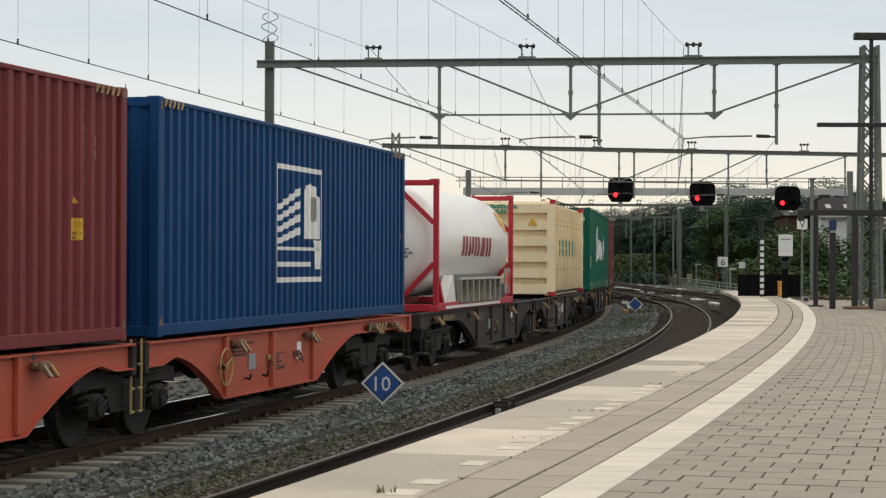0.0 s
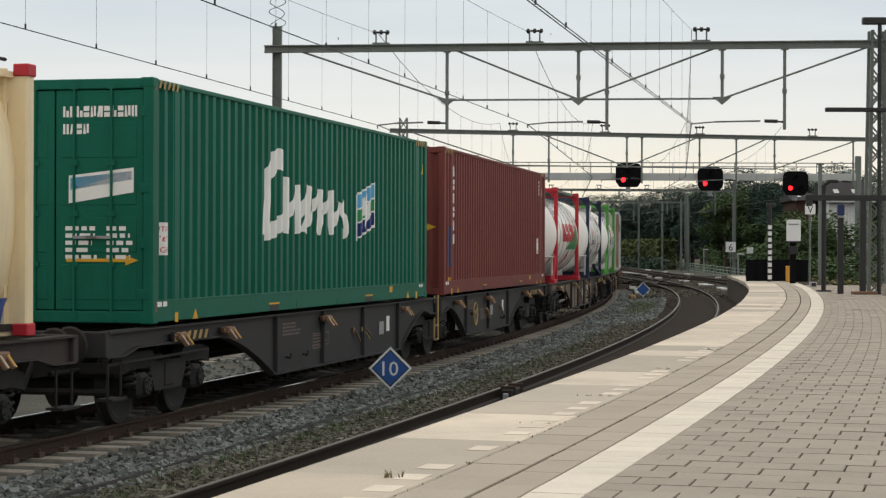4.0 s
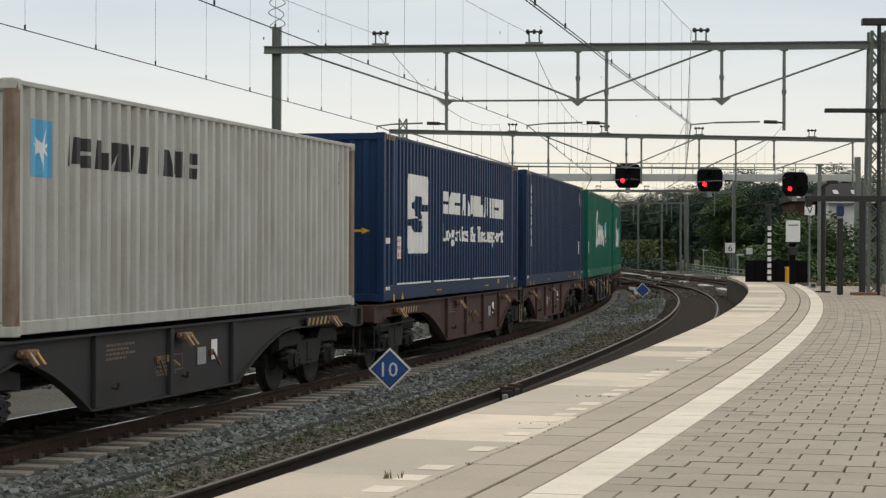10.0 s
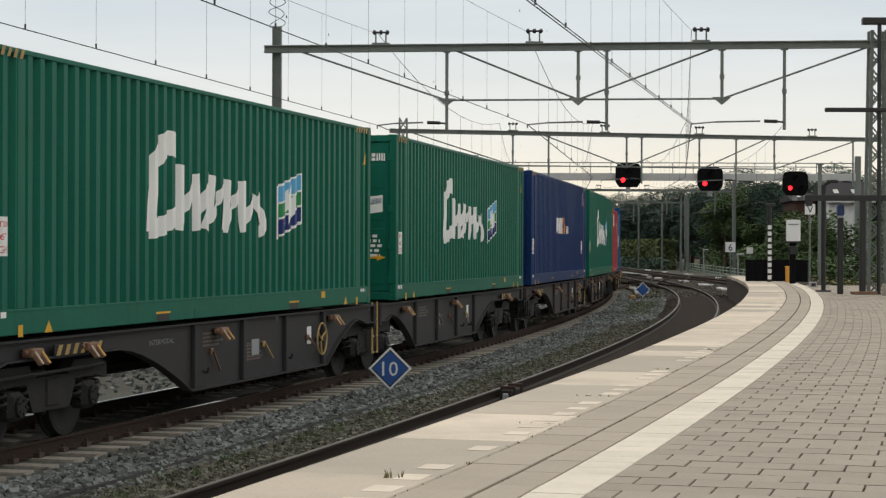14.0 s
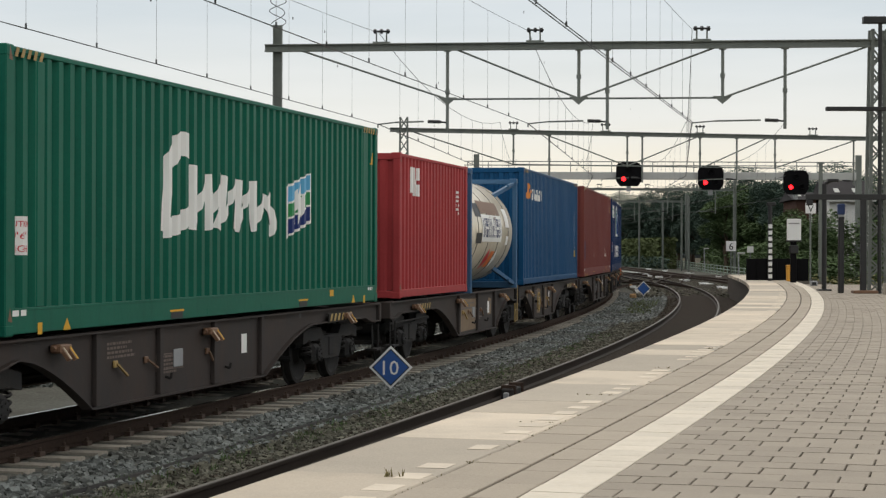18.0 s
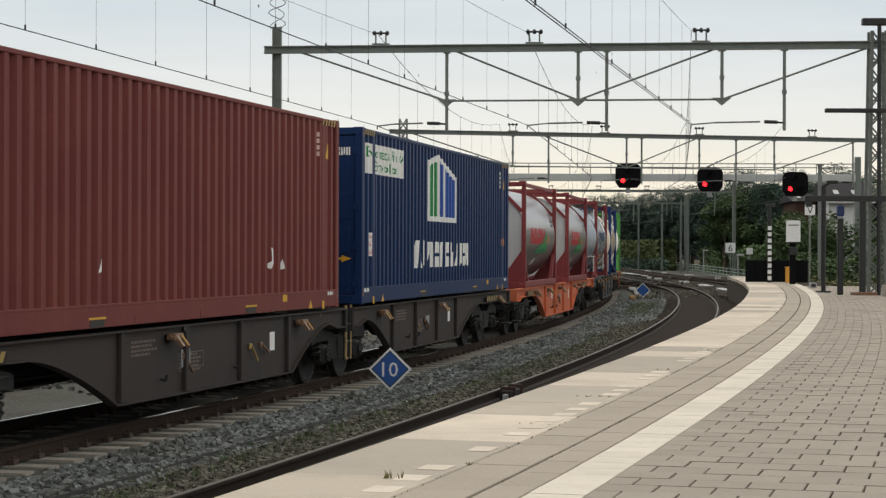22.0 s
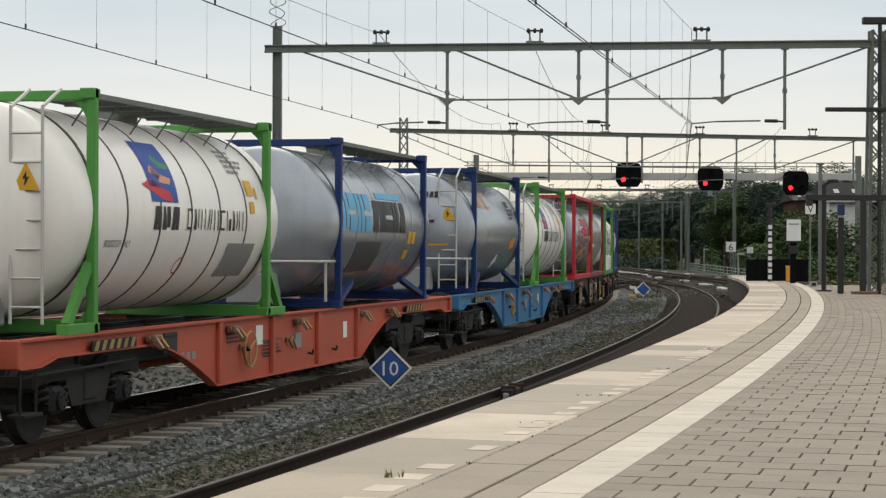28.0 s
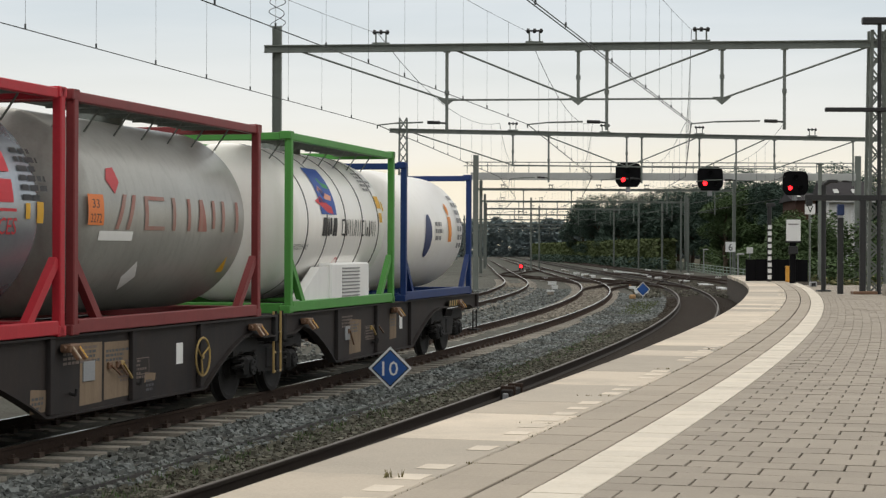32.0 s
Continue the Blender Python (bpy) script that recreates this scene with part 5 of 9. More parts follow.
    if wheel is not None:
        piece("hand_wheel", ("hw", wheel[1]), hand_wheel_shape, "wheel_worn" if wheel[1] == "yellow" else wheel[1], t, pose(1.29, wheel[0] - mid, 0.72))
        part("brake_rod", Mesh().box(1.19, 1.28, wheel[0] - mid - 0.03, wheel[0] - mid + 0.03, 0.69, 0.75), "bogie", t)
    # brake gear, levers, hooks and boxes hung on the side
    gear = random.Random(seed + 50)
    for k in range(3):
        y = gear.uniform(da + 0.6, db - 0.8)
        s = Mesh().box(1.195, 1.225, y - 0.05, y + 0.05, 0.72, 0.80, 0.008).bar((1.235, y, 0.76), (1.245, y + gear.uniform(0.12, 0.3), gear.uniform(0.5, 0.66)), 0.025, 0.02)
        part("brake_lever", s, "wheel_worn" if k == 1 else "flap", t, "worn brake change lever")
    for k in range(2):
        y = gear.uniform(da + 0.4, db - 0.6)
        part("tie_hook", Mesh().rod((1.2, y, 0.52), (1.27, y, 0.50), 0.018, 6).rod((1.27, y, 0.50), (1.28, y, 0.57), 0.016, 6), "bogie", t)
    y = gear.uniform(da + 0.2, db - 1.4)
    part("card_holder", Mesh().box(1.193, 1.21, y, y + 0.30, 0.62, 0.84, 0.005), "lamp_box", t, "grey wire card holder")
    part("side_pipe", Mesh().rod((1.16, arch0 - 0.3, 0.79), (1.16, lo + 0.2, 0.76), 0.02, 6), "bogie", t)
    part("brake_shaft", Mesh().rod((0.95, da + 0.3, 0.36), (0.95, db - 0.3, 0.36), 0.03, 6), "bogie", t)
    # striped warning flange over the outer bogies, small plates and fine print
    xs = 1.196
    flat = lambda u, w: (xs, u, w)
    for k, y in enumerate((b0 - 0.35, b1 - 0.75)):
        if ends[k]:
            wp = part("warning_plate", Mesh().box(1.245, 1.27, y, y + 1.25, 0.95, 1.07, 0.004), "bogie", t, "black plate with worn yellow stripes")
            for i in range(6):
                u = y + 0.03 + i * 0.205
                decal("warning_stripe", [[(u, 0.955), (u + 0.10, 0.955), (u + 0.17, 1.065), (u + 0.07, 1.065)]], [], 0, lambda a, w: (1.272, a, w), "stripe_worn", wp)
    if plate:
        r = random.Random(seed)
        dark = material in ("orange", "orange_worn")
        decal("fine_print", small_print(da + 0.5, 0.98, 0.9, 4, 0.03, seed) + small_print(da + 2.0, 0.75, 0.8, 5, 0.028, seed + 1) + frame_of(da + 1.95, 0.60, da + 2.85, 0.80, 0.012),
              [], 0, flat, "ink_black" if dark else "print_worn", t, "small worn data lettering")
        decal("label_plate", rect(db - 0.9, 0.66, db - 0.68, 0.92), [], 0, flat, "ink_white", t, "small pale data plate")
    for u0, u1, z0, z1 in dusty:
        k = gear.uniform(0.01, 0.04)
        decal("dusty_panel", [[(u0 - mid, z0), (u1 - mid - k, z0 + 0.01), (u1 - mid, z1 - k), (u0 - mid + k, z1)]], [], 0, lambda u, v: (1.1935, u, v), "dust", t, "pale dusty panel left between worn lettering")
        decal("fine_print", shifted(small_print(0.05, 0, (u1 - u0) * 0.8, 3, 0.03, int(abs(u0) * 7)), u0 - mid, z1 - 0.12), [], 0, lambda u, v: (1.195, u, v), "ink_dark", t)
    if hatch:
        part("hatch", Mesh().box(1.186, 1.214, hatch - mid, hatch + 0.46 - mid, 0.8, 1.06, 0.012), "black", t, "black hatch on the side of the wagon")
        part("hatch_hinge", Mesh().box(1.214, 1.222, hatch + 0.05 - mid, hatch + 0.41 - mid, 1.0, 1.03, 0.003), "bogie", t)
        decal("owner_bars", [q for i in range(3) for q in rect(hatch + 0.6 + 0.2 * i - mid, 0.69, hatch + 0.74 + 0.2 * i - mid, 0.79)], [], 0, flat, "ink_grey", t, "pale owner lettering as bars")
        decal("label_plate", rect(hatch + 3.5 - mid, 0.75, hatch + 3.8 - mid, 1.02), [], 0, flat, "ink_white", t, "small white data plate")
    if words_at:
        text, u0, w0, size, width = words_at
        decal("wagon_text", shifted(words(text, size, width), u0 - mid, w0), [], 0, flat, "ink_grey", t, "worn white lettering")
    MOVERS.append((t, mid, (b1 - b0) / 2, 0.0))
    return t


# ---- box containers
FOOT20, FOOT30, FOOT40, FOOT45 = 6.058, 9.125, 12.192, 13.716


FOLD = 0.058


def half_width(length):
    """Long boxes are built pallet-wide."""
    return 1.25 if length > 13 else 1.219


def folds(a, b, pitch, outer, inner):
    """A folded steel sheet from a to b: points (along, depth) and the folds."""
    n = max(1, int(round((b - a) / pitch)))
    p, out = (b - a) / n, []
    for i in range(n):
        u = a + i * p
        out += [(u, outer), (u + 0.36 * p, outer), (u + 0.52 * p, inner), (u + 0.84 * p, inner)]
    out.append((b, outer))
    return out


def depth_at(profile, u):
    for (a, x), (b, y) in zip(profile, profile[1:]):
        if a <= u <= b:
            return x + (y - x) * (u - a) / max(b - a, 1e-9)
    return profile[0][1] if u < profile[0][0] else profile[-1][1]


def container(label, s0, length, height, material, end="doors", pitch=0.278, post=None, rail=None, hw=None, category="shipping container"):
    rail = rail or (0.28 if length > 13 else 0.16)
    hw = hw or half_width(length)
    t = thing("shipping_container", label, category, "containers of the goods train")
    h, hl = height, length / 2
    prof = folds(-hl + 0.12, hl - 0.12, pitch, hw - 0.012, hw - 0.012 - FOLD)
    for side in (-1, 1):
        s = Mesh()
        v = [(side * x, y, z) for y, x in prof for z in (rail, h - 0.06)]
        s.add(v, [(2 * i, 2 * i + 2, 2 * i + 3, 2 * i + 1) for i in range(len(prof) - 1)])
        part("side_wall", s, material, t, raw=True)
        x0, x1 = sorted((side * (hw - 0.09), side * (hw - 0.004)))
        part("bottom_rail", Mesh().box(x0, x1, -hl + 0.1, hl - 0.1, 0.02, rail, 0.008), material, t)
        part("top_rail", Mesh().box(x0, x1, -hl + 0.1, hl - 0.1, h - 0.068, h - 0.012, 0.008), material, t)
    s = Mesh()
    roof = folds(-hl + 0.1, hl - 0.1, 0.3, h - 0.02, h - 0.045)
    s.add([(x, y, z) for y, z in roof for x in (-hw + 0.03, hw - 0.03)], [(2 * i, 2 * i + 1, 2 * i + 3, 2 * i + 2) for i in range(len(roof) - 1)])
    part("roof", s, material, t, raw=True)
    part("floor", Mesh().box(-hw + 0.05, hw - 0.05, -hl + 0.05, hl - 0.05, 0.08, 0.15), "bogie", t)
    for x in (-1, 1):
        for y in (-1, 1):
            a, b = sorted((x * (hw - 0.13), x * (hw - 0.002)))
            c, d = sorted((y * (hl - 0.16), y * (hl - 0.003)))
            part("corner_post", Mesh().box(a, b, c, d, 0.1, h - 0.1, 0.015), post or material, t)
            for z in (0.0, h - 0.118):
                a, b = sorted((x * (hw - 0.16), x * hw))
                c, d = sorted((y * (hl - 0.178), y * hl))
                cc = piece("corner_casting", "casting", lambda: Mesh().box(-0.081, 0.081, -0.089, 0.089, 0, 0.118, 0.012), material, t, pose((a + b) / 2, (c + d) / 2, z))
                s = Mesh()
                for k in ((b + 0.0015 if x > 0 else a - 0.0015),):
                    s.add([(k, (c + d) / 2 + 0.042 * math.cos(q), z + 0.06 + 0.033 * math.sin(q)) for q in [i * math.pi / 5 for i in range(10)]], [tuple(range(10))])
                part("slot", s, "black", cc, raw=True).matrix_parent_inverse = cc.matrix_local.inverted()
    if length > 13:
        for y in (-6.06, 6.06):
            for side in (-1, 1):
                a, b = sorted((side * (hw - 0.05), side * (hw - 0.003)))
                part("side_post", Mesh().box(a, b, y - 0.09, y + 0.09, rail, h - 0.11, 0.01), material, t)
    if length > 7:
        for y in (-1.05, 1.05):
            a, b = sorted(((hw - 0.0035), (hw - 0.002)))
            part("fork_pocket", Mesh().box(hw - 0.09, hw - 0.001, y - 0.18, y + 0.18, 0.03, 0.135), "black" if length < 8 else material, t)
    if height > 2.8:
        for u in (-hl + 0.18, hl - 0.88):
            q = [[(u + k * 0.14, h - 0.115), (u + k * 0.14 + 0.07, h - 0.115), (u + k * 0.14 + 0.12, h - 0.02), (u + k * 0.14 + 0.05, h - 0.02)] for k in range(5)]
            st = decal("warning_stripe", q, [], 0, lambda a, w: (hw + 0.001, a, w), "stripe_worn", t, "worn yellow warning stripes")
        if length > 13:
            face = lambda a, w: (hw + 0.001, a, w)
            for u in (-2.5, 2.55):
                decal("lifting_edge", rect(u, 0.115, u + 0.46, 0.14), [], 0, face, "ink_yellow", t, "worn yellow lifting edge")
                part("lifting_pocket", Mesh().box(hw - 0.02, hw - 0.001, u + 0.04, u + 0.42, 0.03, 0.11), "black", t)
            for u in (-hl + 1.33, hl - 1.55):
                decal("yellow_triangle", [[(u, 0.02), (u + 0.2, 0.02), (u + 0.1, 0.15)]], [], 0, face, "ink_yellow", t)
            for u in (-hl + 0.72, hl - 0.88):
                decal("yellow_patch", rect(u, 0.0, u + 0.11, 0.12), [], 0, lambda a, w: (hw + 0.0025, a, w), "ink_yellow", t)
            decal("yellow_patch", rect(hl - 2.75, 0.15, hl - 2.55, 0.25), [], 0, face, "ink_yellow", t)
            decal("fine_print", small_print(-hl + 0.15, 0.2, 0.45, 1, 0.06, 3) + small_print(hl - 0.6, 0.2, 0.4, 1, 0.05, 4), [], 0, face, "ink_white", t)
            part("rail_step", Mesh().box(hw - 0.02, hw - 0.0005, -hl + 0.2, hl - 0.2, rail - 0.03, rail, 0.004), material, t)
    for x, y, z in ((1, -1, 0.0), (1, 1, 0.0), (1, -1, h - 0.3), (1, 1, h - 0.26)):
        r = random.Random(int(abs(s0) * 10) + int(z * 7) + y)
        c = y * (hl - 0.085)
        q = [(c + r.uniform(-0.07, 0.02), z + 0.13 + r.uniform(0, 0.05)), (c + r.uniform(0.02, 0.07), z + 0.14), (c + r.uniform(-0.02, 0.05), z + 0.24 + r.uniform(0, 0.1))]
        decal("rust_mark", [q], [], 0, lambda a, w: (hw + 0.0012, a, w), "flap", t, "rusty scrape at the corner")
    # the far end is a folded sheet; the near end doors or a folded sheet
    across = folds(-hw + 0.12, hw - 0.12, 0.25, hl - 0.02, hl - 0.06)
    for sign in (-1, 1):
        if sign < 0 and end == "doors":
            continue
        s = Mesh()
        s.add([(x, sign * y, z) for x, y in across for z in (0.12, h - 0.11)], [(2 * i, 2 * i + 2, 2 * i + 3, 2 * i + 1) for i in range(len(across) - 1)])
        part("end_wall", s, material, t, raw=True)
        part("end_sill", Mesh().box(-hw + 0.12, hw - 0.12, *sorted((sign * (hl - 0.1), sign * (hl - 0.01))), 0.01, 0.14, 0.01), material, t)
        part("end_header", Mesh().box(-hw + 0.12, hw - 0.12, *sorted((sign * (hl - 0.1), sign * (hl - 0.01))), h - 0.13, h - 0.01, 0.01), material, t)
    if end == "doors":
        part("end_sill", Mesh().box(-hw + 0.12, hw - 0.12, -hl + 0.01, -hl + 0.1, 0.01, 0.15, 0.01), material, t)
        part("end_header", Mesh().box(-hw + 0.12, hw - 0.12, -hl + 0.01, -hl + 0.1, h - 0.13, h - 0.01, 0.01), material, t)
        for sx in (-1, 1):
            a, b = sorted((sx * 0.01, sx * (hw - 0.135)))
            s = Mesh().box(a, b, -hl + 0.035, -hl + 0.075, 0.16, h - 0.14, 0.008)
            for z0 in (0.28, 0.84, 1.40, 1.96):
                if z0 + 0.4 < h - 0.2:
                    s.box(a + 0.08, b - 0.08, -hl + 0.028, -hl + 0.04, z0, z0 + 0.42, 0.006)
            door = part("door", s, material, t)
            for x in (0.25, 0.72):
                s = Mesh().rod((sx * x, -hl + 0.015, 0.08), (sx * x, -hl + 0.015, h - 0.08), 0.018, 8)
                for z in (0.09, 0.7, 1.3, 1.9, h - 0.1):
                    s.box(sx * x - 0.05, sx * x + 0.05, -hl + 0.0, -hl + 0.035, z - 0.03, z + 0.03)
                lb = part("locking_bar", s, "lamp_box" if material not in ("green",) else material, door, "galvanised locking bar")
                part("handle", Mesh().bar((sx * x, -hl + 0.0, 1.02), (sx * (x - 0.32 if x > 0.5 else x + 0.3), -hl + 0.0, 1.02), 0.02, 0.035), "lamp_box", door)
            for z in (0.35, 0.95, 1.6, h - 0.4):
                part("hinge", Mesh().box(*sorted((sx * (hw - 0.16), sx * (hw - 0.05))), -hl - 0.003, -hl + 0.03, z - 0.06, z + 0.06, 0.006), material, door)
    mid = s0 + hl
    MOVERS.append((t, mid, hl * 0.7, BASE))
    cuts = [y for y, _ in prof]
    lay = lambda u, w: (depth_at(prof, u) + 0.004, u, w)
    ecuts = [x for x, _ in across]
    elay = (lambda u, w: (u, -hl + 0.022, w)) if end == "doors" else (lambda u, w: (u, -depth_at(across, u) - 0.004, w))

    def mark(name, polys, ink, label=""):
        """Paint on the side; u runs from the near end."""
        return decal(name, shifted(polys, -hl, 0), cuts, 0, lay, ink, t, label)

    def end_mark(name, polys, ink, label=""):
        return decal(name, polys, ecuts if end != "doors" else [], 0, elay, ink, t, label)

    return t, mark, end_mark


def triangle_sign(mark, u, w, size=0.22):
    mark("warning_triangle", [[(u, w), (u + size, w), (u + size / 2, w + size)]], "ink_yellow", "yellow warning triangle")


def id_column(mark, u, w, count, size, ink="ink_white"):
    mark("number_column", [q for i in range(count) for q in rect(u, w - i * size * 1.4, u + size * 0.42, w - i * size * 1.4 + size)], ink)


# ---- tank containers
def tank(label, s0, frame, barrel, style="collar", posts=5.85, over=0.85, height=2.69, radius=1.2, straps=5, ladder=True, walkway=True, zc=None, dome=0.46, strap_mat="strap", end_brace=False):
    """A tank in a frame; s0 is the near post's place at 16 s. style: collar (the barrel reaches past the posts) or box (full frame)."""
    t = thing("tank_container", label, "tank container", "tanks of the goods train")
    hp, h = posts / 2, height
    zc = zc or 0.15 + radius
    hb = hp + over
    prof, n = [], 8
    for i in range(n + 1):
        a = math.pi / 2 * i / n
        prof.append((-hb + dome * (1 - math.cos(a)), max(0.001, radius * math.sin(a))))
    full = prof + [(-y, r) for y, r in reversed(prof)]
    b = part("barrel", Mesh().lathe(full, 64, "y", (0, 0, zc)), barrel, t, smooth=30)
    for i in range(straps):
        y = -hp + 0.4 + (posts - 0.8) * (i + 0.5) / straps if straps > 1 else 0
        part("strap", Mesh().lathe([(y - 0.02, radius + 0.001), (y - 0.02, radius + 0.007), (y + 0.02, radius + 0.007), (y + 0.02, radius + 0.001)], 48, "y", (0, 0, zc)), strap_mat, b, raw=False)
    for sign in (-1, 1):
        y = sign * hp
        for x in (-1, 1):
            px = x * 1.145
            s = Mesh().box(px - 0.03, px + 0.075, y - 0.055, y + 0.055, 0.0, h, 0.012) if x > 0 else Mesh().box(px - 0.075, px + 0.03, y - 0.055, y + 0.055, 0.0, h, 0.012)
            post = part("post", s, frame, t)
            for z in (0.0, h - 0.118):
                piece("corner_casting", ("tcast",), lambda: Mesh().box(-0.085, 0.085, -0.095, 0.095, 0, 0.118, 0.012), frame, post, pose(x * 1.135, y, z))
            s = Mesh()
            # curved corner plates between the post and the barrel
            for k in ((1, -1) if style == "collar" else ()):
                zz, q = (h - 0.05, 0.46) if k > 0 else (0.08, 0.34)
                cx, cz = px - x * q, zz - k * q
                o2 = [(px, zz)] + [(cx + x * q * math.sin(math.radians(g)), cz + k * q * math.cos(math.radians(g))) for g in (0, 18, 36, 54, 72, 90)]
                part("corner_plate", Mesh().prism(o2, y - 0.02, y + 0.02, lambda u, w, q: (u, q, w)), frame, t)
            s = Mesh()
            if style == "collar" and frame in ("frame_blue", "frame_navy"):
                s.bar((px, y, 0.08), (px - x * 0.12, y - sign * 1.25, 0.40), 0.10, 0.09)
            elif style == "beam":
                for z0, z1 in ((0.10, 0.55), (h - 0.12, h - 0.50)):
                    s.bar((px, y, z0), (px - x * 0.42, y - sign * 1.15, z1), 0.08, 0.09)
                    s.bar((px, y - sign * 0.05, z0), (px - x * 0.05, y - sign * 0.55, z0 + (z1 - z0) * 0.2), 0.06, 0.06)
            elif style == "collar":
                s.bar((px, y + sign * 0.05, 0.75), (px, y + sign * 0.62, 0.10), 0.09, 0.10)
                s.box(px - 0.07, px + 0.07, *sorted((y, y + sign * 0.72)), 0.0, 0.12, 0.01)
            else:
                s.bar((px, y - sign * 0.05, 0.80), (px, y - sign * 0.75, 0.10), 0.09, 0.11)
            part("brace", s, frame, t)
        if dome < 0.2:
            part("end_plate", Mesh().lathe([(sign * (hb + 0.004), 0.001), (sign * (hb + 0.004), radius * 0.97), (sign * (hb - 0.01), radius * 0.985)], 48, "y", (0, 0, zc)), "tank_skin", t, "grey painted end plate")
            for x in (-1, 1):
                part("corner_brace", Mesh().bar((x * 1.12, y, h - 0.75), (x * 0.45, y, h - 0.08), 0.08, 0.08, (0, 1, 0)), frame, t)
                part("gusset", Mesh().prism([(x * 1.12, 0.15), (x * 1.12, 0.95), (x * 0.55, 0.15)], y - 0.02, y + 0.02, lambda u, w, q: (u, q, w)), frame, t)
        if end_brace:
            for x in (-1, 1):
                part("corner_brace", Mesh().bar((x * 1.12, y, 1.75), (x * 0.3, y, h - 0.08), 0.09, 0.09, (0, 1, 0)), frame, t)
                part("corner_brace", Mesh().bar((x * 1.12, y, 0.95), (x * 0.3, y, 0.08), 0.09, 0.09, (0, 1, 0)), frame, t)
        part("end_header", Mesh().box(-1.08, 1.08, y - 0.06, y + 0.06, h - 0.13, h - 0.02, 0.01), frame, t)
        part("end_sill", Mesh().box(-1.08, 1.08, y - 0.07, y + 0.07, 0.0, 0.15, 0.01), frame, t)
        if style == "collar":
            part("collar_ring", Mesh().lathe([(y - 0.03, radius + 0.002), (y - 0.03, radius + 0.012), (y + 0.03, radius + 0.012), (y + 0.03, radius + 0.002)], 48, "y", (0, 0, zc)), "strap", t)
    for x in (-1, 1):
        px = x * 1.155
        if style == "box":
            part("bottom_rail", Mesh().box(px - 0.06, px + 0.06, -hp + 0.08, hp - 0.08, 0.02, 0.17, 0.01), frame, t)
            if walkway or over > 0.3:
                part("top_rail", Mesh().box(px - 0.05, px + 0.05, -hp + 0.08, hp - 0.08, h - 0.13, h - 0.02, 0.01), frame, t)
    if walkway:
        s = Mesh()
        for x in (0.26, 1.03):
            s.box(x - 0.02, x + 0.02, -hp + 0.06, hp - 0.06, h - 0.08, h - 0.02)
        for y in [-hp * 0.85 + hp * 1.7 * i / 6 for i in range(7)]:
            s.box(0.25, 1.04, y - 0.02, y + 0.02, h - 0.10, h - 0.05)
            s.bar((0.95, y, h - 0.06), (0.72, y, zc + math.sqrt(radius * radius - 0.72 ** 2)), 0.03, 0.012)
        wk = part("walkway", s, "galv", t, "grey steel walkway grating on top")
        for k in range(8):
            piece("slat", ("slat", round(hp, 2), h), lambda: Mesh().box(-0.03, 0.03, -hp + 0.06, hp - 0.06, h - 0.05, h - 0.025), "galv", wk, pose(0.335 + 0.089 * k, 0, 0))
        s = Mesh().lathe([(zc + radius - 0.05, 0.32), (zc + radius + 0.14, 0.32), (zc + radius + 0.17, 0.27), (zc + radius + 0.17, 0.001)], 20, "z", (0, 0.3, 0))
        part("manhole", s, "galv", t)
    if ladder:
        s = Mesh()
        yl = -hp - (over * 0.72 if style == "collar" else -0.02) - 0.12
        for x in (0.55, 0.92):
            s.rod((x, yl, 0.12), (x, yl, h - 0.25), 0.02, 6).rod((x, yl, h - 0.25), (x, yl + 0.45, h - 0.03), 0.02, 6)
        for i in range(7):
            s.rod((0.55, yl, 0.3 + 0.31 * i), (0.92, yl, 0.3 + 0.31 * i), 0.016, 6)
        lad = part("ladder", s, "galv_ladder", t, "grey steel ladder")
        z = 1.55
        plate = Mesh().add([(0.58, yl - 0.03, z), (0.90, yl - 0.03, z), (0.74, yl - 0.03, z + 0.30), (0.58, yl - 0.022, z), (0.90, yl - 0.022, z), (0.74, yl - 0.022, z + 0.30)], [(0, 1, 2), (5, 4, 3), (0, 3, 4, 1), (1, 4, 5, 2), (2, 5, 3, 0)])
        part("warning_sign", plate, "ink_yellow", lad, "yellow triangle with a black flash")
        part("flash", Mesh().add([(0.75, yl - 0.034, z + 0.21), (0.70, yl - 0.034, z + 0.12), (0.735, yl - 0.034, z + 0.12), (0.72, yl - 0.034, z + 0.04), (0.785, yl - 0.034, z + 0.14), (0.75, yl - 0.034, z + 0.14)], [(0, 1, 2, 5), (2, 3, 4, 5)]), "ink_black", lad, raw=True)
    if style == "collar":
        y = -hp - over - 0.02
        s = Mesh()
        s.rod((1.12, y - 0.12, 0.74), (1.12, -hp, 0.74), 0.026, 6).rod((1.12, y + 0.3, 0.12), (1.12, y + 0.3, 0.74), 0.024, 6).rod((1.12, y - 0.12, 0.74), (0.2, y - 0.12, 0.74), 0.026, 6)
        if frame != "frame_green":
            part("guard_rail", s, "galv_ladder", t, "pale tubular guard rail")
        part("valve_box", Mesh().box(-0.4, 0.38, -hb - 0.03, -hb + 0.35, 0.08, 0.56, 0.03), "lamp_box", t)
    MOVERS.append((t, s0 + hp, hp * 0.8, BASE - 0.045))
    cuts = [-1.2 + 0.08 * i for i in range(31)]
    lay = lambda u, w: ((radius + 0.009) * math.cos(w / radius), u, zc + (radius + 0.009) * math.sin(w / radius))

    def mark(name, polys, ink, label=""):
        """Paint on the barrel: u from the near post, w up from the barrel's middle."""
        return decal(name, shifted(polys, -hp, 0), cuts, 1, lay, ink, t, label)

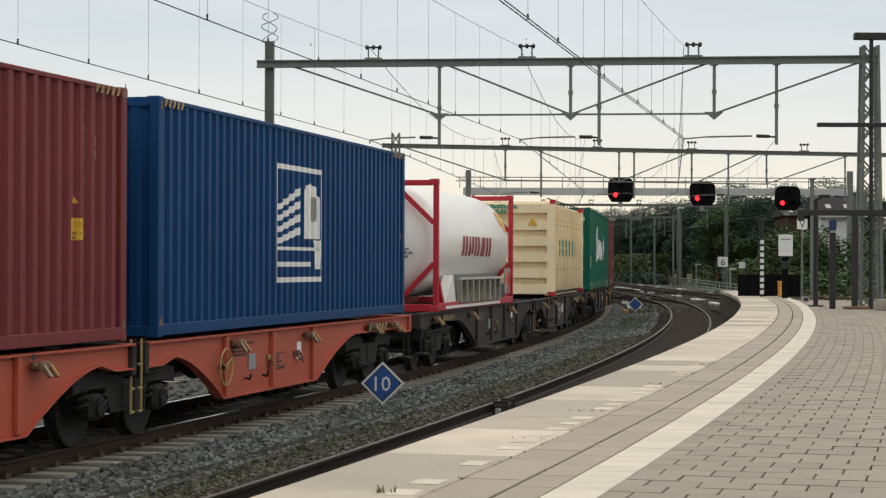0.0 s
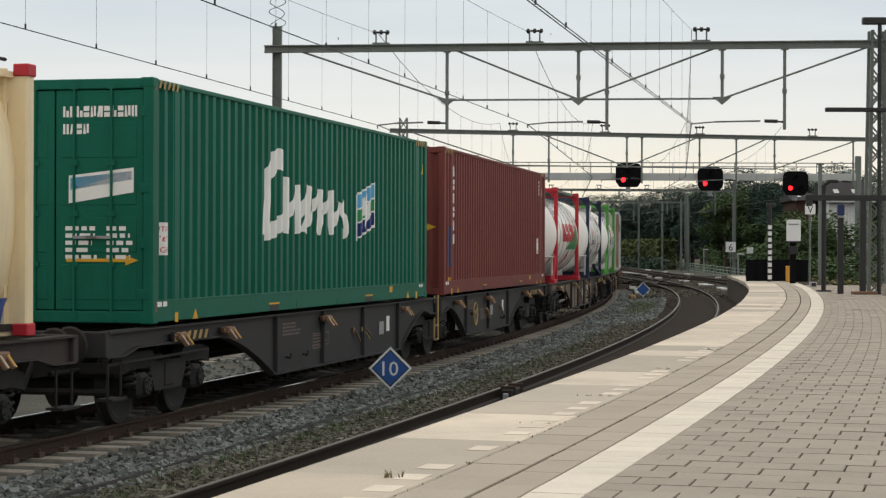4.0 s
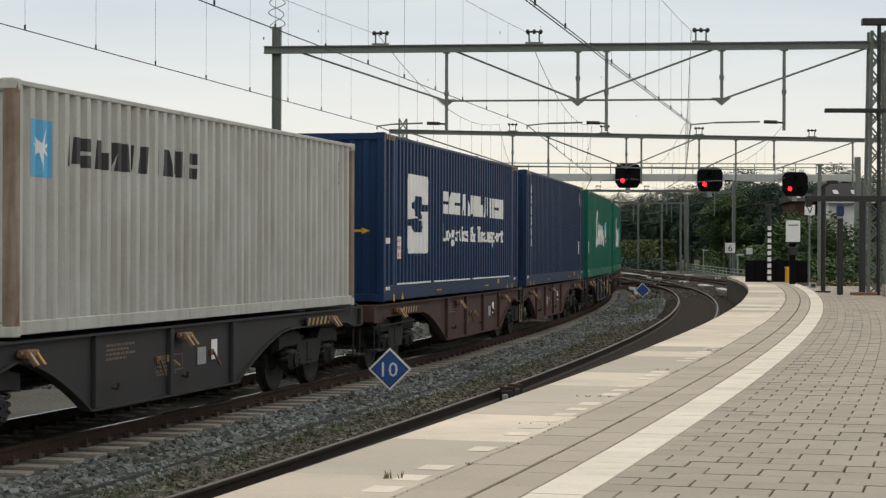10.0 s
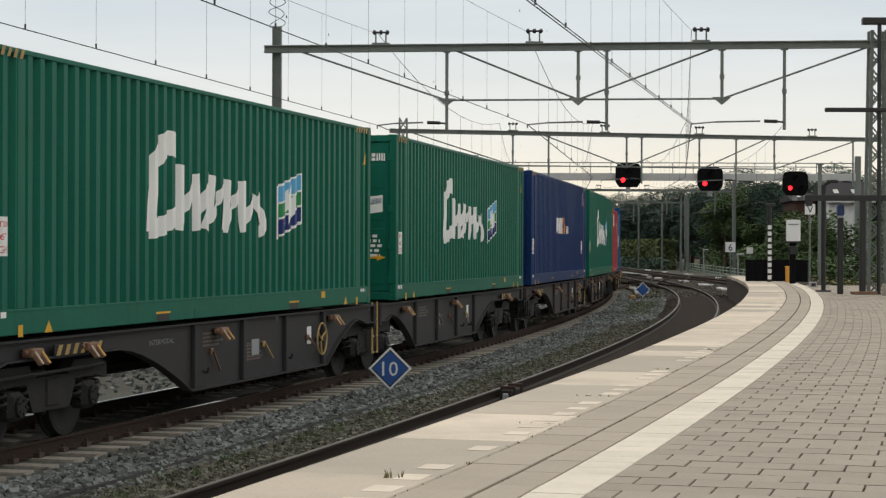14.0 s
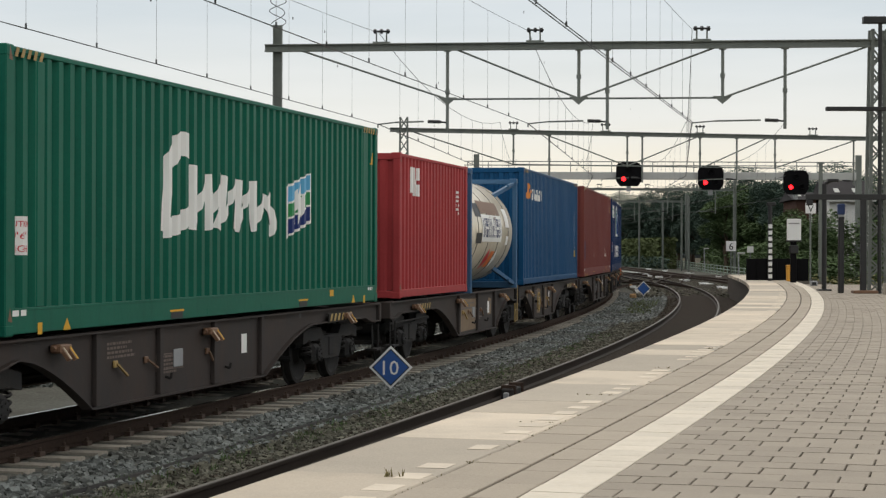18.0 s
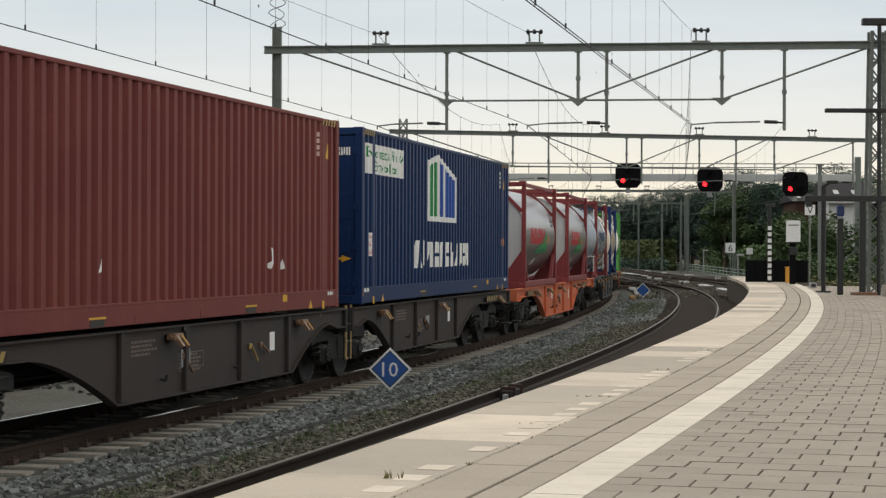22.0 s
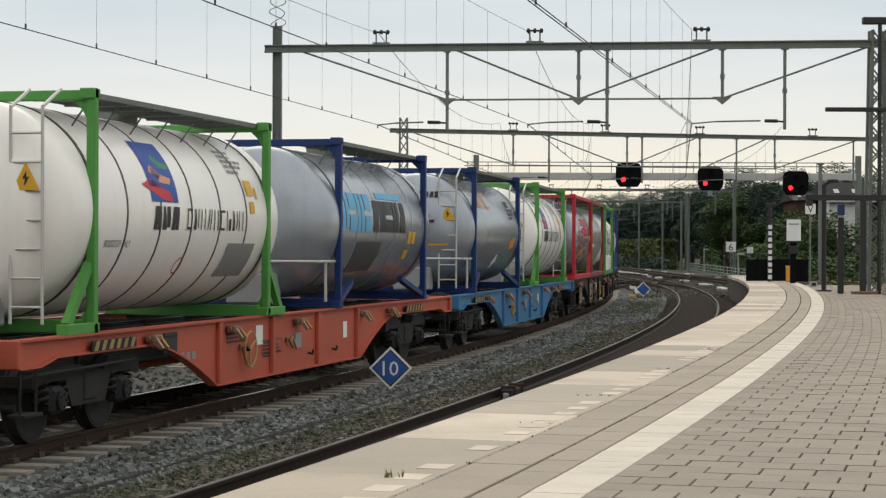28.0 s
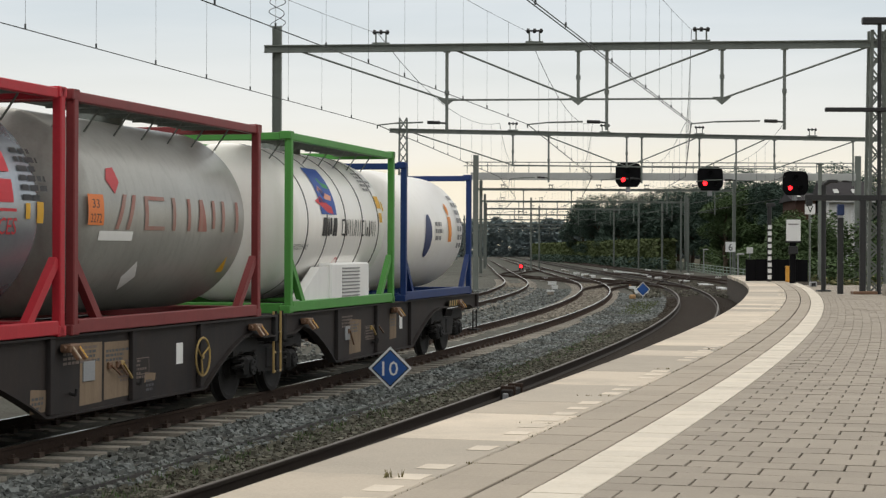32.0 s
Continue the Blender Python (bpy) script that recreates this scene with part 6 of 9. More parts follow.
    def dome_at(u, w):
        rr = min(math.hypot(u, w) / radius, 0.995)
        q = 1 - math.sqrt(max(0.0, 1 - rr * rr))
        return (u, -hb + dome * q - 0.012 - 0.02, zc + w)

    def end_mark(name, polys, ink, label=""):
        """Paint on the near dome."""
        s = Mesh()
        for poly in polys:
            lo, hi = min(p[1] for p in poly), max(p[1] for p in poly)
            n = max(1, int((hi - lo) / 0.08))
            for i in range(n):
                q = clip(poly, lo + (hi - lo) * i / n, lo + (hi - lo) * (i + 1) / n, 1)
                if len(q) >= 3:
                    s.add([dome_at(*p) for p in q], [tuple(range(len(q)))])
        ob = part(name, s, ink, t, label, raw=True)
        return tagged(ob, kind="stuff") if name in ("fine_print", "data_print", "data_block", "number_line", "number_column") else ob

    return t, mark, end_mark


# ---- the train, from its head to its tail; places are metres along the line at 16 s
def pair(label, material, s0, joint, s1, flaps0=(), flaps1=(), wheel=None, seed=0, inset=2.6, words_at=None, dusty=()):
    """A jointed pair of wagons on three bogies."""
    wagon(label, material, s0, joint, (s0 + inset, joint), (True, False), wheel if wheel and wheel[0] < joint else None, flaps0, words_at=words_at, dusty=[q for q in dusty if q[0] < joint], seed=seed)
    wagon(label, material, joint, s1, (joint, s1 - inset), (False, True), wheel if wheel and wheel[0] > joint else None, flaps1, dusty=[q for q in dusty if q[0] > joint], seed=seed + 1)


pair("faded orange container wagon of a jointed pair", "orange_worn", -211.82, -198.38, -184.87, (-203.93, -200.98), (-194.95, -191.6, -187.82, -186.44), (-195.51, "yellow"), 1)
pair("dark brown container wagon of a jointed pair", "wagon_dark", -184.57, -169.43, -154.85, (-182.9, -178.97, -173.66), (-167.75, -165.1, -159.19, -156.92), (-163.82, "lamp_box"), 2)
pair("black container wagon of a jointed pair", "wagon_black", -154.66, -138.19, -123.29, (-152.19, -150.42, -145.89, -140.96), (-136.32, -132.67, -127.34, -125.27), (-134.45, "yellow"), 3)
wagon("dusty brown container wagon with a worn hand wheel", "wagon_dark", -123.1, -103.36, (-120.33, -106.13), (True, True), (-107.98, "flap"), (-120.73, -115.89, -111.84, -105.61), dusty=((-121.9, -120.9, 0.97, 1.1), (-118.0, -117.2, 0.62, 1.06), (-117.15, -116.75, 0.33, 1.08), (-116.3, -115.35, 0.33, 1.07), (-114.95, -113.9, 0.34, 1.07), (-112.4, -111.9, 0.4, 1.06), (-111.2, -110.2, 0.34, 1.07), (-109.8, -109.0, 0.6, 1.05)), seed=4)
pair("black container wagon of a jointed pair", "wagon_black", -103.34, -89.78, -75.82, (-101.06, -95.52), (-88.5, -84.14, -77.9), None, 5)
pair("dark red-brown container wagon of a jointed pair", "wagon_brown", -75.62, -60.21, -45.08, (-73.64, -68.19, -62.84), (-58.48, -54.11, -47.56), None, 6)
pair("black container wagon of a jointed pair", "wagon_black", -44.93, -29.93, -14.67, (-43.19, -41.8, -37.63, -32.56), (-27.89, -23.42, -17.35), (-33.26, "wheel_worn"), 7, words_at=("INTERMODAL", -39.92, 0.93, 0.09, 0.8))
pair("dark brown container wagon of a jointed pair", "wagon_dark", -14.57, 0.61, 15.71, (-12.58, -7.7, -2.23), (2.65, 7.14, 13.31), (-1.83, "yellow"), 8)
pair("brown dusty container wagon of a jointed pair", "wagon_dark", 15.81, 29.42, 42.95, (18.1, 22.19, 27.18), (31.17, 35.66, 41.05), (33.0, "yellow"), 9, dusty=((22.6, 24.55, 0.36, 1.04), (25.7, 26.1, 0.62, 1.0), (31.25, 31.55, 0.7, 1.0), (33.3, 34.05, 0.4, 1.06), (34.9, 35.4, 0.46, 1.06), (36.3, 36.9, 0.5, 1.0)))
pair("dark brown container wagon of a jointed pair", "wagon_dark", 43.15, 58.69, 73.75, (45.25, 51.14, 56.14), (60.84, 65.64, 71.85), None, 10)
for lab, mat, a, hw, seed in (("bright orange container wagon of the goods train", "orange", 73.85, None, 11), ("slate grey container wagon of the goods train", "wagon_slate", 93.78, (100.2, "flap"), 12),
                              ("faded orange container wagon of the goods train", "orange_worn", 114.04, (121.6, "yellow"), 13), ("clean mid-blue container wagon of the goods train", "wagon_blue", 134.23, (141.75, "wheel_worn"), 14)):
    wagon(lab, mat, a + 0.25, a + 20.25, (a + 2.65, a + 17.0), (True, True), hw, (a + 4.1, a + 6.95, a + 9.9, a + 13.4, a + 15.2), hatch=a + 4.55 if "orange" in mat else None, seed=seed)
pair("black dusty container wagon at the tail of the train", "wagon_grimy", 154.24, 168.04, 182.52, (155.96, 161.09, 166.93), (169.25, 174.79, 180.12), (164.9, "stripe_worn"), 15, dusty=((157.2, 158.3, 0.36, 0.9), (160.25, 160.65, 0.36, 0.62), (161.46, 162.05, 0.36, 1.05), (162.1, 163.0, 0.38, 1.03), (163.25, 163.6, 0.5, 0.62), (171.9, 172.65, 0.38, 0.95), (174.6, 175.1, 0.5, 0.95)))

# maroon and blue boxes
c, mark, emark = container("maroon steel shipping container with white lettering", -211.05, FOOT40, 2.90, "maroon", "corr")
id_column(mark, 11.06, 2.3, 9, 0.10)
id_column(mark, 11.42, 2.2, 2, 0.10)
id_column(mark, 11.42, 1.45, 4, 0.08)
mark("caution_plate", rect(10.73, 1.14, 11.03, 1.38), "ink_yellow", "yellow caution plate")
mark("caution_text", shifted(words("CAUTION", 0.075, 0.26), 10.75, 1.29) + small_print(10.76, 1.20, 0.24, 2, 0.03), "ink_black")
triangle_sign(mark, 10.75, 1.54, 0.2)
c, mark, emark = container("deep blue steel shipping container with a white train emblem", -197.95, FOOT40, 2.90, "tsl_blue", "corr")
mark("emblem_frame", frame_of(4.64, 0.62, 6.94, 2.34, 0.075), "ink_white", "white emblem frame")
q = []
for i in range(4):
    q += [[(6.02, 1.12 + 0.16 * i), (7.22, 1.30 + 0.20 * i), (7.22, 1.42 + 0.20 * i), (6.02, 1.20 + 0.16 * i)]]
q += [[(7.28, 1.22), (8.1, 1.22), (8.1, 1.85), (7.95, 2.0), (7.6, 2.06), (7.28, 1.95)]] + rect(6.0, 1.04, 8.2, 1.09) + [[(7.85, 0.76), (8.12, 0.76), (8.2, 1.2), (7.8, 1.2)]]
q += rect(6.1, 0.80, 7.62, 0.87)
mark("train_emblem", shifted(q, -1.3, 0.05), "ink_white", "white emblem of a rounded train")
mark("emblem_window", shifted([[(7.4, 1.55), (7.5, 1.55), (7.5, 1.86), (7.4, 1.80)], [(7.62, 1.48), (7.98, 1.48), (7.98, 1.82), (7.62, 1.90)]], -1.3, 0.05), "ink_dark")
triangle_sign(mark, 11.85, 1.35, 0.22)
id_column(mark, 11.7, 2.0, 3, 0.12, "ink_yellow")

# long white tank in a red frame
t, mark, emark = tank("white insulated tank in a red frame with a steel valve cabinet", -182.80, "frame_red", "tank_white", "box", 9.15, 0.0, 2.62, 1.17, 0, False, False, zc=1.42, end_brace=True)
mark("brand_bars", shifted(wordmark(5, 0.42, 3.6, 4, 0.0, 0.22), 2.75, -0.3), "ink_maroon", "dark red brand lettering as bars")
mark("data_plate", rect(8.05, 0.42, 8.55, 0.82) + rect(8.3, 0.3, 8.6, 0.42), "ink_yellow", "small yellow plates")
emark("fine_print", small_print(-0.1, -0.05, 0.8, 5, 0.045, 9), "ink_grey")
emark("hatch_ring", ring_of(-0.1, 0.45, 0.34, 0.07), "ink_grey", "grey hatch ring")
s = Mesh().prism([(1.0, 0.62), (1.24, 0.62), (1.24, 0.60), (1.24, 0.12), (1.0, 0.12)], -2.4, 2.65, lambda u, w, k: (u, k, w))
part("valve_cabinet", s, "mirror_steel", t, "mirror-polished steel cabinet")
s = Mesh()
for k in range(8):
    s.rod((1.25, -2.3 + k * 0.7, 0.14), (1.25, -2.3 + k * 0.7, 0.60), 0.012, 5)
s.bar((1.24, -2.45, 0.64), (1.24, 2.7, 0.64), 0.06, 0.05)
part("cabinet_trim", s, "galv_ladder", t)
part("saddle", Mesh().prism([(-3.8, 0.06), (-2.75, 0.72), (-2.4, 0.06)], 0.95, 1.16, lambda u, w, k: (k, u, w)), "tank_white", t)
part("skirt", Mesh().box(1.12, 1.22, -3.8, 2.75, 0.04, 0.10), "tank_white", t)
part("placard", Mesh().box(1.16, 1.18, 3.6, 4.35, 0.25, 0.85), "lamp_box", t)
part("hazard_plate", Mesh().box(1.181, 1.187, 3.66, 3.95, 0.45, 0.8), "orange_sign", t, "orange hazard plate")
part("hazard_diamond", Mesh().add([(1.189, 4.16, 0.36), (1.189, 4.31, 0.58), (1.189, 4.16, 0.80), (1.189, 4.01, 0.58)], [(0, 1, 2, 3)]), "red_sign", t, raw=True)
part("equipment_box", Mesh().box(1.0, 1.2, 2.8, 3.5, 0.08, 0.5, 0.03), "black", t)

# cream bulk container with bulging ribbed sides
t = thing("bulk_container", "cream ribbed bulk container with red corner castings", "bulk container", "containers of the goods train")
hl, hb = FOOT30 / 2, 2.70
ribs = [-hl + FOOT30 * (i + 1) / 9 for i in range(8)]
bays = [-hl + 0.06] + ribs + [hl - 0.06]
prof = []
for a, b in zip(bays, bays[1:]):
    for k in range(9):
        u = k / 9
        prof.append((a + 0.05 + (b - a - 0.10) * u, 1.02 + 0.085 * math.sin(math.pi * u)))
prof.append((bays[-1], 1.02))
for side in (-1, 1):
    s = Mesh()
    lv = [(0.10, -0.30), (0.2, -0.20), (0.4, -0.09), (0.65, -0.02), (0.95, 0.025), (1.35, 0.045), (1.75, 0.025), (2.05, -0.02), (2.3, -0.09), (2.5, -0.20), (2.6, -0.30)]
    k = len(lv)
    s.add([(side * (x + o), y, z) for y, x in prof for z, o in lv], [(i * k + j, (i + 1) * k + j, (i + 1) * k + j + 1, i * k + j + 1) for i in range(len(prof) - 1) for j in range(k - 1)])
    part("side_wall", s, "cream", t, smooth=40)
    for y in ribs:
        s = Mesh()
        s.prism([(x + 0.0, z) for z, x in ((0.06, 1.0), (0.30, 1.215), (2.42, 1.215), (2.63, 1.02))] + [(0.7, 2.63), (0.7, 0.06)], y - 0.05, y + 0.05, lambda u, w, q: (side * u, q, w))
        rb = part("rib", s, "cream", t)
        if side > 0:
            for z in (0.75, 2.02, 2.16):
                piece("bolt", "bolt", lambda: Mesh().rod((0, -0.012, 0), (0, 0.0, 0), 0.016, 6), "flap", rb, pose(1.16, y - 0.05, z))
part("lower_rail", Mesh().box(0.9, 1.02, -hl + 0.1, hl - 0.1, 0.0, 0.12, 0.01), "cream", t)
part("roof", Mesh().box(-1.05, 1.05, -hl + 0.1, hl - 0.1, 2.56, 2.62), "cream", t)
part("floor", Mesh().box(-1.05, 1.05, -hl + 0.1, hl - 0.1, 0.05, 0.12), "bogie", t)
for sign in (-1, 1):
    y = sign * (hl - 0.06)
    part("end_panel", Mesh().box(-1.0, 1.0, y - sign * 0.16 - 0.03, y - sign * 0.16 + 0.03, 0.05, 2.65), "cream", t)
    for z in (0.18, 0.63, 1.08, 1.53, 1.98, 2.46):
        part("end_rib", Mesh().prism([(-0.12, z - 0.14), (0.10, z - 0.125), (0.10, z + 0.125), (-0.12, z + 0.17)], -1.0, 1.0, lambda u, w, q: (q, y + sign * (u - 0.03), w)), "cream", t)
    for x in (-1, 1):
        part("corner_post", Mesh().box(*sorted((x * 0.97, x * 1.2)), y - 0.1 if sign > 0 else y - 0.06, y + 0.06 if sign > 0 else y + 0.1, 0.1, 2.6, 0.02), "cream", t)
        for z in (0.0, 2.575):
            part("corner_casting", Mesh().box(*sorted((x * 1.05, x * 1.22)), *sorted((sign * (hl - 0.18), sign * (hl + 0.002))), z, z + 0.125, 0.012), "frame_red", t)
s = Mesh()
for y in ribs:
    s.rod((0.98, y, 2.60), (0.98, y, 2.74), 0.015, 5)
s.rod((0.98, -hl + 0.2, 2.74), (0.98, hl - 0.2, 2.74), 0.02, 6)
part("grab_rail", s, "bogie", t)
bulge = lambda u, w: (depth_at(prof, u) + 0.052 - 0.09 * ((w - 1.35) / 0.95) ** 2 if min(abs(u - y) for y in ribs) > 0.05 else 1.219, u, w)
cuts = sorted([y for y, _ in prof] + [y + k for y in ribs for k in (-0.0505, -0.0495, 0.0495, 0.0505)])
decal("brand_bars", shifted(wordmark(3, 0.48, 1.55, 12, 0.08, 0.25), -3.45, 1.13) + shifted(wordmark(3, 0.48, 1.4, 13, 0.08, 0.27), -1.83, 1.13) + shifted(wordmark(5, 0.48, 2.5, 14, 0.08, 0.27), -0.2, 1.13) + shifted(wordmark(3, 0.30, 0.95, 15, 0.08, 0.27), 2.52, 1.13), cuts, 0, bulge, "ink_teal", t, "green brand lettering as bars")
decal("blue_plate", shifted(rect(0, 0, 0.62, 0.28), 3.75, 0.1), cuts, 0, bulge, "ink_blue", t)
decal("number_line", shifted(wordmark(10, 0.11, 0.95, 13), -0.8, 2.46) + shifted(wordmark(4, 0.11, 0.36, 14), -0.5, 2.32), [], 0, lambda u, w: (u, -hl - 0.045, w), "ink_teal", t)
decal("warning_triangle", [[(0.45, 1.98), (0.72, 1.98), (0.585, 2.2)]], [], 0, lambda u, w: (u, -hl - 0.045, w), "ink_yellow", t)
t.scale = (1.03, 1.0, 1.02)
MOVERS.append((t, -165.36 + hl, hl * 0.7, BASE))


def caution(mark, c, u, w, length=FOOT45):
    """A white plate with red caution lettering."""
    mark("caution_plate", rect(u, w, u + 0.31, w + 0.39), "ink_white", "white caution plate with red lettering")
    hl = length / 2
    wide = half_width(length) - 0.012
    prof = folds(-hl + 0.12, hl - 0.12, 0.278, wide, wide - FOLD)
    q = shifted(words("CAUTION", 0.085, 0.27), u + 0.02, w + 0.285) + shifted(words("9'6\"", 0.10, 0.16), u + 0.08, w + 0.16) + shifted(words("HIGH", 0.10, 0.2), u + 0.055, w + 0.03)
    decal("caution_text", shifted(q, -hl, 0), [y for y, _ in prof], 0, lambda a, b: (depth_at(prof, a) + 0.008, a, b), "ink_red", c)


def green_box(s0, seed, end="doors"):
    c, mark, emark = container("bottle-green high shipping container with white script emblem and blue flag", s0, FOOT45, 2.90, "green", end)
    hl = FOOT45 / 2
    prof = folds(-hl + 0.12, hl - 0.12, 0.278, 1.238, 1.238 - FOLD)
    strokes = [([(5.06, 2.13), (4.74, 2.16), (4.42, 1.92), (4.27, 1.5), (4.22, 1.08)], 0.30), ([(4.24, 1.12), (4.7, 1.18), (5.2, 1.36)], 0.24)]
    for x, h, lean in ((5.2, 1.92, -0.08), (5.66, 1.82, 0.10), (6.25, 1.84, -0.16), (6.82, 1.8, -0.10), (7.46, 1.8, 0.06), (8.0, 1.62, 0.32)):
        strokes.append(([(x, h), (x + lean * 0.4, h * 0.5 + 0.58), (x + lean, 1.12)], 0.26))
        if x < 7.9:
            strokes.append(([(x + lean, 1.16), (x + lean * 0.5 + 0.24, 1.42), (x + 0.46, h - 0.14)], 0.14))
    for i, (pts, wide) in enumerate(strokes):
        decal("script_block", shifted(brush(smooth_line(pts), [wide]), -hl, 0), [y for y, _ in prof], 0, lambda u, w, i=i: (depth_at(prof, u) + 0.004 + 0.0012 * i, u, w), "ink_white", c, "white slanting brush stroke")
    tilt = lambda lo, hi, a, b: [[(a, 1.02 + lo), (b, 1.26 + lo), (b, 1.26 + hi), (a, 1.02 + hi)]]
    mark("flag_emblem", tilt(0.0, 0.75, 8.85, 10.01), "ink_white", "white-edged flag emblem with three stripes")
    for name, lo, hi, ink in (("flag_navy", 0.04, 0.25, "ink_blue_dark"), ("flag_green", 0.28, 0.47, "ink_green"), ("flag_blue", 0.50, 0.72, "ink_sky")):
        decal(name, shifted(tilt(lo, hi, 8.90, 9.96), -hl, 0), [y for y, _ in prof], 0, lambda u, w: (depth_at(prof, u) + 0.008, u, w), ink, c)
    for k, (a, b, lo, hi) in enumerate(((9.2, 9.38, 0.2, 0.5), (9.38, 9.55, 0.22, 0.66), (9.55, 9.7, 0.2, 0.48))):
        decal("flag_bird", shifted(tilt(lo, hi, a, b), -hl, 0), [y for y, _ in prof], 0, lambda u, w: (depth_at(prof, u) + 0.012, u, w), "ink_white", c)
    caution(mark, c, 0.22, 0.81)
    id_column(mark, 12.9, 2.5, 9, 0.05, "ink_grey")
    triangle_sign(mark, 13.3, 2.28, 0.2)
    if end != "doors":
        return mark
    emark("number_line", shifted(wordmark(11, 0.13, 0.95, 5), 0.10, 2.44) + shifted(wordmark(4, 0.12, 0.34, 6), 0.10, 2.24), "ink_white")
    emark("data_block", small_print(0.14, 1.10, 0.4, 5, 0.05, 2) + small_print(0.66, 1.10, 0.35, 5, 0.05, 3), "ink_white")
    emark("flag_emblem", [[(0.18, 1.42), (1.0, 1.55), (1.0, 1.84), (0.18, 1.75)]], "ink_white")
    emark("flag_blue", [[(0.2, 1.58), (0.98, 1.70), (0.98, 1.80), (0.2, 1.72)]], "ink_sky")
    emark("arrow", [[(0.15, 0.73), (0.9, 0.73), (0.9, 0.77), (0.15, 0.77)], [(0.9, 0.69), (1.06, 0.75), (0.9, 0.81)]], "ink_yellow", "yellow arrow")
    return mark


def plain_box(label, s0, material, letters=None, end="corr", ink="ink_white", length=FOOT45, height=2.90, near=0.0, far=True):
    c, mark, emark = container(label, s0, length, height, material, end)
    if letters:
        q = []
        for i in range(letters):
            q += shifted(wordmark(1, 0.20, 0.30, 40 + i, 0, 0.3), 0.88, 2.35 - 0.27 * i)
        mark("brand_column", q, ink, "white brand lettering down the side as bars")
    triangle_sign(mark, length - 0.72, 2.28, 0.24)
    if near:
        caution(mark, c, near, 0.79, length)
    if far:
        caution(mark, c, length - 1.5, 0.79, length)
    id_column(mark, length - 1.36, 2.6, 11, 0.07, ink)
    id_column(mark, length - 1.0, 2.6, 4, 0.07, ink)
    mark("web_bars", shifted(wordmark(11, 0.085, 1.3, 8), length - 3.6, 0.05), ink)
    return c, mark, emark


green_box(-153.24, 1)
c, mark, emark = plain_box("red-brown high shipping container with white column lettering", -138.01, "brown", 6)
emark("arrow", [[(0.5, 1.30), (0.9, 1.30), (0.9, 1.36), (0.5, 1.36)], [(0.9, 1.26), (1.07, 1.33), (0.9, 1.40)]], "ink_yellow", "yellow arrow")
mark("dark_plate", rect(0.42, 0.55, 0.78, 1.35), "ink_navy", "dark data plate")
mark("yellow_patch", rect(0.42, 0.20, 0.72, 0.34), "ink_yellow")


def foodstuff_marks(mark, du=0.0):
    put = lambda name, q, ink, label="": mark(name, shifted(q, du, 0), ink, label)
    put("emblem_panel", rect(1.95, 0.14, 2.78, 0.95), "ink_blue", "blue emblem panel")
    put("emblem_wave", [[(1.72, 0.34), (2.0, 0.26), (2.3, 0.17), (2.62, 0.14), (2.55, 0.26), (2.3, 0.32), (2.05, 0.42)]], "ink_red", "red wave of the emblem")
    put("emblem_wave", [[(2.05, 0.52), (2.3, 0.38), (2.6, 0.36), (2.68, 0.44), (2.4, 0.48), (2.15, 0.60)]], "ink_peach", "peach wave of the emblem")
    put("emblem_wave", [[(2.3, 0.70), (2.45, 0.58), (2.72, 0.56), (2.74, 0.63), (2.5, 0.66), (2.36, 0.76)]], "ink_green", "green wave of the emblem")
    put("brand_bars", shifted(wordmark(3, 0.28, 0.86, 21, 0, 0.3), 1.97, -0.19), "ink_black", "black brand lettering as bars")
    put("brand_bars_thin", shifted(wordmark(9, 0.26, 2.1, 22, 0, 0.05), 3.05, -0.18), "ink_black")
    put("food_text", shifted(words("FOODSTUFF ONLY", 0.12, 0.72), 0.67, -0.41), "ink_black")
    put("ring_mark", ring_of(3.15, -0.66, 0.12, 0.02), "ink_red")
    put("data_print", small_print(4.9, 0.95, 0.75, 5, 0.05, 3), "ink_grey")
    put("yellow_plates", rect(5.36, 0.30, 5.62, 0.52) + rect(5.40, 0.06, 5.58, 0.22) + rect(5.68, 0.26, 5.76, 0.42), "ink_yellow")


def food_end(emark):
    """Lettering on the near dome of a foodstuff tank."""
    emark("number_line", shifted(wordmark(10, 0.13, 0.72, 7), -0.4, 0.66) + shifted(wordmark(4, 0.12, 0.3, 8), -0.2, 0.46) + shifted(wordmark(7, 0.12, 0.75, 9, 0, 0.14), -0.5, 0.02), "ink_dark")
    emark("data_print", small_print(-0.45, -0.1, 0.7, 1, 0.06, 4), "ink_dark")
    emark("grey_panel", rect(-0.36, -0.68, 0.18, -0.2), "ink_grey", "grey picture panel")
    emark("dark_patch", [[(-0.2, -0.5), (-0.1, -0.3), (0.08, -0.32), (0.12, -0.5), (-0.02, -0.6)]], "ink_dark")
    emark("food_text", shifted(words("FOODSTUFF ONLY", 0.13, 0.7), -0.55, -0.95), "ink_black")


def end_data(emark, ink="ink_grey", seed=1):
    emark("number_line", shifted(wordmark(9, 0.11, 0.85, seed), -0.25, 0.72) + shifted(wordmark(4, 0.11, 0.36, seed + 1), -0.1, 0.54), ink)
    emark("data_print", small_print(-0.15, 0.2, 0.7, 3, 0.05, seed), ink)


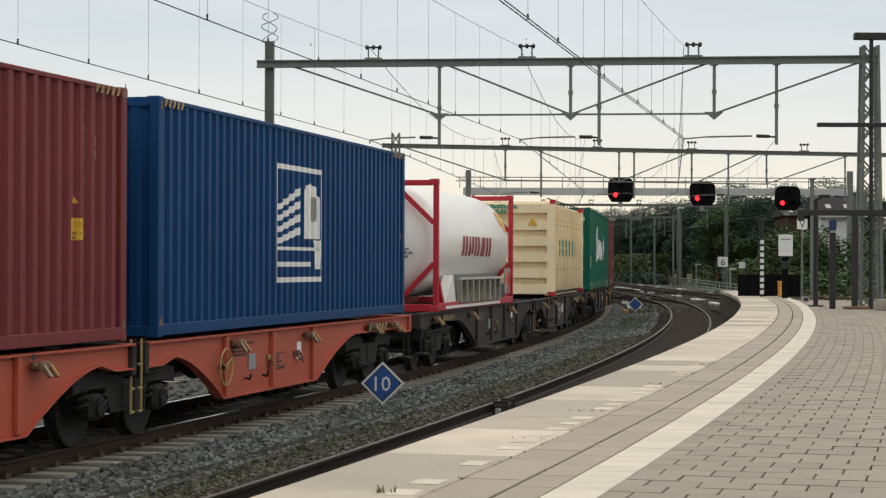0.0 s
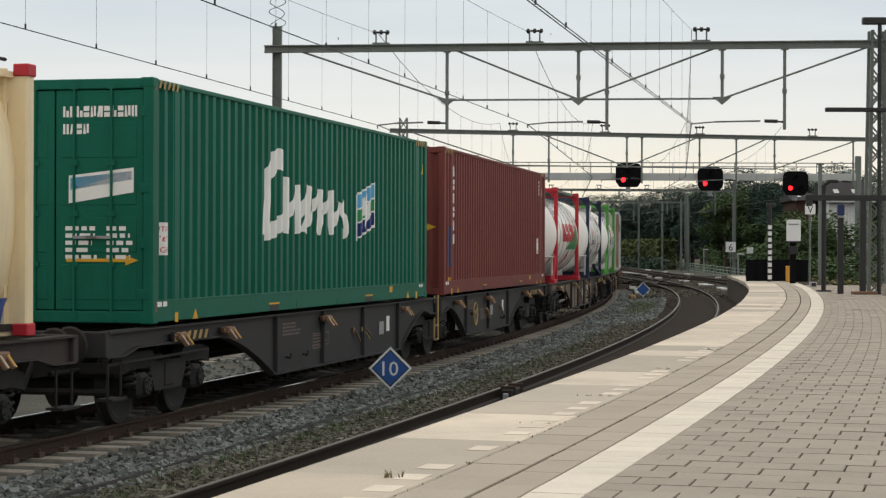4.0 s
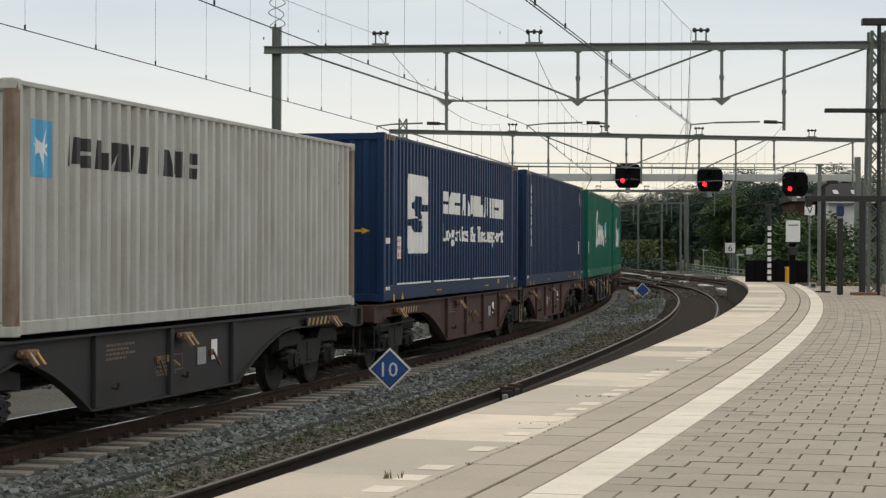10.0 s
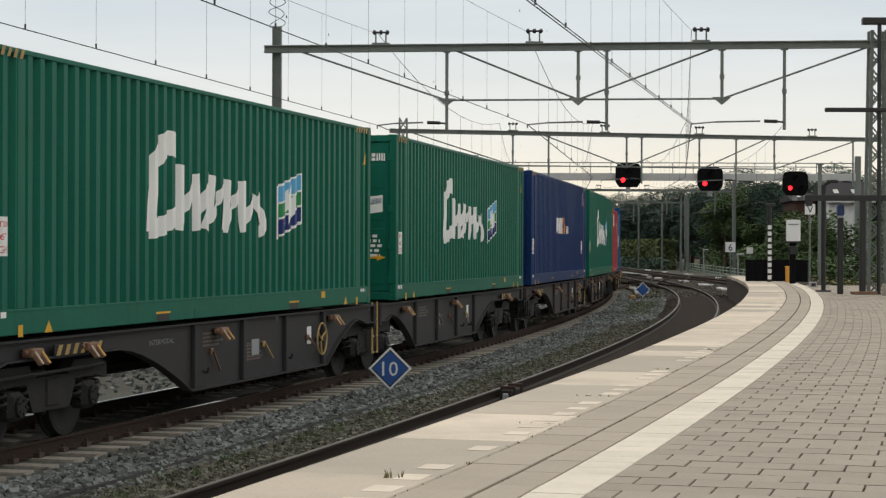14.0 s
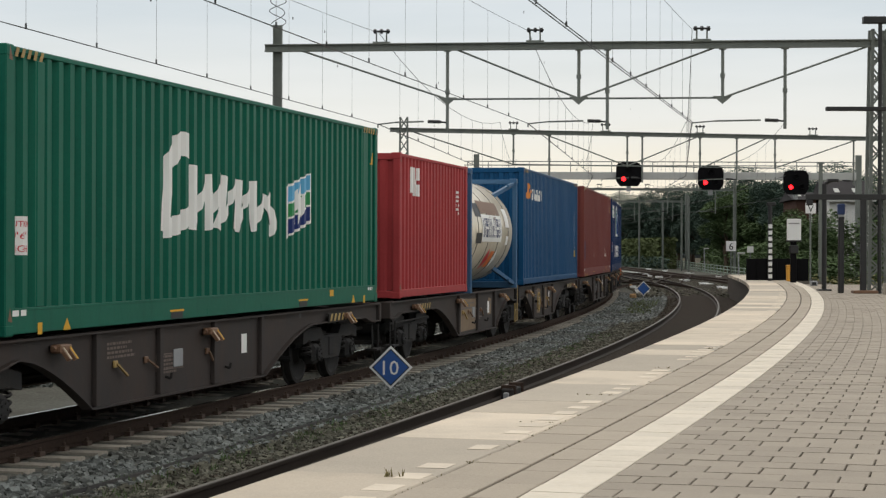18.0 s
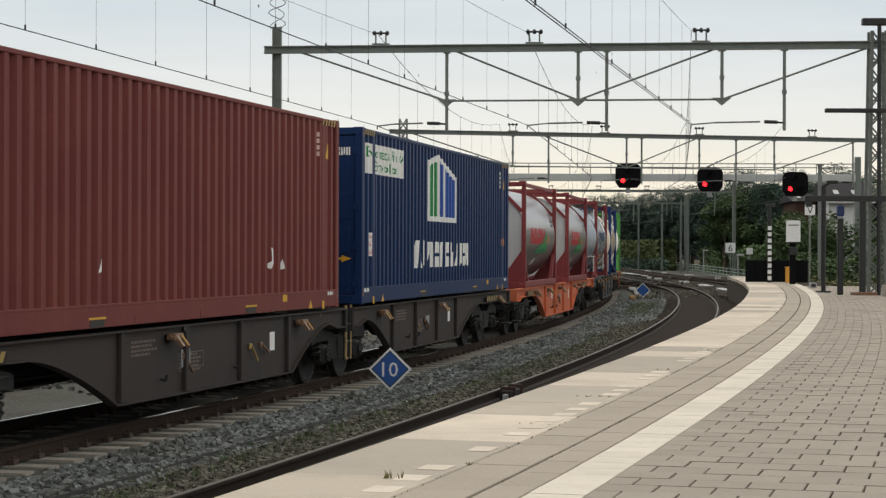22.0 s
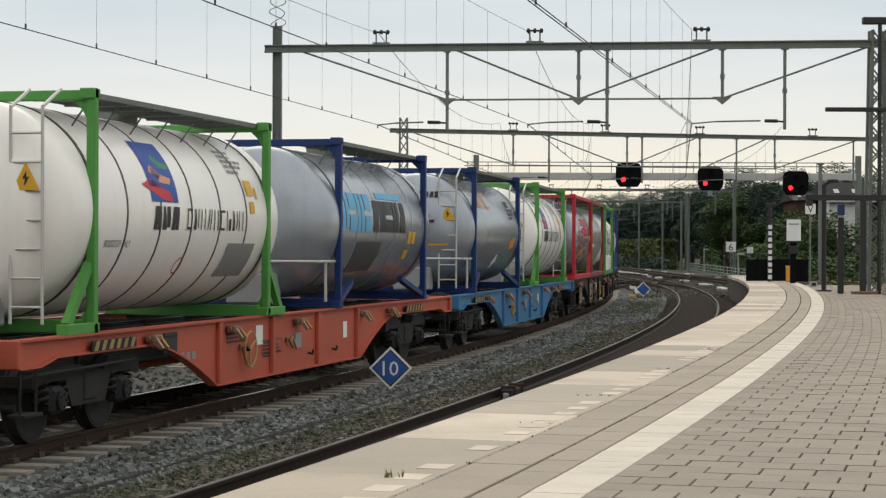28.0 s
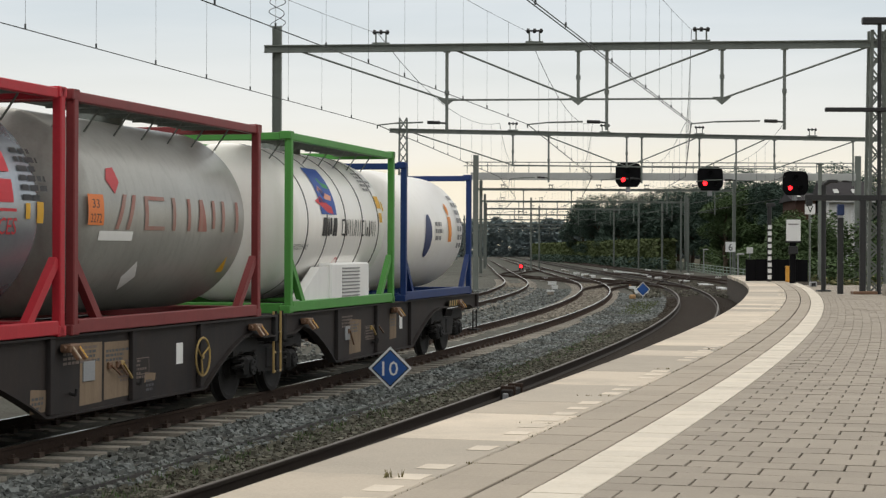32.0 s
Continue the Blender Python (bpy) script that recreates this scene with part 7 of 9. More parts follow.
# white tank with red and green lettering, white tank in navy frame, white foodstuff tank, grey box
t, mark, emark = tank("white tank container in a red frame with a green wedge", -121.12, "frame_red", "tank_white", straps=5, ladder=False)
mark("green_wedge", [[(2.78, -0.40), (5.75, -0.40), (5.38, 0.34)]], "ink_green", "green wedge")
mark("brand_bars", shifted(wordmark(8, 0.52, 3.75, 31, 0.0, 0.24), 1.46, -0.17), "ink_red", "red brand lettering as bars")
mark("food_text", shifted(words("NUR FÜR LEBENSMITTEL", 0.14, 1.9), 3.5, -0.37), "ink_black")
mark("data_print", small_print(0.15, 0.95, 0.9, 5, 0.05, 3), "ink_grey")
mark("yellow_plates", rect(0.15, -0.42, 0.32, -0.2) + rect(0.4, -0.42, 0.6, -0.22), "ink_yellow")
mark("no_entry", ring_of(2.75, -0.7, 0.14, 0.03), "ink_black")
mark("red_slash", [[(3.05, -1.02), (3.35, -1.06), (3.95, -0.52), (3.68, -0.46)]], "ink_red")
end_data(emark, "ink_grey", 3)
t, mark, emark = tank("dirty white tank container in a navy frame with dark straps", -111.34, "frame_navy", "tank_white", straps=6, ladder=False)
mark("brand_bars", shifted(wordmark(6, 0.17, 0.9, 33, 0, 0.25), 1.47, -0.24), "ink_navy")
mark("faded_mark", disc(1.75, 0.22, 0.13, 12, 0.2) + disc(2.0, 0.12, 0.12, 12, 0.18), "ink_pink", "faded red mark")
mark("patches", [[(0.15, -0.66), (1.1, -0.5), (1.15, -0.2), (0.6, -0.12), (0.2, -0.25)], [(1.3, -0.75), (2.4, -0.7), (2.3, -0.4), (1.5, -0.36)], [(2.7, -0.36), (3.05, -0.36), (3.05, -0.06), (2.7, -0.06)], [(3.8, -0.75), (4.9, -0.6), (4.9, -0.2), (4.4, -0.12), (3.9, -0.4)]], "ink_smudge", "worn grey patches")
mark("brown_plates", rect(5.1, 0.45, 5.5, 0.7) + rect(5.1, -0.62, 5.5, -0.45), "flap")
mark("data_print", small_print(3.6, 0.95, 0.9, 4, 0.05, 3), "ink_grey")
t, mark, emark = tank("white foodstuff tank container in a green frame", -100.65, "frame_green", "tank_white", straps=5)
foodstuff_marks(mark)
food_end(emark)
c, mark, emark = container("light grey steel shipping container with rust at the corners", -88.88, FOOT40, 2.60, "grey", "corr", post="rusty_post")
mark("star_panel", rect(0.40, 1.63, 0.94, 2.22), "ink_sky", "pale blue emblem panel")
hl = FOOT40 / 2
pr = folds(-hl + 0.12, hl - 0.12, 0.278, 1.207, 1.207 - FOLD)
st = [[(0.67 + 0.24 * math.cos(a), 1.93 + 0.24 * math.sin(a)), (0.67 + 0.05 * math.cos(a + 0.45), 1.93 + 0.05 * math.sin(a + 0.45)), (0.67, 1.93), (0.67 + 0.05 * math.cos(a - 0.45), 1.93 + 0.05 * math.sin(a - 0.45))] for a in [i * 2 * math.pi / 7 + 0.3 for i in range(7)]]
decal("star", shifted(st, -hl, 0), [y for y, _ in pr], 0, lambda u, w: (depth_at(pr, u) + 0.008, u, w), "ink_white", c, "white star")
mark("brand_bars", shifted(wordmark(6, 0.32, 2.3, 51, 0.05, 0.22), 1.25, 1.77) + shifted(wordmark(4, 0.32, 1.35, 52, 0.05, 0.2), 3.8, 1.77), "ink_black", "black brand lettering as bars")
emark("number_column", [q for i in range(11) for q in rect(0.62, 2.2 - i * 0.165, 0.70, 2.2 - i * 0.165 + 0.11)], "ink_black")
id_column(mark, 11.3, 2.2, 4, 0.07, "ink_black")

c, mark, emark = container("navy high shipping container with white square emblem and lettering", -74.99, FOOT45, 2.90, "navy", "corr")
mark("emblem_block", [[(1.97, 0.83), (3.52, 0.83), (3.64, 0.93), (3.64, 2.17), (3.52, 2.27), (1.97, 2.27), (1.85, 2.17), (1.85, 0.93)]], "ink_white", "white rounded emblem block")
hl = FOOT45 / 2
p45 = folds(-hl + 0.12, hl - 0.12, 0.278, 1.238, 1.238 - FOLD)
over45 = lambda c, name, polys, ink: decal(name, shifted(polys, -hl, 0), [y for y, _ in p45], 0, lambda u, w: (depth_at(p45, u) + 0.008, u, w), ink, c)
over45(c, "emblem_cut", shifted([[(1.9, 1.74), (2.1, 1.88), (2.6, 1.88), (2.75, 1.74), (3.23, 1.74), (3.23, 1.62), (2.5, 1.60), (2.1, 1.56), (1.9, 1.66)], [(1.42, 1.44), (2.2, 1.48), (2.7, 1.42), (2.78, 1.32), (2.7, 1.22), (1.95, 1.22), (1.9, 1.32), (1.42, 1.34)], [(2.1, 1.58), (2.5, 1.60), (2.7, 1.46), (2.3, 1.46)]], 0.42, 0), "navy")
mark("brand_bars", shifted(wordmark(11, 0.44, 6.9, 55, 0, 0.26), 4.93, 1.61), "ink_white", "white brand lettering as bars")
mark("trade_text", shifted(words("Logistics & Transport", 0.46, 6.82, 0.012), 4.95, 1.08), "ink_white")
mark("white_line", rect(1.2, 0.25, 3.9, 0.31) + rect(4.3, 0.25, 7.9, 0.31) + rect(8.2, 0.25, 12.6, 0.31), "ink_white")
mark("red_marks", [[(1.1, 0.06), (1.3, 0.06), (1.26, 0.24), (1.14, 0.24)], [(2.0, 0.06), (2.24, 0.06), (2.12, 0.24)], [(11.6, 0.10), (11.8, 0.10), (11.7, 0.24)]], "ink_red")
caution(mark, c, 1.12, 0.74)
mark("white_tag", rect(-0.0 + 0.13, 1.0, 0.5, 1.1), "ink_white")
id_column(mark, 12.3, 2.6, 12, 0.07)
emark("caution_plate", rect(0.05, 0.62, 0.62, 1.02), "ink_white", "white caution plate")
hl2 = FOOT45 / 2
ac = folds(-1.25 + 0.12, 1.25 - 0.12, 0.25, hl2 - 0.02, hl2 - 0.06)
decal("caution_text", shifted(words("CAUTION", 0.12, 0.5), 0.085, 0.90) + shifted(words("9'6\"", 0.12, 0.24), 0.2, 0.77) + shifted(words("HIGH", 0.12, 0.3), 0.16, 0.65), [x for x, _ in ac], 0, lambda u, w: (u, -depth_at(ac, u) - 0.009, w), "ink_red", c)
emark("arrow", [[(0.05, 1.20), (0.85, 1.20), (0.85, 1.24), (0.05, 1.24)], [(0.85, 1.16), (1.0, 1.22), (0.85, 1.28)]], "ink_yellow", "yellow arrow")
c, mark, emark = plain_box("navy high shipping container with white column lettering", -59.89, "navy_dull", 6)
green_box(-44.36, 2)
green_box(-28.94, 3)
c, mark, emark = plain_box("ultramarine high shipping container with white and orange lettering", -13.84, "unit_blue", None, "doors", near=0.24)
mark("brand_bars", shifted(wordmark(4, 0.44, 1.55, 61, 0.06, 0.25), 5.45, 1.36), "ink_white", "white brand lettering as bars")
mark("brand_number", shifted(wordmark(2, 0.46, 0.75, 62, 0, 0.3), 7.0, 1.36), "ink_orange", "orange brand figures as bars")
mark("brand_tail", shifted(wordmark(3, 0.22, 0.72, 63), 7.85, 1.37), "ink_white")
emark("data_block", small_print(0.14, 1.9, 0.5, 4, 0.06, 2) + small_print(0.14, 1.2, 0.7, 6, 0.05, 3), "ink_white")
green_box(1.25, 4, "corr")

# red box, cream tank, blue box
c, mark, emark = container("faded red short shipping container with white lettering", 16.68, FOOT20, 2.59, "red", "corr")
mark("brand_bars", shifted(wordmark(3, 0.52, 1.0, 71, 0, 0.28), 0.75, 1.85), "ink_white", "white brand lettering as bars")
emark("number_column", [q for i in range(11) for q in rect(0.42, 2.2 - i * 0.17, 0.52, 2.2 - i * 0.17 + 0.11)], "ink_white")
mark("data_print", small_print(5.0, 2.0, 0.3, 6, 0.05, 3), "ink_white")
t, mark, emark = tank("cream tank container in a light blue open frame", 23.18, "frame_light_blue", "tank_cream", "beam", FOOT20 - 0.1, 0.0, 2.62, 1.18, 4, False, False)
mark("brand_bars", shifted(wordmark(7, 0.42, 2.35, 73, 0, 0.12), 1.6, -0.14), "ink_navy", "dark brand lettering as bars")
mark("black_plates", rect(0.8, 0.3, 1.5, 0.62) + rect(0.8, -0.28, 1.45, -0.05), "ink_black")
mark("white_panel", rect(1.5, -0.24, 4.0, 0.36), "ink_white", "white lettering panel")
mark("picture_band", [[(1.55, 0.37), (2.3, 0.40), (2.6, 0.30), (3.0, 0.38), (3.2, 0.16), (3.45, 0.40), (3.98, 0.34), (3.98, 0.68), (1.55, 0.70)]], "flap", "torn faded picture band")
mark("red_diamond", [[(2.55, -0.66), (2.78, -0.36), (3.0, -0.66), (2.78, -0.96)]], "ink_red", "red hazard diamond")
mark("hazard_plate", rect(3.05, -0.88, 3.5, -0.46), "orange_sign", "orange hazard plate")
mark("white_diamond", [[(3.55, -0.66), (3.75, -0.42), (3.95, -0.66), (3.75, -0.90)]], "ink_white")
mark("data_plates", rect(4.5, 0.1, 5.0, 0.55) + rect(4.6, -0.3, 4.9, -0.1), "ink_white")
c, mark, emark = container("mid-blue steel shipping container with white lettering and orange emblem", 30.10, FOOT40, 2.896, "sky_blue", "corr")
mark("emblem", [[(0.5, 2.16), (1.0, 2.14), (1.3, 2.5), (0.95, 2.54)], [(1.1, 2.16), (1.25, 2.16), (1.6, 2.36), (1.3, 2.40)]], "ink_orange", "orange wing emblem")
mark("brand_bars", shifted(wordmark(7, 0.28, 1.95, 75, 0.1, 0.16), 1.6, 2.13), "ink_white", "white brand lettering as bars")
id_column(mark, 11.3, 1.9, 10, 0.09)
mark("yellow_plate", rect(11.3, 0.65, 11.55, 0.85), "ink_yellow")
c, mark, emark = plain_box("red-brown high shipping container with torn stickers", 44.13, "brown", None, ink="ink_pink", far=False)
mark("torn_sticker", [[(4.62, 0.62), (4.80, 0.66), (4.76, 0.86)]], "ink_white", "torn white sticker")
mark("torn_sticker", [[(10.42, 0.66), (10.5, 0.62), (10.58, 0.7), (10.56, 0.9), (10.5, 0.92), (10.52, 0.74)], [(11.0, 0.6), (11.08, 0.62), (11.05, 0.76)]], "ink_white", "torn white sticker")
mark("rail_text", [q for i in range(14) for q in rect(9.65 + 0.15 * i, 0.02, 9.75 + 0.15 * i, 0.1)], "ink_yellow", "pale lettering along the bottom rail as bars")
emark("arrow", [[(0.05, 1.22), (0.85, 1.22), (0.85, 1.26), (0.05, 1.26)], [(0.85, 1.18), (1.0, 1.24), (0.85, 1.30)]], "ink_yellow", "yellow arrow")
mark("dark_plate", rect(0.42, 0.55, 0.70, 1.15), "ink_navy", "dark data plate")
emark("caution_plate", rect(0.2, 0.62, 0.7, 1.0), "ink_white", "white caution plate")
c, mark, emark = plain_box("dark blue high shipping container with white lettering and a house emblem", 59.16, "bg_navy", None, "doors", near=0.47, far=False)
mark("data_plate", rect(12.78, 1.0, 13.12, 1.16) + rect(10.9, 0.02, 11.2, 0.16), "ink_orange", "orange data plate")
mark("wood_label", rect(0.32, 2.16, 2.99, 2.66), "ink_white", "white label with green lettering")
over45(c, "wood_text", shifted(words("Environmental-Friendly", 0.26, 2.6), 0.36, 2.43) + shifted(words("Bamboo Floor", 0.25, 1.6), 0.9, 2.21), "ink_green")
mark("emblem_house", [[(5.03, 1.44), (7.70, 1.44), (7.70, 2.36), (5.98, 2.74), (5.03, 2.58)]], "ink_white", "white house emblem with green and blue stripes")
over45(c, "emblem_green", [[(5.18, 1.54), (5.46, 1.54), (5.46, 2.54), (5.18, 2.48)], [(5.54, 1.54), (5.86, 1.54), (5.86, 2.60), (5.54, 2.55)]], "ink_green")
over45(c, "emblem_blue", [[(6.06, 1.54), (6.55, 1.54), (6.55, 2.50), (6.06, 2.62)], [(6.58, 1.54), (7.05, 1.54), (7.05, 2.38), (6.58, 2.49)], [(7.08, 1.54), (7.58, 1.54), (7.58, 2.27), (7.08, 2.37)]], "ink_blue")
mark("brand_bars", shifted(wordmark(2, 0.51, 0.92, 81, 0, 0.34), 3.91, 0.56) + shifted(wordmark(7, 0.48, 2.45, 82, 0, 0.14), 5.0, 0.57) + shifted(wordmark(4, 0.46, 1.34, 83, 0, 0.27), 7.64, 0.58), "ink_white", "white brand lettering as bars")
emark("number_line", shifted(wordmark(11, 0.13, 0.95, 5), 0.10, 2.44) + shifted(wordmark(4, 0.12, 0.34, 6), 0.10, 2.24) + shifted(wordmark(6, 0.26, 1.0, 7), -0.3, 1.55), "ink_white")
emark("data_block", small_print(0.14, 1.2, 0.4, 5, 0.05, 2), "ink_white")
emark("arrow", [[(0.15, 0.73), (0.9, 0.73), (0.9, 0.77), (0.15, 0.77)], [(0.9, 0.69), (1.06, 0.75), (0.9, 0.81)]], "ink_yellow", "yellow arrow")
# the tail: tanks
for s0 in (75.90, 85.22):
    t, mark, emark = tank("bare steel tank container in a dark red frame", s0, "frame_dark_red", "tank_steel", "box", FOOT20, -0.02, 2.66, 1.2, 0, False, False, dome=0.12)
    mark("green_wedge", [[(2.2, -0.48), (4.55, -0.48), (4.05, 0.08)]], "ink_green", "green wedge")
    emark("number_line", shifted(wordmark(6, 0.13, 0.75, 3), -0.35, 0.62) + shifted(wordmark(2, 0.13, 0.25, 4), -0.1, 0.42), "ink_black")
    emark("orange_sticker", rect(-0.2, -1.02, 0.4, -0.78), "ink_orange", "orange sticker")
    mark("brand_bars", shifted(wordmark(8, 0.40, 2.85, 31, 0.0, 0.24), 1.0, -0.24), "ink_red", "red brand lettering as bars")
    mark("food_text", shifted(words("NUR FÜR LEBENSMITTEL", 0.12, 1.5), 2.75, -0.45), "ink_black")
    mark("fruit", disc(4.45, -0.1, 0.1) + disc(4.28, -0.16, 0.08), "ink_orange")
    mark("no_entry", disc(2.85, -0.76, 0.14), "ink_white")
    mark("data_print", small_print(5.2, 0.35, 0.5, 2, 0.07, 3), "ink_black")
    for x in (-1, 1):
        part("top_link", Mesh().box(x * 1.1 - 0.05, x * 1.1 + 0.05, -2.9, 2.9, 2.55, 2.63), "frame_dark_red", t)
t, mark, emark = tank("pale grey tank container in a dark red frame", 95.94, "frame_dark_red", "tank_grey", straps=0, ladder=False)
mark("emblem", [[(1.1, -0.12), (1.45, -0.12), (1.25, 0.12), (1.55, 0.42), (1.1, 0.42), (1.3, 0.18)]], "ink_navy")
mark("brand_bars", shifted(wordmark(10, 0.28, 2.6, 91, 0, 0.18), 1.75, -0.02), "ink_navy", "dark brand lettering as bars")
mark("plates", rect(4.6, 0.3, 5.2, 0.72), "ink_white")
mark("marks_red", rect(3.6, -0.8, 4.2, -0.55), "ink_orange")
emark("diamond", [[(0.25, -0.42), (0.5, -0.17), (0.75, -0.42), (0.5, -0.67)]], "ink_white", "white hazard diamond")
emark("number_line", shifted(wordmark(7, 0.12, 0.8, 3), -0.1, 0.66), "ink_navy")
t, mark, emark = tank("cream tank container in a blue frame with dark straps", 105.10, "frame_blue", "tank_cream", straps=6)
mark("mark_red", disc(1.0, 0.25, 0.16), "ink_red")
mark("plates", rect(0.75, -0.35, 1.4, -0.22) + rect(1.6, -0.7, 2.2, -0.3), "ink_black")
mark("data_print", small_print(4.2, 0.7, 0.9, 4, 0.05, 3) + small_print(2.6, 0.3, 0.8, 4, 0.05, 8), "ink_grey")
t, mark, emark = tank("white foodstuff tank container in a green frame", 116.46, "frame_green", "tank_white", straps=5)
foodstuff_marks(mark, -0.31)
mark("worn_panel", rect(4.35, -0.85, 5.4, -0.35), "ink_grey", "worn grey panel")
food_end(emark)
t, mark, emark = tank("grey tank container in a blue frame with sky-blue lettering", 125.89, "frame_blue", "tank_grey", straps=4, ladder=False, strap_mat="tank_grey")
mark("brand_bars_blue", shifted(wordmark(4, 0.64, 1.9, 95, 0.1, 0.24), 0.06, -0.13), "ink_sky", "sky-blue brand lettering as bars")
mark("brand_bars", shifted(wordmark(5, 0.54, 2.35, 96, 0, 0.26), 2.0, -0.13), "ink_black", "black brand lettering as bars")
mark("blue_bar", rect(2.5, 0.45, 4.2, 0.56), "ink_sky")
mark("dark_panel", rect(1.15, -0.86, 2.7, -0.30), "ink_dark", "dark worn panel")
mark("yellow_plates", rect(4.55, -0.32, 4.8, -0.1) + rect(4.86, -0.32, 5.1, -0.1) + rect(4.5, -0.62, 4.8, -0.44), "ink_yellow")
t, mark, emark = tank("grey tank container in a blue frame with a ladder", 136.72, "frame_blue", "tank_grey", straps=0)
mark("brand_bars", shifted(wordmark(3, 0.42, 1.7, 97, 0.1, 0.08), 0.75, 0.5), "ink_orange", "thin orange brand lettering as bars")
mark("data_print", small_print(4.6, 0.7, 0.8, 5, 0.06, 3), "ink_black")
mark("diamond", [[(3.2, -0.74), (3.4, -0.54), (3.6, -0.74), (3.4, -0.94)]], "ink_white")
mark("hazard_plate", rect(4.6, -0.42, 4.9, -0.2) + rect(4.95, -0.38, 5.2, -0.16), "ink_orange", "orange hazard plates")
emark("number_line", shifted(wordmark(8, 0.12, 0.85, 3), -0.3, 0.68) + shifted(wordmark(4, 0.12, 0.4, 4), -0.15, 0.5), "ink_black")
emark("data_print", small_print(-0.4, 0.25, 0.9, 4, 0.06, 5), "ink_black")
emark("arrow", [[(0.1, -0.33), (0.75, -0.33), (0.75, -0.30), (0.1, -0.30)], [(-0.05, -0.315), (0.12, -0.36), (0.12, -0.27)]], "ink_yellow")
t, mark, emark = tank("white foodstuff tank container in a green frame", 145.92, "frame_green", "tank_white", straps=5)
foodstuff_marks(mark, -0.68)
food_end(emark)
t, mark, emark = tank("grey tank container in a bright red full frame with red rings", 154.87, "frame_red", "tank_grey", "box", FOOT20 - 0.12, -0.08, 2.64, 1.18, 0, True, True)
mark("emblem_rings", ring_of(2.0, 0.42, 0.27, 0.06) + ring_of(1.78, -0.06, 0.29, 0.06) + ring_of(2.28, -0.06, 0.29, 0.06), "ink_red", "three red rings")
mark("brand_bars", shifted(wordmark(3, 0.56, 2.1, 101, 0, 0.12), 2.85, 0.06) + rect(2.85, -0.03, 4.95, 0.0), "ink_red", "red brand lettering as bars")
mark("trade_text", shifted(words("LOGISTIC SERVICES", 0.24, 2.1), 2.87, -0.26), "ink_red")
mark("data_print", small_print(5.1, 0.6, 0.6, 6, 0.06, 3), "ink_black")
mark("yellow_plates", rect(5.15, -0.1, 5.25, 0.06) + rect(5.4, -0.14, 5.55, 0.08), "ink_yellow")
mark("hazard_diamond", [[(4.2, -0.72), (4.38, -0.5), (4.56, -0.72), (4.38, -0.94)]], "ink_white", "white hazard diamond")
mark("orange_plates", rect(2.4, -0.72, 2.95, -0.4) + rect(3.05, -0.6, 3.6, -0.35), "ink_orange", "orange hazard plates")
emark("rings", ring_of(-0.1, -0.05, 0.16, 0.04) + ring_of(0.04, -0.25, 0.16, 0.04) + ring_of(-0.24, -0.25, 0.16, 0.04), "ink_red")
emark("number_line", shifted(wordmark(7, 0.13, 0.8, 3), -0.6, 0.62) + shifted(wordmark(4, 0.13, 0.4, 4), -0.4, 0.43), "ink_black")
emark("hazard_plate", rect(-0.3, -1.0, 0.1, -0.8), "orange_sign", "orange hazard plate")
t, mark, emark = tank("weathered grey tank container in a dark red full frame", 161.12, "frame_dark_red", "tank_dirty", "box", FOOT20 - 0.12, -0.08, 2.64, 1.18, 0, False, True)
mark("brand_bars", shifted(wordmark(5, 0.40, 4.3, 103, 0, 0.08), 1.0, -0.18), "ink_faded", "faded red brand lettering as bars")
mark("hazard_plate", rect(0.38, -0.14, 0.80, 0.20), "orange_sign", "orange hazard plate")
mark("hazard_number", shifted(words("33", 0.14, 0.2), 0.48, 0.05) + shifted(words("3272", 0.14, 0.3), 0.44, -0.11), "ink_black")
mark("red_tag", [[(0.96, 0.38), (1.08, 0.52), (1.28, 0.54), (1.32, 0.36), (1.14, 0.22)]], "red_sign")
mark("white_strip", rect(0.71, -0.31, 1.66, -0.2), "ink_white")
mark("hazard_diamond", [[(1.84, -0.78), (2.05, -0.56), (2.26, -0.78), (2.05, -1.0)]], "ink_white")
mark("warning_triangle", [[(4.9, -0.75), (5.15, -0.75), (5.03, -0.5)]], "ink_yellow")
t, mark, emark = tank("white tank container in a green frame with a cooling unit", 168.50, "frame_green", "tank_white", "box", FOOT20 - 0.12, -0.08, 2.64, 1.18, 5, False, True)
foodstuff_marks(mark, -0.32)
cu = part("cooling_unit", Mesh().box(0.6, 1.2, -0.85, 1.39, 0.14, 0.72, 0.03), "ink_white", t, "white cooling unit with a grille")
s = Mesh()
for k in range(9):
    s.box(1.2, 1.215, -0.25, 0.75, 0.18 + k * 0.055, 0.202 + k * 0.055)
part("grille", s, "ink_grey", cu)
part("cable_skirt", Mesh().prism([(-2.49, 0.14), (-0.85, 0.14), (-0.85, 0.66), (-1.3, 0.66)], 1.0, 1.15, lambda u, w, k: (k, u, w)), "ink_white", t)
t, mark, emark = tank("white tank container in a blue frame at the train's end", 175.37, "frame_blue", "tank_white", "box", FOOT20 - 0.1, -0.1, 2.5, 1.14, 0, False, False)
mark("emblem", disc(2.2, -0.1, 0.3, 16, 0.42), "ink_navy", "dark oval emblem")
mark("data_print", small_print(2.8, 0.1, 0.8, 3, 0.08, 3) + small_print(4.9, 0.7, 0.6, 7, 0.1, 8), "ink_grey")
mark("orange_mark", rect(4.0, -0.2, 4.3, 0.3) + disc(4.15, 0.45, 0.13), "ink_orange")


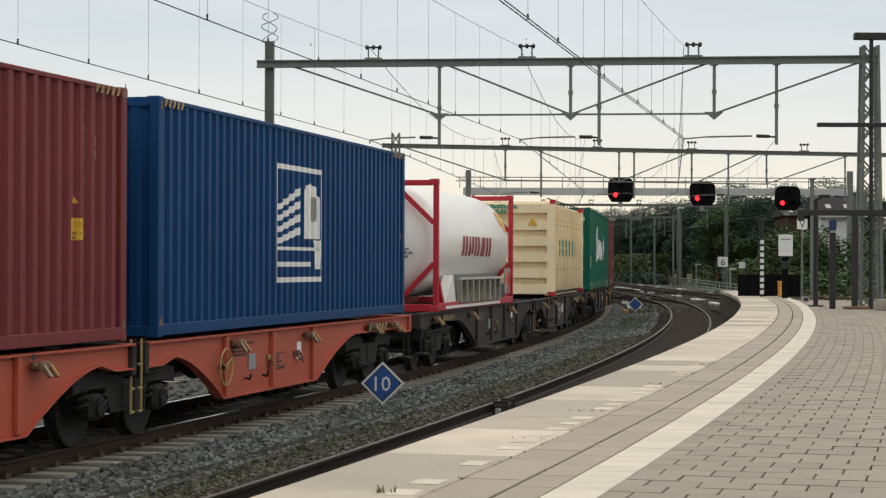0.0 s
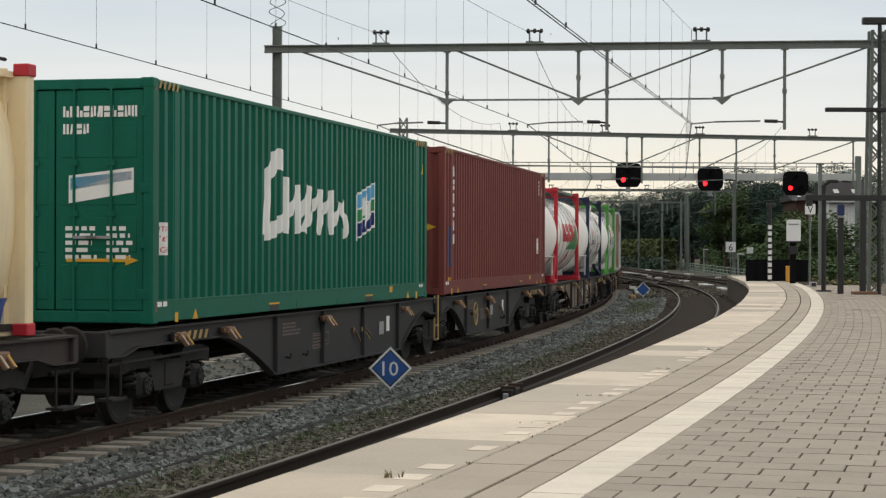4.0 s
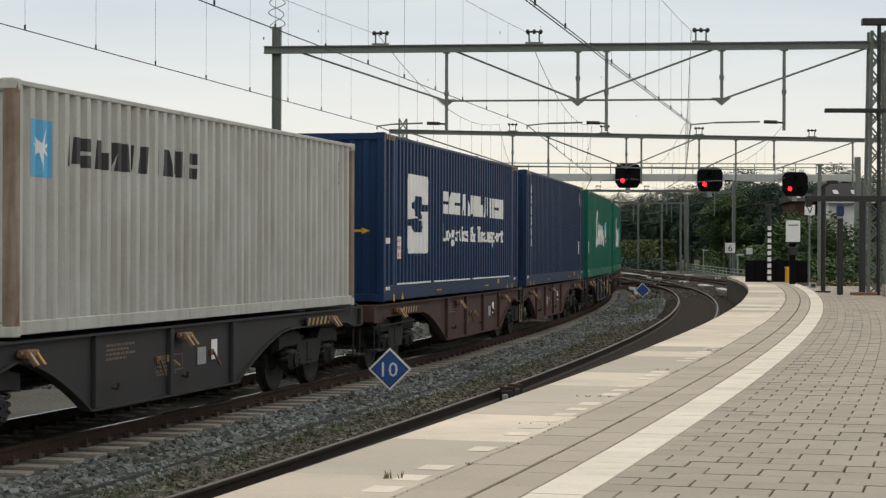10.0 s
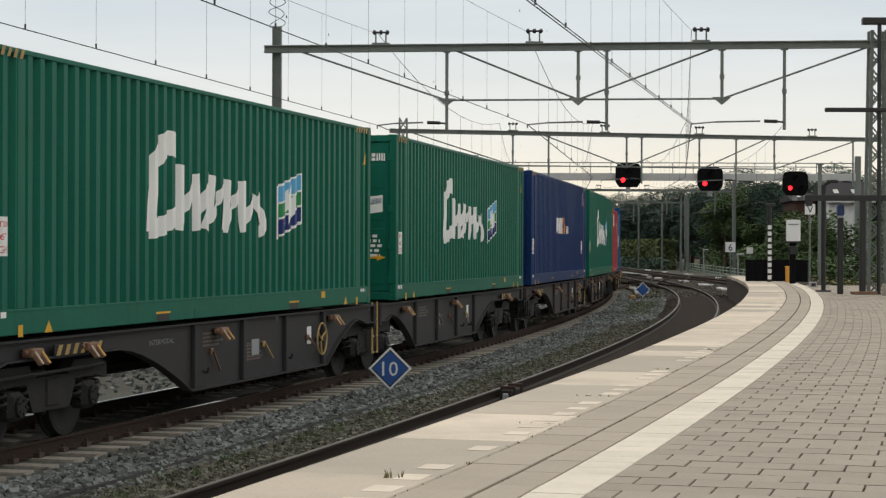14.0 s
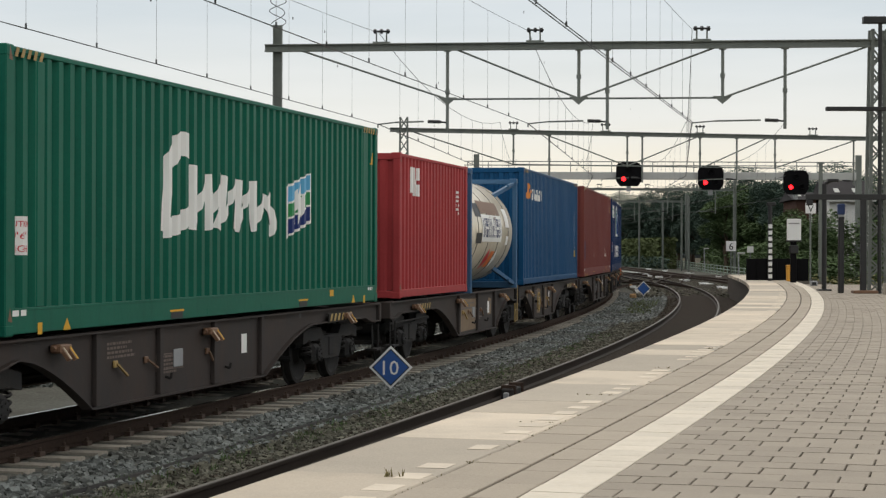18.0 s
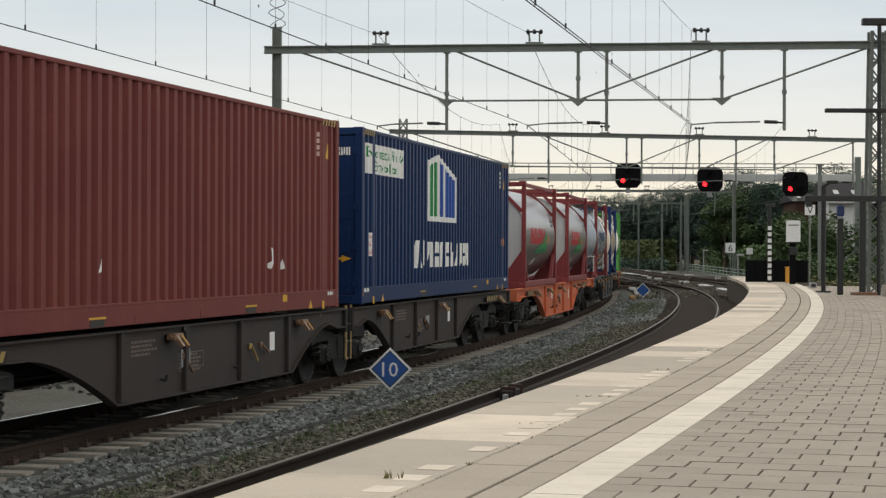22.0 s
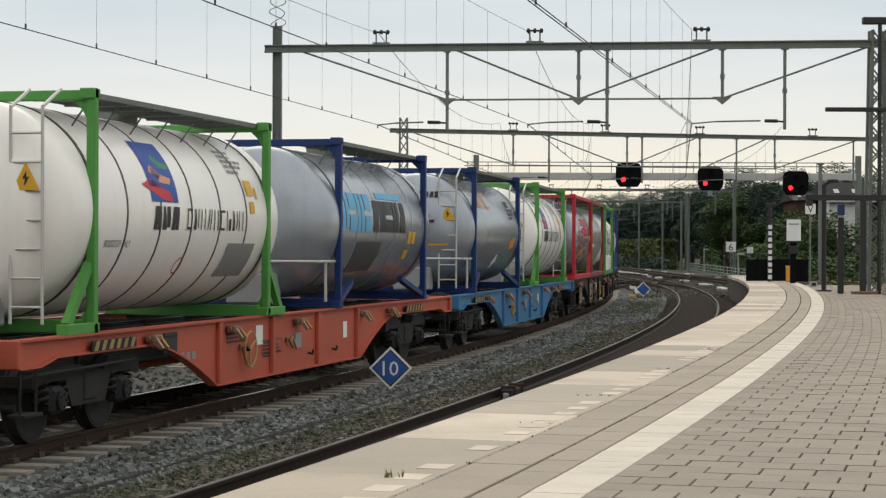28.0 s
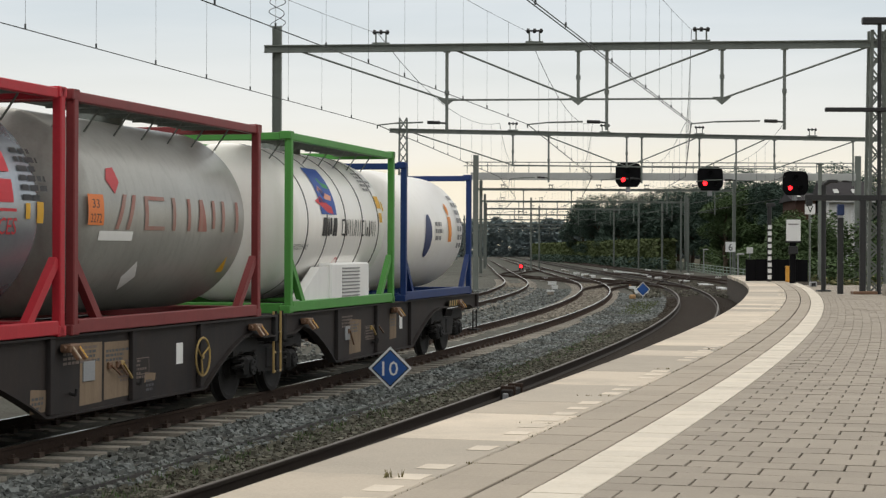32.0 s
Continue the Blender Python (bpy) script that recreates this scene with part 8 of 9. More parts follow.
# ------------------------------------------------------------------ signs and posts
def diamond_sign(label, m, half, text=None):
    t = thing("track_sign", label, "railway sign", at=m)
    def sq(h, y0, y1):
        return Mesh().prism([(0, -h), (h, 0), (0, h), (-h, 0)], y0, y1, lambda u, w, k: (u, k, w))
    part("rim", sq(half, -0.015, 0.012), "white", t, "white rim")
    part("face_black", sq(half * 0.87, -0.02, -0.014), "black", t)
    part("face", sq(half * 0.80, -0.026, -0.019), "sign_blue", t, "blue face")
    if text:
        w = words(text, half * 0.95, None, 0.001)
        lo = min(p[0] for q in w for p in q)
        hi = max(p[0] for q in w for p in q)
        part("figures", Mesh().add([(p[0] - (lo + hi) / 2, -0.03, p[1] - half * 0.34) for q in w for p in q], [(3 * i, 3 * i + 1, 3 * i + 2) for i in range(len(w))]), "white", t, "white figures", raw=True)
    part("stake", Mesh().box(-0.03, 0.03, 0.012, 0.06, -half - 0.35, half * 0.5), "lamp_box", t)


diamond_sign("blue diamond speed sign with white figures 10 in the ballast", pose(-0.855, 31.35, 0.145), 0.352, "10")
diamond_sign("small blue diamond sign with a white rim between the tracks", pose(9.57, 92.0, 0.21), 0.355)


def number_board(label, x, y, z, size, text, post_to):
    t = thing("number_board", label, "railway sign", at=pose(x, y, z))
    part("board", Mesh().box(-size / 2, size / 2, -0.015, 0.015, -size / 2, size / 2, 0.004), "white", t)
    if text:
        w = words(text, size * 1.0)
        lo, hi = min(p[0] for q in w for p in q), max(p[0] for q in w for p in q)
        part("figure", Mesh().add([(p[0] - (lo + hi) / 2, -0.02, p[1] - size * 0.36) for q in w for p in q], [(3 * i, 3 * i + 1, 3 * i + 2) for i in range(len(w))]), "black", t, raw=True)
    part("post", Mesh().rod((0, 0.04, post_to - z), (0, 0.04, size * 0.4), 0.035, 8), "galv", t)


number_board("white square board with a black 6 on a post", 15.85, 106, 2.28, 0.55, "6", -0.5)
number_board("small white board on a post beside the track", 17.55, 110, 2.10, 0.36, None, -0.5)
number_board("white board with a black V on a post", 13.55, 71.0, 3.62, 0.38, "V", TOP)

t = thing("striped_post", "black post with white squares at the platform end", "post", at=pose(13.07, 77.0, TOP - 0.1))
part("pole", Mesh().rod((0, 0, 0), (0, 0, 3.2), 0.085, 12), "black", t, smooth=40)
part("cap", Mesh().box(-0.12, 0.22, -0.08, 0.08, 3.1, 3.25, 0.02), "black", t)
for i in range(9):
    part("white_square", Mesh().box(-0.075, 0.075, -0.10, -0.08, 0.2 + 0.25 * i, 0.36 + 0.25 * i), "white", t)
t = thing("notice_board", "white notice panel on a black post", "notice board", at=pose(13.3, 73.0, TOP))
part("panel", Mesh().box(-0.27, 0.27, -0.03, 0.03, 1.60, 2.42, 0.01), "white", t)
part("panel_print", Mesh().box(-0.2, 0.2, -0.036, -0.031, 2.22, 2.27), "ink_grey", t)
part("panel_base", Mesh().box(-0.29, 0.29, -0.04, 0.04, 1.55, 1.61, 0.01), "black", t)
part("post", Mesh().box(-0.11, 0.11, 0.02, 0.2, 0, 2.3, 0.02), "black_matt", t)
part("box", Mesh().box(-0.17, 0.17, -0.05, 0.1, 1.1, 1.42, 0.03), "black", t)
t = thing("grit_bin", "yellow bin at the platform end", "bin", at=pose(13.7, 76.0, TOP))
part("bin_body", Mesh().box(-0.14, 0.14, -0.14, 0.14, 0, 0.58, 0.03), "yellow", t)
part("bin_lid", Mesh().box(-0.16, 0.16, -0.16, 0.16, 0.58, 0.64, 0.02), "yellow", t)
t = thing("platform_fence", "black panelled fence that closes the platform end", "fence", at=pose(0, 0, 0))
for k in range(6):
    x = 12.4 + k * 0.42
    part("fence_panel", Mesh().box(x, x + 0.40, 78.5, 78.56, TOP - 0.1, TOP + 0.88, 0.01), "black_matt", t)
    part("fence_post", Mesh().box(x - 0.03, x + 0.02, 78.45, 78.6, TOP - 0.2, TOP + 0.9), "black_matt", t)


def lamp_post(label, x, y, h, arm):
    t = thing("platform_lamp", label, "lamp post", at=pose(x, y, TOP))
    part("pole", Mesh().rod((0, 0, 0), (0, 0, h), 0.075, 12), "black", t, smooth=40)
    part("foot", Mesh().box(-0.2, 0.2, -0.2, 0.2, 0, 0.05, 0.01), "black", t)
    s = Mesh().rod((0, 0, h), (arm * 0.4, 0, h + 0.10), 0.06, 8).box(*sorted((arm * 0.2, arm)), -0.12, 0.12, h + 0.06, h + 0.16, 0.02)
    part("lamp_head", s, "black", t)


lamp_post("black platform lamp post with a short head", 11.6, 58.6, 3.25, 0.42)
t = thing("sign_frame", "black steel frame over the platform", "sign frame")
part("cross_bar", Mesh().box(10.35, 14.5, 54.95, 55.1, 3.52, 3.68, 0.01), "black", t)
part("post", Mesh().box(11.92, 12.08, 54.92, 55.08, TOP, 3.55, 0.01), "black", t)
part("bracket", Mesh().box(10.38, 10.55, 54.9, 55.1, 3.36, 3.52, 0.02), "black", t)
part("foot", Mesh().box(11.7, 12.4, 54.8, 55.2, TOP, TOP + 0.09, 0.02), "flap", t)
t = thing("info_column", "dark column with a blue head on the platform", "info column", at=pose(11.45, 55.4, TOP))
part("column", Mesh().box(-0.08, 0.08, -0.08, 0.08, 0, 2.2, 0.02), "black", t)
part("collar", Mesh().box(-0.07, 0.07, -0.07, 0.07, 2.2, 2.26), "lamp_box", t)
part("head", Mesh().box(-0.10, 0.10, -0.10, 0.10, 2.26, 2.58, 0.03), "head_blue", t, "dark blue head")
t = thing("tall_pole", "tall thin black pole with flat lamp heads", "lamp post", at=pose(12.47, 55.0, TOP))
part("pole", Mesh().rod((0, 0, 0), (0, 0, 7.74), 0.06, 10), "black", t, smooth=40)
part("lamp_head", Mesh().box(-1.55, 0.9, -0.1, 0.1, 5.22, 5.34, 0.02), "black", t)
part("lamp_head_top", Mesh().box(-0.5, 1.3, -0.12, 0.12, 7.72, 7.92, 0.02), "black", t)
t = thing("concrete_block", "pale concrete block at the mast foot", "block", at=pose(12.45, 53.6, TOP))
part("block", Mesh().box(-0.17, 0.17, -0.17, 0.17, 0, 0.32, 0.02), "sleeper", t)

t = thing("grey_mast", "plain grey steel mast behind the platform end", "mast", at=pose(15.68, 80, -0.6))
part("mast_column", Mesh().box(-0.075, 0.075, -0.075, 0.075, 0, 6.25, 0.01), "galv", t)
part("mast_cap", Mesh().box(-0.14, 0.14, -0.14, 0.14, 6.25, 6.33, 0.01), "galv", t)

def path_lamp(x, y, h, reach):
    t = thing("path_lamp", "slim grey path lamp behind the railing", "lamp post", "path lamps", at=pose(x, y, -0.6))
    part("pole", Mesh().rod((0, 0, 0), (0, 0, h), 0.06, 8), "lamp_box", t)
    part("lamp_head", Mesh().box(*sorted((-0.08, reach)), -0.08, 0.08, h - 0.02, h + 0.1, 0.02), "galv_light", t, "pale lamp head")


path_lamp(27.8, 205, 2.75, 0.5)
path_lamp(20.1, 131, 2.4, 0.42)
t = thing("cable_box", "small grey cable box at the platform end", "utility box", at=pose(12.8, 66.5, TOP))
part("box_body", Mesh().box(-0.12, 0.12, -0.1, 0.1, 0, 0.17, 0.02), "lamp_box", t)
part("box_door", Mesh().box(-0.07, 0.07, -0.11, -0.1, 0.03, 0.13), "black", t)
for x, y in ((11.3, 116.9), (9.0, 91.3)):
    t = thing("point_machine", "small orange-yellow point machine cover in the ballast", "point machine", "point machines", at=pose(x, y, -0.26))
    part("cover", Mesh().box(-0.15, 0.15, -0.2, 0.2, 0, 0.24, 0.06), "cover", t)
    part("base", Mesh().box(-0.2, 0.2, -0.26, 0.26, -0.03, 0.04, 0.01), "black", t)

# green railing past the platform end
t = thing("railing", "pale green railing along the far tracks", "railing")
last = None
for k in range(32):
    p = Vector((23.8 + 0.2903 * k, 150 + k * 4.2, 0))
    part("rail_post", Mesh().rod(p + Vector((0, 0, -0.6)), p + Vector((0, 0, 0.62)), 0.05, 6), "fence", t)
    if last is not None:
        for z in (-0.25, 0.02, 0.3, 0.58):
            part("rail_bar", Mesh().rod(last + Vector((0, 0, z)), p + Vector((0, 0, z)), 0.035, 5), "fence", t)
    last = p

# small white boxes and markers between the yard tracks
r = random.Random(31)
for k in range(56):
    s0 = r.uniform(56, 175)
    d = r.choice((2.4, 7.2, 11.8, 7.0, 2.2, -2.3))
    t = thing("track_box", "small pale box beside the yard tracks", "track box", "boxes between the yard tracks", at=spot(s0, d, -0.22))
    w = 0.17 if k % 2 else 0.26
    part("box_body", Mesh().box(-w, w, -0.3, 0.3, 0, 0.16, 0.02), "white" if k % 3 else "sleeper", t)
    part("box_lid", Mesh().box(-w - 0.03, w + 0.03, -0.33, 0.33, 0.16, 0.2, 0.01), "white", t)
t = thing("dwarf_signal", "small dwarf signal with a red light between the tracks", "dwarf signal", at=spot(168, -2.4, -0.2))
part("housing", Mesh().box(-0.25, 0.25, -0.15, 0.15, 0, 0.75, 0.05), "black", t)
part("lens", Mesh().lathe([(-0.17, 0.001), (-0.17, 0.16), (-0.14, 0.16)], 16, "y", (-0.02, 0, 0.5)), "red_light", t, "lit red lens")


# ------------------------------------------------------------------ trees, hedges, houses
def leaf_cloud(rnd, blobs, count, leaf, s=None):
    """Leaves scattered over and in lobes (x, y, z, rx, ry, rz)."""
    s = s or Mesh()
    for _ in range(count):
        x, y, z, a, b, c = rnd.choice(blobs)
        d = Vector((rnd.gauss(0, 1), rnd.gauss(0, 1), rnd.gauss(0, 1))).normalized() * rnd.uniform(0.62, 1.05)
        p = Vector((x + d.x * a, y + d.y * b, z + d.z * c))
        q = Euler((rnd.uniform(-0.5, 0.5), rnd.uniform(-0.5, 0.5), rnd.uniform(0, 6.28)))
        k = leaf * rnd.uniform(0.55, 1.3)
        v = [Vector((-k, -0.5 * k, 0)), Vector((0.2 * k, -0.7 * k, 0.2 * k)), Vector((k, 0.1 * k, 0)), Vector((0, 0.7 * k, 0.15 * k))]
        s.add([p + (q.to_matrix() @ u) for u in v], [(0, 1, 2, 3)])
    return s


def tree(label, seed, height, spread, material, leaves=17000, leaf=0.15):
    rnd = random.Random(seed)
    t = thing("tree", label, "tree", "trees beyond the yard")
    s = Mesh()
    p, prev = Vector((0, 0, -0.3)), None
    n = 7
    pts = [Vector((0.25 * rnd.gauss(0, 1) * i / n, 0.25 * rnd.gauss(0, 1) * i / n, -0.3 + height * 0.72 * i / n)) for i in range(n + 1)]
    for i in range(n):
        s.rod(pts[i], pts[i + 1], 0.34 * (1 - i / n) + 0.08, 9, 0.34 * (1 - (i + 1) / n) + 0.08, caps=False)
    blobs = []
    for k in range(16):
        i = rnd.randint(2, n)
        a = rnd.uniform(0, 6.28)
        up = rnd.uniform(0.1, 0.7)
        reach = spread * rnd.uniform(0.45, 0.95) * (1.1 - 0.5 * i / n)
        e = pts[i] + Vector((math.cos(a) * reach, math.sin(a) * reach, reach * up))
        s.rod(pts[i], pts[i].lerp(e, 0.5) + Vector((0, 0, 0.3)), 0.10, 6, 0.07, caps=False).rod(pts[i].lerp(e, 0.5) + Vector((0, 0, 0.3)), e, 0.07, 6, 0.03, caps=False)
        q = spread * rnd.uniform(0.24, 0.42)
        blobs.append((e.x, e.y, e.z, q, q, q * rnd.uniform(0.6, 0.9)))
    q = spread * 0.4
    blobs += [(0, 0, height * 0.85, q, q, q * 0.9), (0, 0, height * 0.6, q * 1.3, q * 1.3, q)]
    part("trunk", s, "bark", t, smooth=60)
    part("crown", leaf_cloud(rnd, blobs, leaves, leaf), material, t, raw=True)
    return t


kinds = [tree("tall dark green broadleaf tree beyond the yard", 1, 13, 5.0, "leaf_dark"), tree("tall dark green broadleaf tree beyond the yard", 2, 15, 5.5, "leaf_dark"),
         tree("green broadleaf tree beyond the yard", 3, 11, 4.4, "leaf"), tree("green broadleaf tree beyond the yard", 4, 9, 4.0, "leaf")]
where = []
r = random.Random(77)
TALL = (13, 15, 11, 9)


def plant(x, y, top, k):
    where.append((x, y, k, top / TALL[k]))


for i in range(18):          # the edge of the wood behind the yard, taller towards the platform
    u = i / 17
    d = 330 - 150 * u ** 0.8
    x = d * (0.0735 + 0.135 * u)
    plant(x, d + r.uniform(-4, 4), 12.0 - 1.2 * u + r.uniform(-0.5, 0.6) + (1.1 if 0.5 < u < 0.66 or 0.74 < u < 0.86 else 0.0), r.choice((0, 1)))
    plant(x + 2.0, d + 16 + r.uniform(-4, 4), 12.4 - 2.2 * u + r.uniform(-0.5, 0.5), r.choice((0, 1, 1)))
for x, y, top, k in ((30.6, 208, 8.6, 2), (33.4, 214, 9.4, 2), (36.0, 205, 8.6, 3), (38.5, 212, 9.2, 2), (32.2, 176, 5.4, 3), (36.5, 172, 6.6, 2), (40.5, 180, 9.4, 2), (44, 165, 8.6, 2), (48, 172, 9.4, 1), (54, 160, 10, 1), (60, 150, 10, 1),
                     (21.8, 120, 4.6, 3), (26.0, 112, 3.8, 3), (20.5, 104, 3.8, 3), (23.5, 100, 3.8, 3), (30, 104, 5.0, 3), (-14, 560, 6.0, 1), (-30, 540, 5.4, 0)):
    plant(x, y, top + 0.6, k)
first = [True] * 4
for x, y, k, sc in where:
    m = pose(x, y, -0.6, 0, 0, r.uniform(0, 360))
    if first[k]:
        first[k] = False
        kinds[k].matrix_world = m @ Matrix.Diagonal((sc, sc, sc, 1))
    else:
        o = copy_thing(kinds[k], m)
        o.scale = (sc, sc, sc)


def hedge(label, x0, y0, x1, y1, h, w, count, material, seed, leaf=0.2):
    rnd, blobs = random.Random(seed), []
    n = max(2, int(math.hypot(x1 - x0, y1 - y0) / (w * 0.8)))
    for i in range(n + 1):
        u = i / n
        for z in (0.3, 0.75):
            blobs.append((x0 + (x1 - x0) * u, y0 + (y1 - y0) * u, -0.6 + h * z * rnd.uniform(0.9, 1.08), w * 0.62, w * 0.62, h * 0.34))
    return tagged(part("hedge", leaf_cloud(rnd, blobs, count, leaf), material, raw=True), label, "hedge", kind="stuff")


def clipped_hedge(label, x0, y0, x1, y1, h, w, count, material, seed, leaf):
    """Leaves over the flat face, top and back of a trimmed hedge."""
    rnd, s = random.Random(seed), Mesh()
    side = Vector((y1 - y0, x0 - x1, 0)).normalized()
    for _ in range(count):
        u, f = rnd.random(), rnd.random()
        p = Vector((x0 + (x1 - x0) * u, y0 + (y1 - y0) * u, -0.6))
        wave = 0.12 * noise.noise((u * 40, seed, 1))
        a, z = (rnd.uniform(-w / 2, w / 2), h) if f < 0.3 else ((-w / 2 if f < 0.65 else w / 2), rnd.uniform(0, h))
        p += side * (a + rnd.gauss(0, 0.06)) + Vector((0, 0, z + wave + rnd.gauss(0, 0.06)))
        q = Euler((rnd.uniform(-0.9, 0.9), rnd.uniform(-0.9, 0.9), rnd.uniform(0, 6.28))).to_matrix()
        k = leaf * rnd.uniform(0.6, 1.3)
        s.add([p + q @ Vector(v) for v in ((-k, -0.5 * k, 0), (0.2 * k, -0.7 * k, 0.2 * k), (k, 0.1 * k, 0), (0, 0.7 * k, 0.15 * k))], [(0, 1, 2, 3)])
    return tagged(part("hedge", s, material, raw=True), label, "hedge", kind="stuff")


clipped_hedge("long clipped green hedge beyond the yard tracks", 21, 430, 27.2, 234, 3.9, 2.2, 26000, "leaf_clip", 3, 0.26)
hedge("dark undergrowth along the foot of the clipped hedge", 20.0, 424, 26.2, 229, 1.7, 1.4, 9000, "leaf_dark", 15, 0.22)
hedge("tall green shrubs before the houses", 19.6, 109, 25.5, 106, 4.3, 2.2, 9000, "leaf", 14, 0.13)
hedge("green bushes behind the platform end", 17.5, 96, 31, 84, 2.4, 2.2, 14000, "leaf", 4, 0.11)
hedge("green bushes along the railing", 30.5, 150, 33, 236, 3.0, 3.0, 13000, "leaf", 5, 0.2)
hedge("rough growth behind the platform", 15.0, 80, 30, 70, 1.5, 1.8, 12000, "grass_dry", 6, 0.08)
hedge("green bushes in front of the apartment house", -62, 112, -24, 112, 3.0, 3.0, 8000, "leaf", 8, 0.22)
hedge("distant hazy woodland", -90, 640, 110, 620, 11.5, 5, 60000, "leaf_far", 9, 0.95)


def window(parent, x0, x1, z0, z1, y, mat="white", bars=1):
    """A framed window proud of a wall that faces the camera."""
    w = part("window", Mesh().box(x0, x1, y - 0.03, y + 0.02, z0, z0 + 0.08).box(x0, x1, y - 0.03, y + 0.02, z1 - 0.08, z1).box(x0, x0 + 0.07, y - 0.03, y + 0.02, z0, z1).box(x1 - 0.07, x1, y - 0.03, y + 0.02, z0, z1), mat, parent)
    for k in range(bars):
        x = x0 + (x1 - x0) * (k + 1) / (bars + 1)
        part("mullion", Mesh().box(x - 0.035, x + 0.035, y - 0.03, y + 0.02, z0 + 0.08, z1 - 0.08), mat, w)
    part("pane", Mesh().box(x0 + 0.07, x1 - 0.07, y - 0.004, y + 0.004, z0 + 0.08, z1 - 0.08), "glass", w)
    return w


def house(label, x, y, w, depth, eaves, ridge, wall, turn=0.0):
    t = thing("house", label, "house", at=pose(x, y, -0.6, 0, 0, turn))
    part("wall", Mesh().box(-w / 2, w / 2, 0, depth, 0, eaves), wall, t)
    o = [(-0.4, eaves), (depth + 0.4, eaves), (depth / 2, ridge)]
    part("roof", Mesh().prism(o, -w / 2 - 0.3, w / 2 + 0.3, lambda u, q, k: (k, u, q)), "roof", t, "dark tiled roof")
    if w > 2:
        part("gutter", Mesh().box(-w / 2 - 0.3, w / 2 + 0.3, -0.52, -0.38, eaves - 0.1, eaves + 0.04), "galv_light", t)
    for k in range(3):
        x0 = -w / 2 + 0.7 + k * (w - 1.4) / 3
        for z in (1.0, 3.8):
            if z + 1.5 < eaves:
                window(t, x0 + 0.3, x0 + 0.3 + (w - 1.4) / 3 * 0.6, z, z + 1.5, -0.02)
    for k in range(2):
        xx = -w / 4 + k * w / 2.2
        zz = eaves + (ridge - eaves) * 0.45
        part("skylight", Mesh().prism([(-0.4 + (depth / 2 + 0.4) * q, eaves + (ridge - eaves) * q + 0.06) for q in (0.35, 0.55)] + [(-0.4 + (depth / 2 + 0.4) * 0.45, eaves + (ridge - eaves) * 0.45 - 0.1)], xx - 0.16, xx + 0.16, lambda u, q, m: (m, u, q)), "galv_light", t)
    if w > 4:
        part("chimney", Mesh().box(w * 0.3, w * 0.3 + 0.6, depth / 2 - 0.3, depth / 2 + 0.3, ridge - 0.8, ridge + 0.9, 0.02), "brick", t)
    return t


house("brick house with a dark roof behind the trees", 23.95, 127, 1.3, 8, 6.0, 6.6, "brick", -4)
house("white plastered house with a dark roof behind the platform", 26.2, 124, 2.6, 8, 5.9, 7.3, "plaster", -4)
house("brick house with a dark tiled roof", 40, 130, 9, 9, 5.6, 8.2, "brick", -6)

# apartment house behind the left track
t = thing("apartment_house", "grey-brown apartment house with white balcony bands", "apartment house")
BY = 130.0
part("wall", Mesh().box(-75, -25.8, BY, BY + 14, -0.6, 8.4), "panel_grey", t)
part("side_wing", Mesh().box(-27.0, -21.0, BY + 1.5, BY + 13, -0.6, 8.3), "panel_grey", t)
part("roof_edge", Mesh().box(-75.3, -27.2, BY - 0.35, BY + 14, 10.2, 10.5), "white", t)
part("top_storey", Mesh().box(-75, -27.5, BY + 0.4, BY + 13, 8.4, 10.2), "panel_grey", t)
s = Mesh()
s.add([(-27.4, BY + 0.6, 5.9), (-20.6, BY + 4, 5.9), (-20.6, BY + 4, 9.4), (-27.4, BY + 0.6, 10.5), (-27.4, BY + 1.0, 5.9), (-20.6, BY + 4.4, 5.9), (-20.6, BY + 4.4, 9.4), (-27.4, BY + 1.0, 10.5)],
      [(0, 1, 2, 3), (7, 6, 5, 4), (3, 2, 6, 7), (0, 4, 5, 1)])
part("slanted_wall", s, "panel_grey", t)
for z in (-0.1, 2.75, 5.55):
    b = part("balcony", Mesh().box(-75.2, -20.8, BY - 1.6, BY, z - 0.12, z + 0.12, 0.01), "white", t, "white balcony slab")
    s = Mesh()
    for k in range(60):
        s.rod((-75 + k * 0.9, BY - 1.55, z + 0.1), (-75 + k * 0.9, BY - 1.55, z + 1.05), 0.02, 5)
    s.rod((-75, BY - 1.55, z + 1.05), (-21, BY - 1.55, z + 1.05), 0.03, 5)
    part("railing", s, "galv", b)
for z in (0.2, 3.0, 5.9, 8.7):
    for k in range(15):
        x = -74 + k * 3.3
        if x < -27:
            window(t, x, x + 2.3, z, z + (1.9 if z < 8 else 1.3), BY - 0.02 if z < 8 else BY + 0.36, "lamp_box", 2)
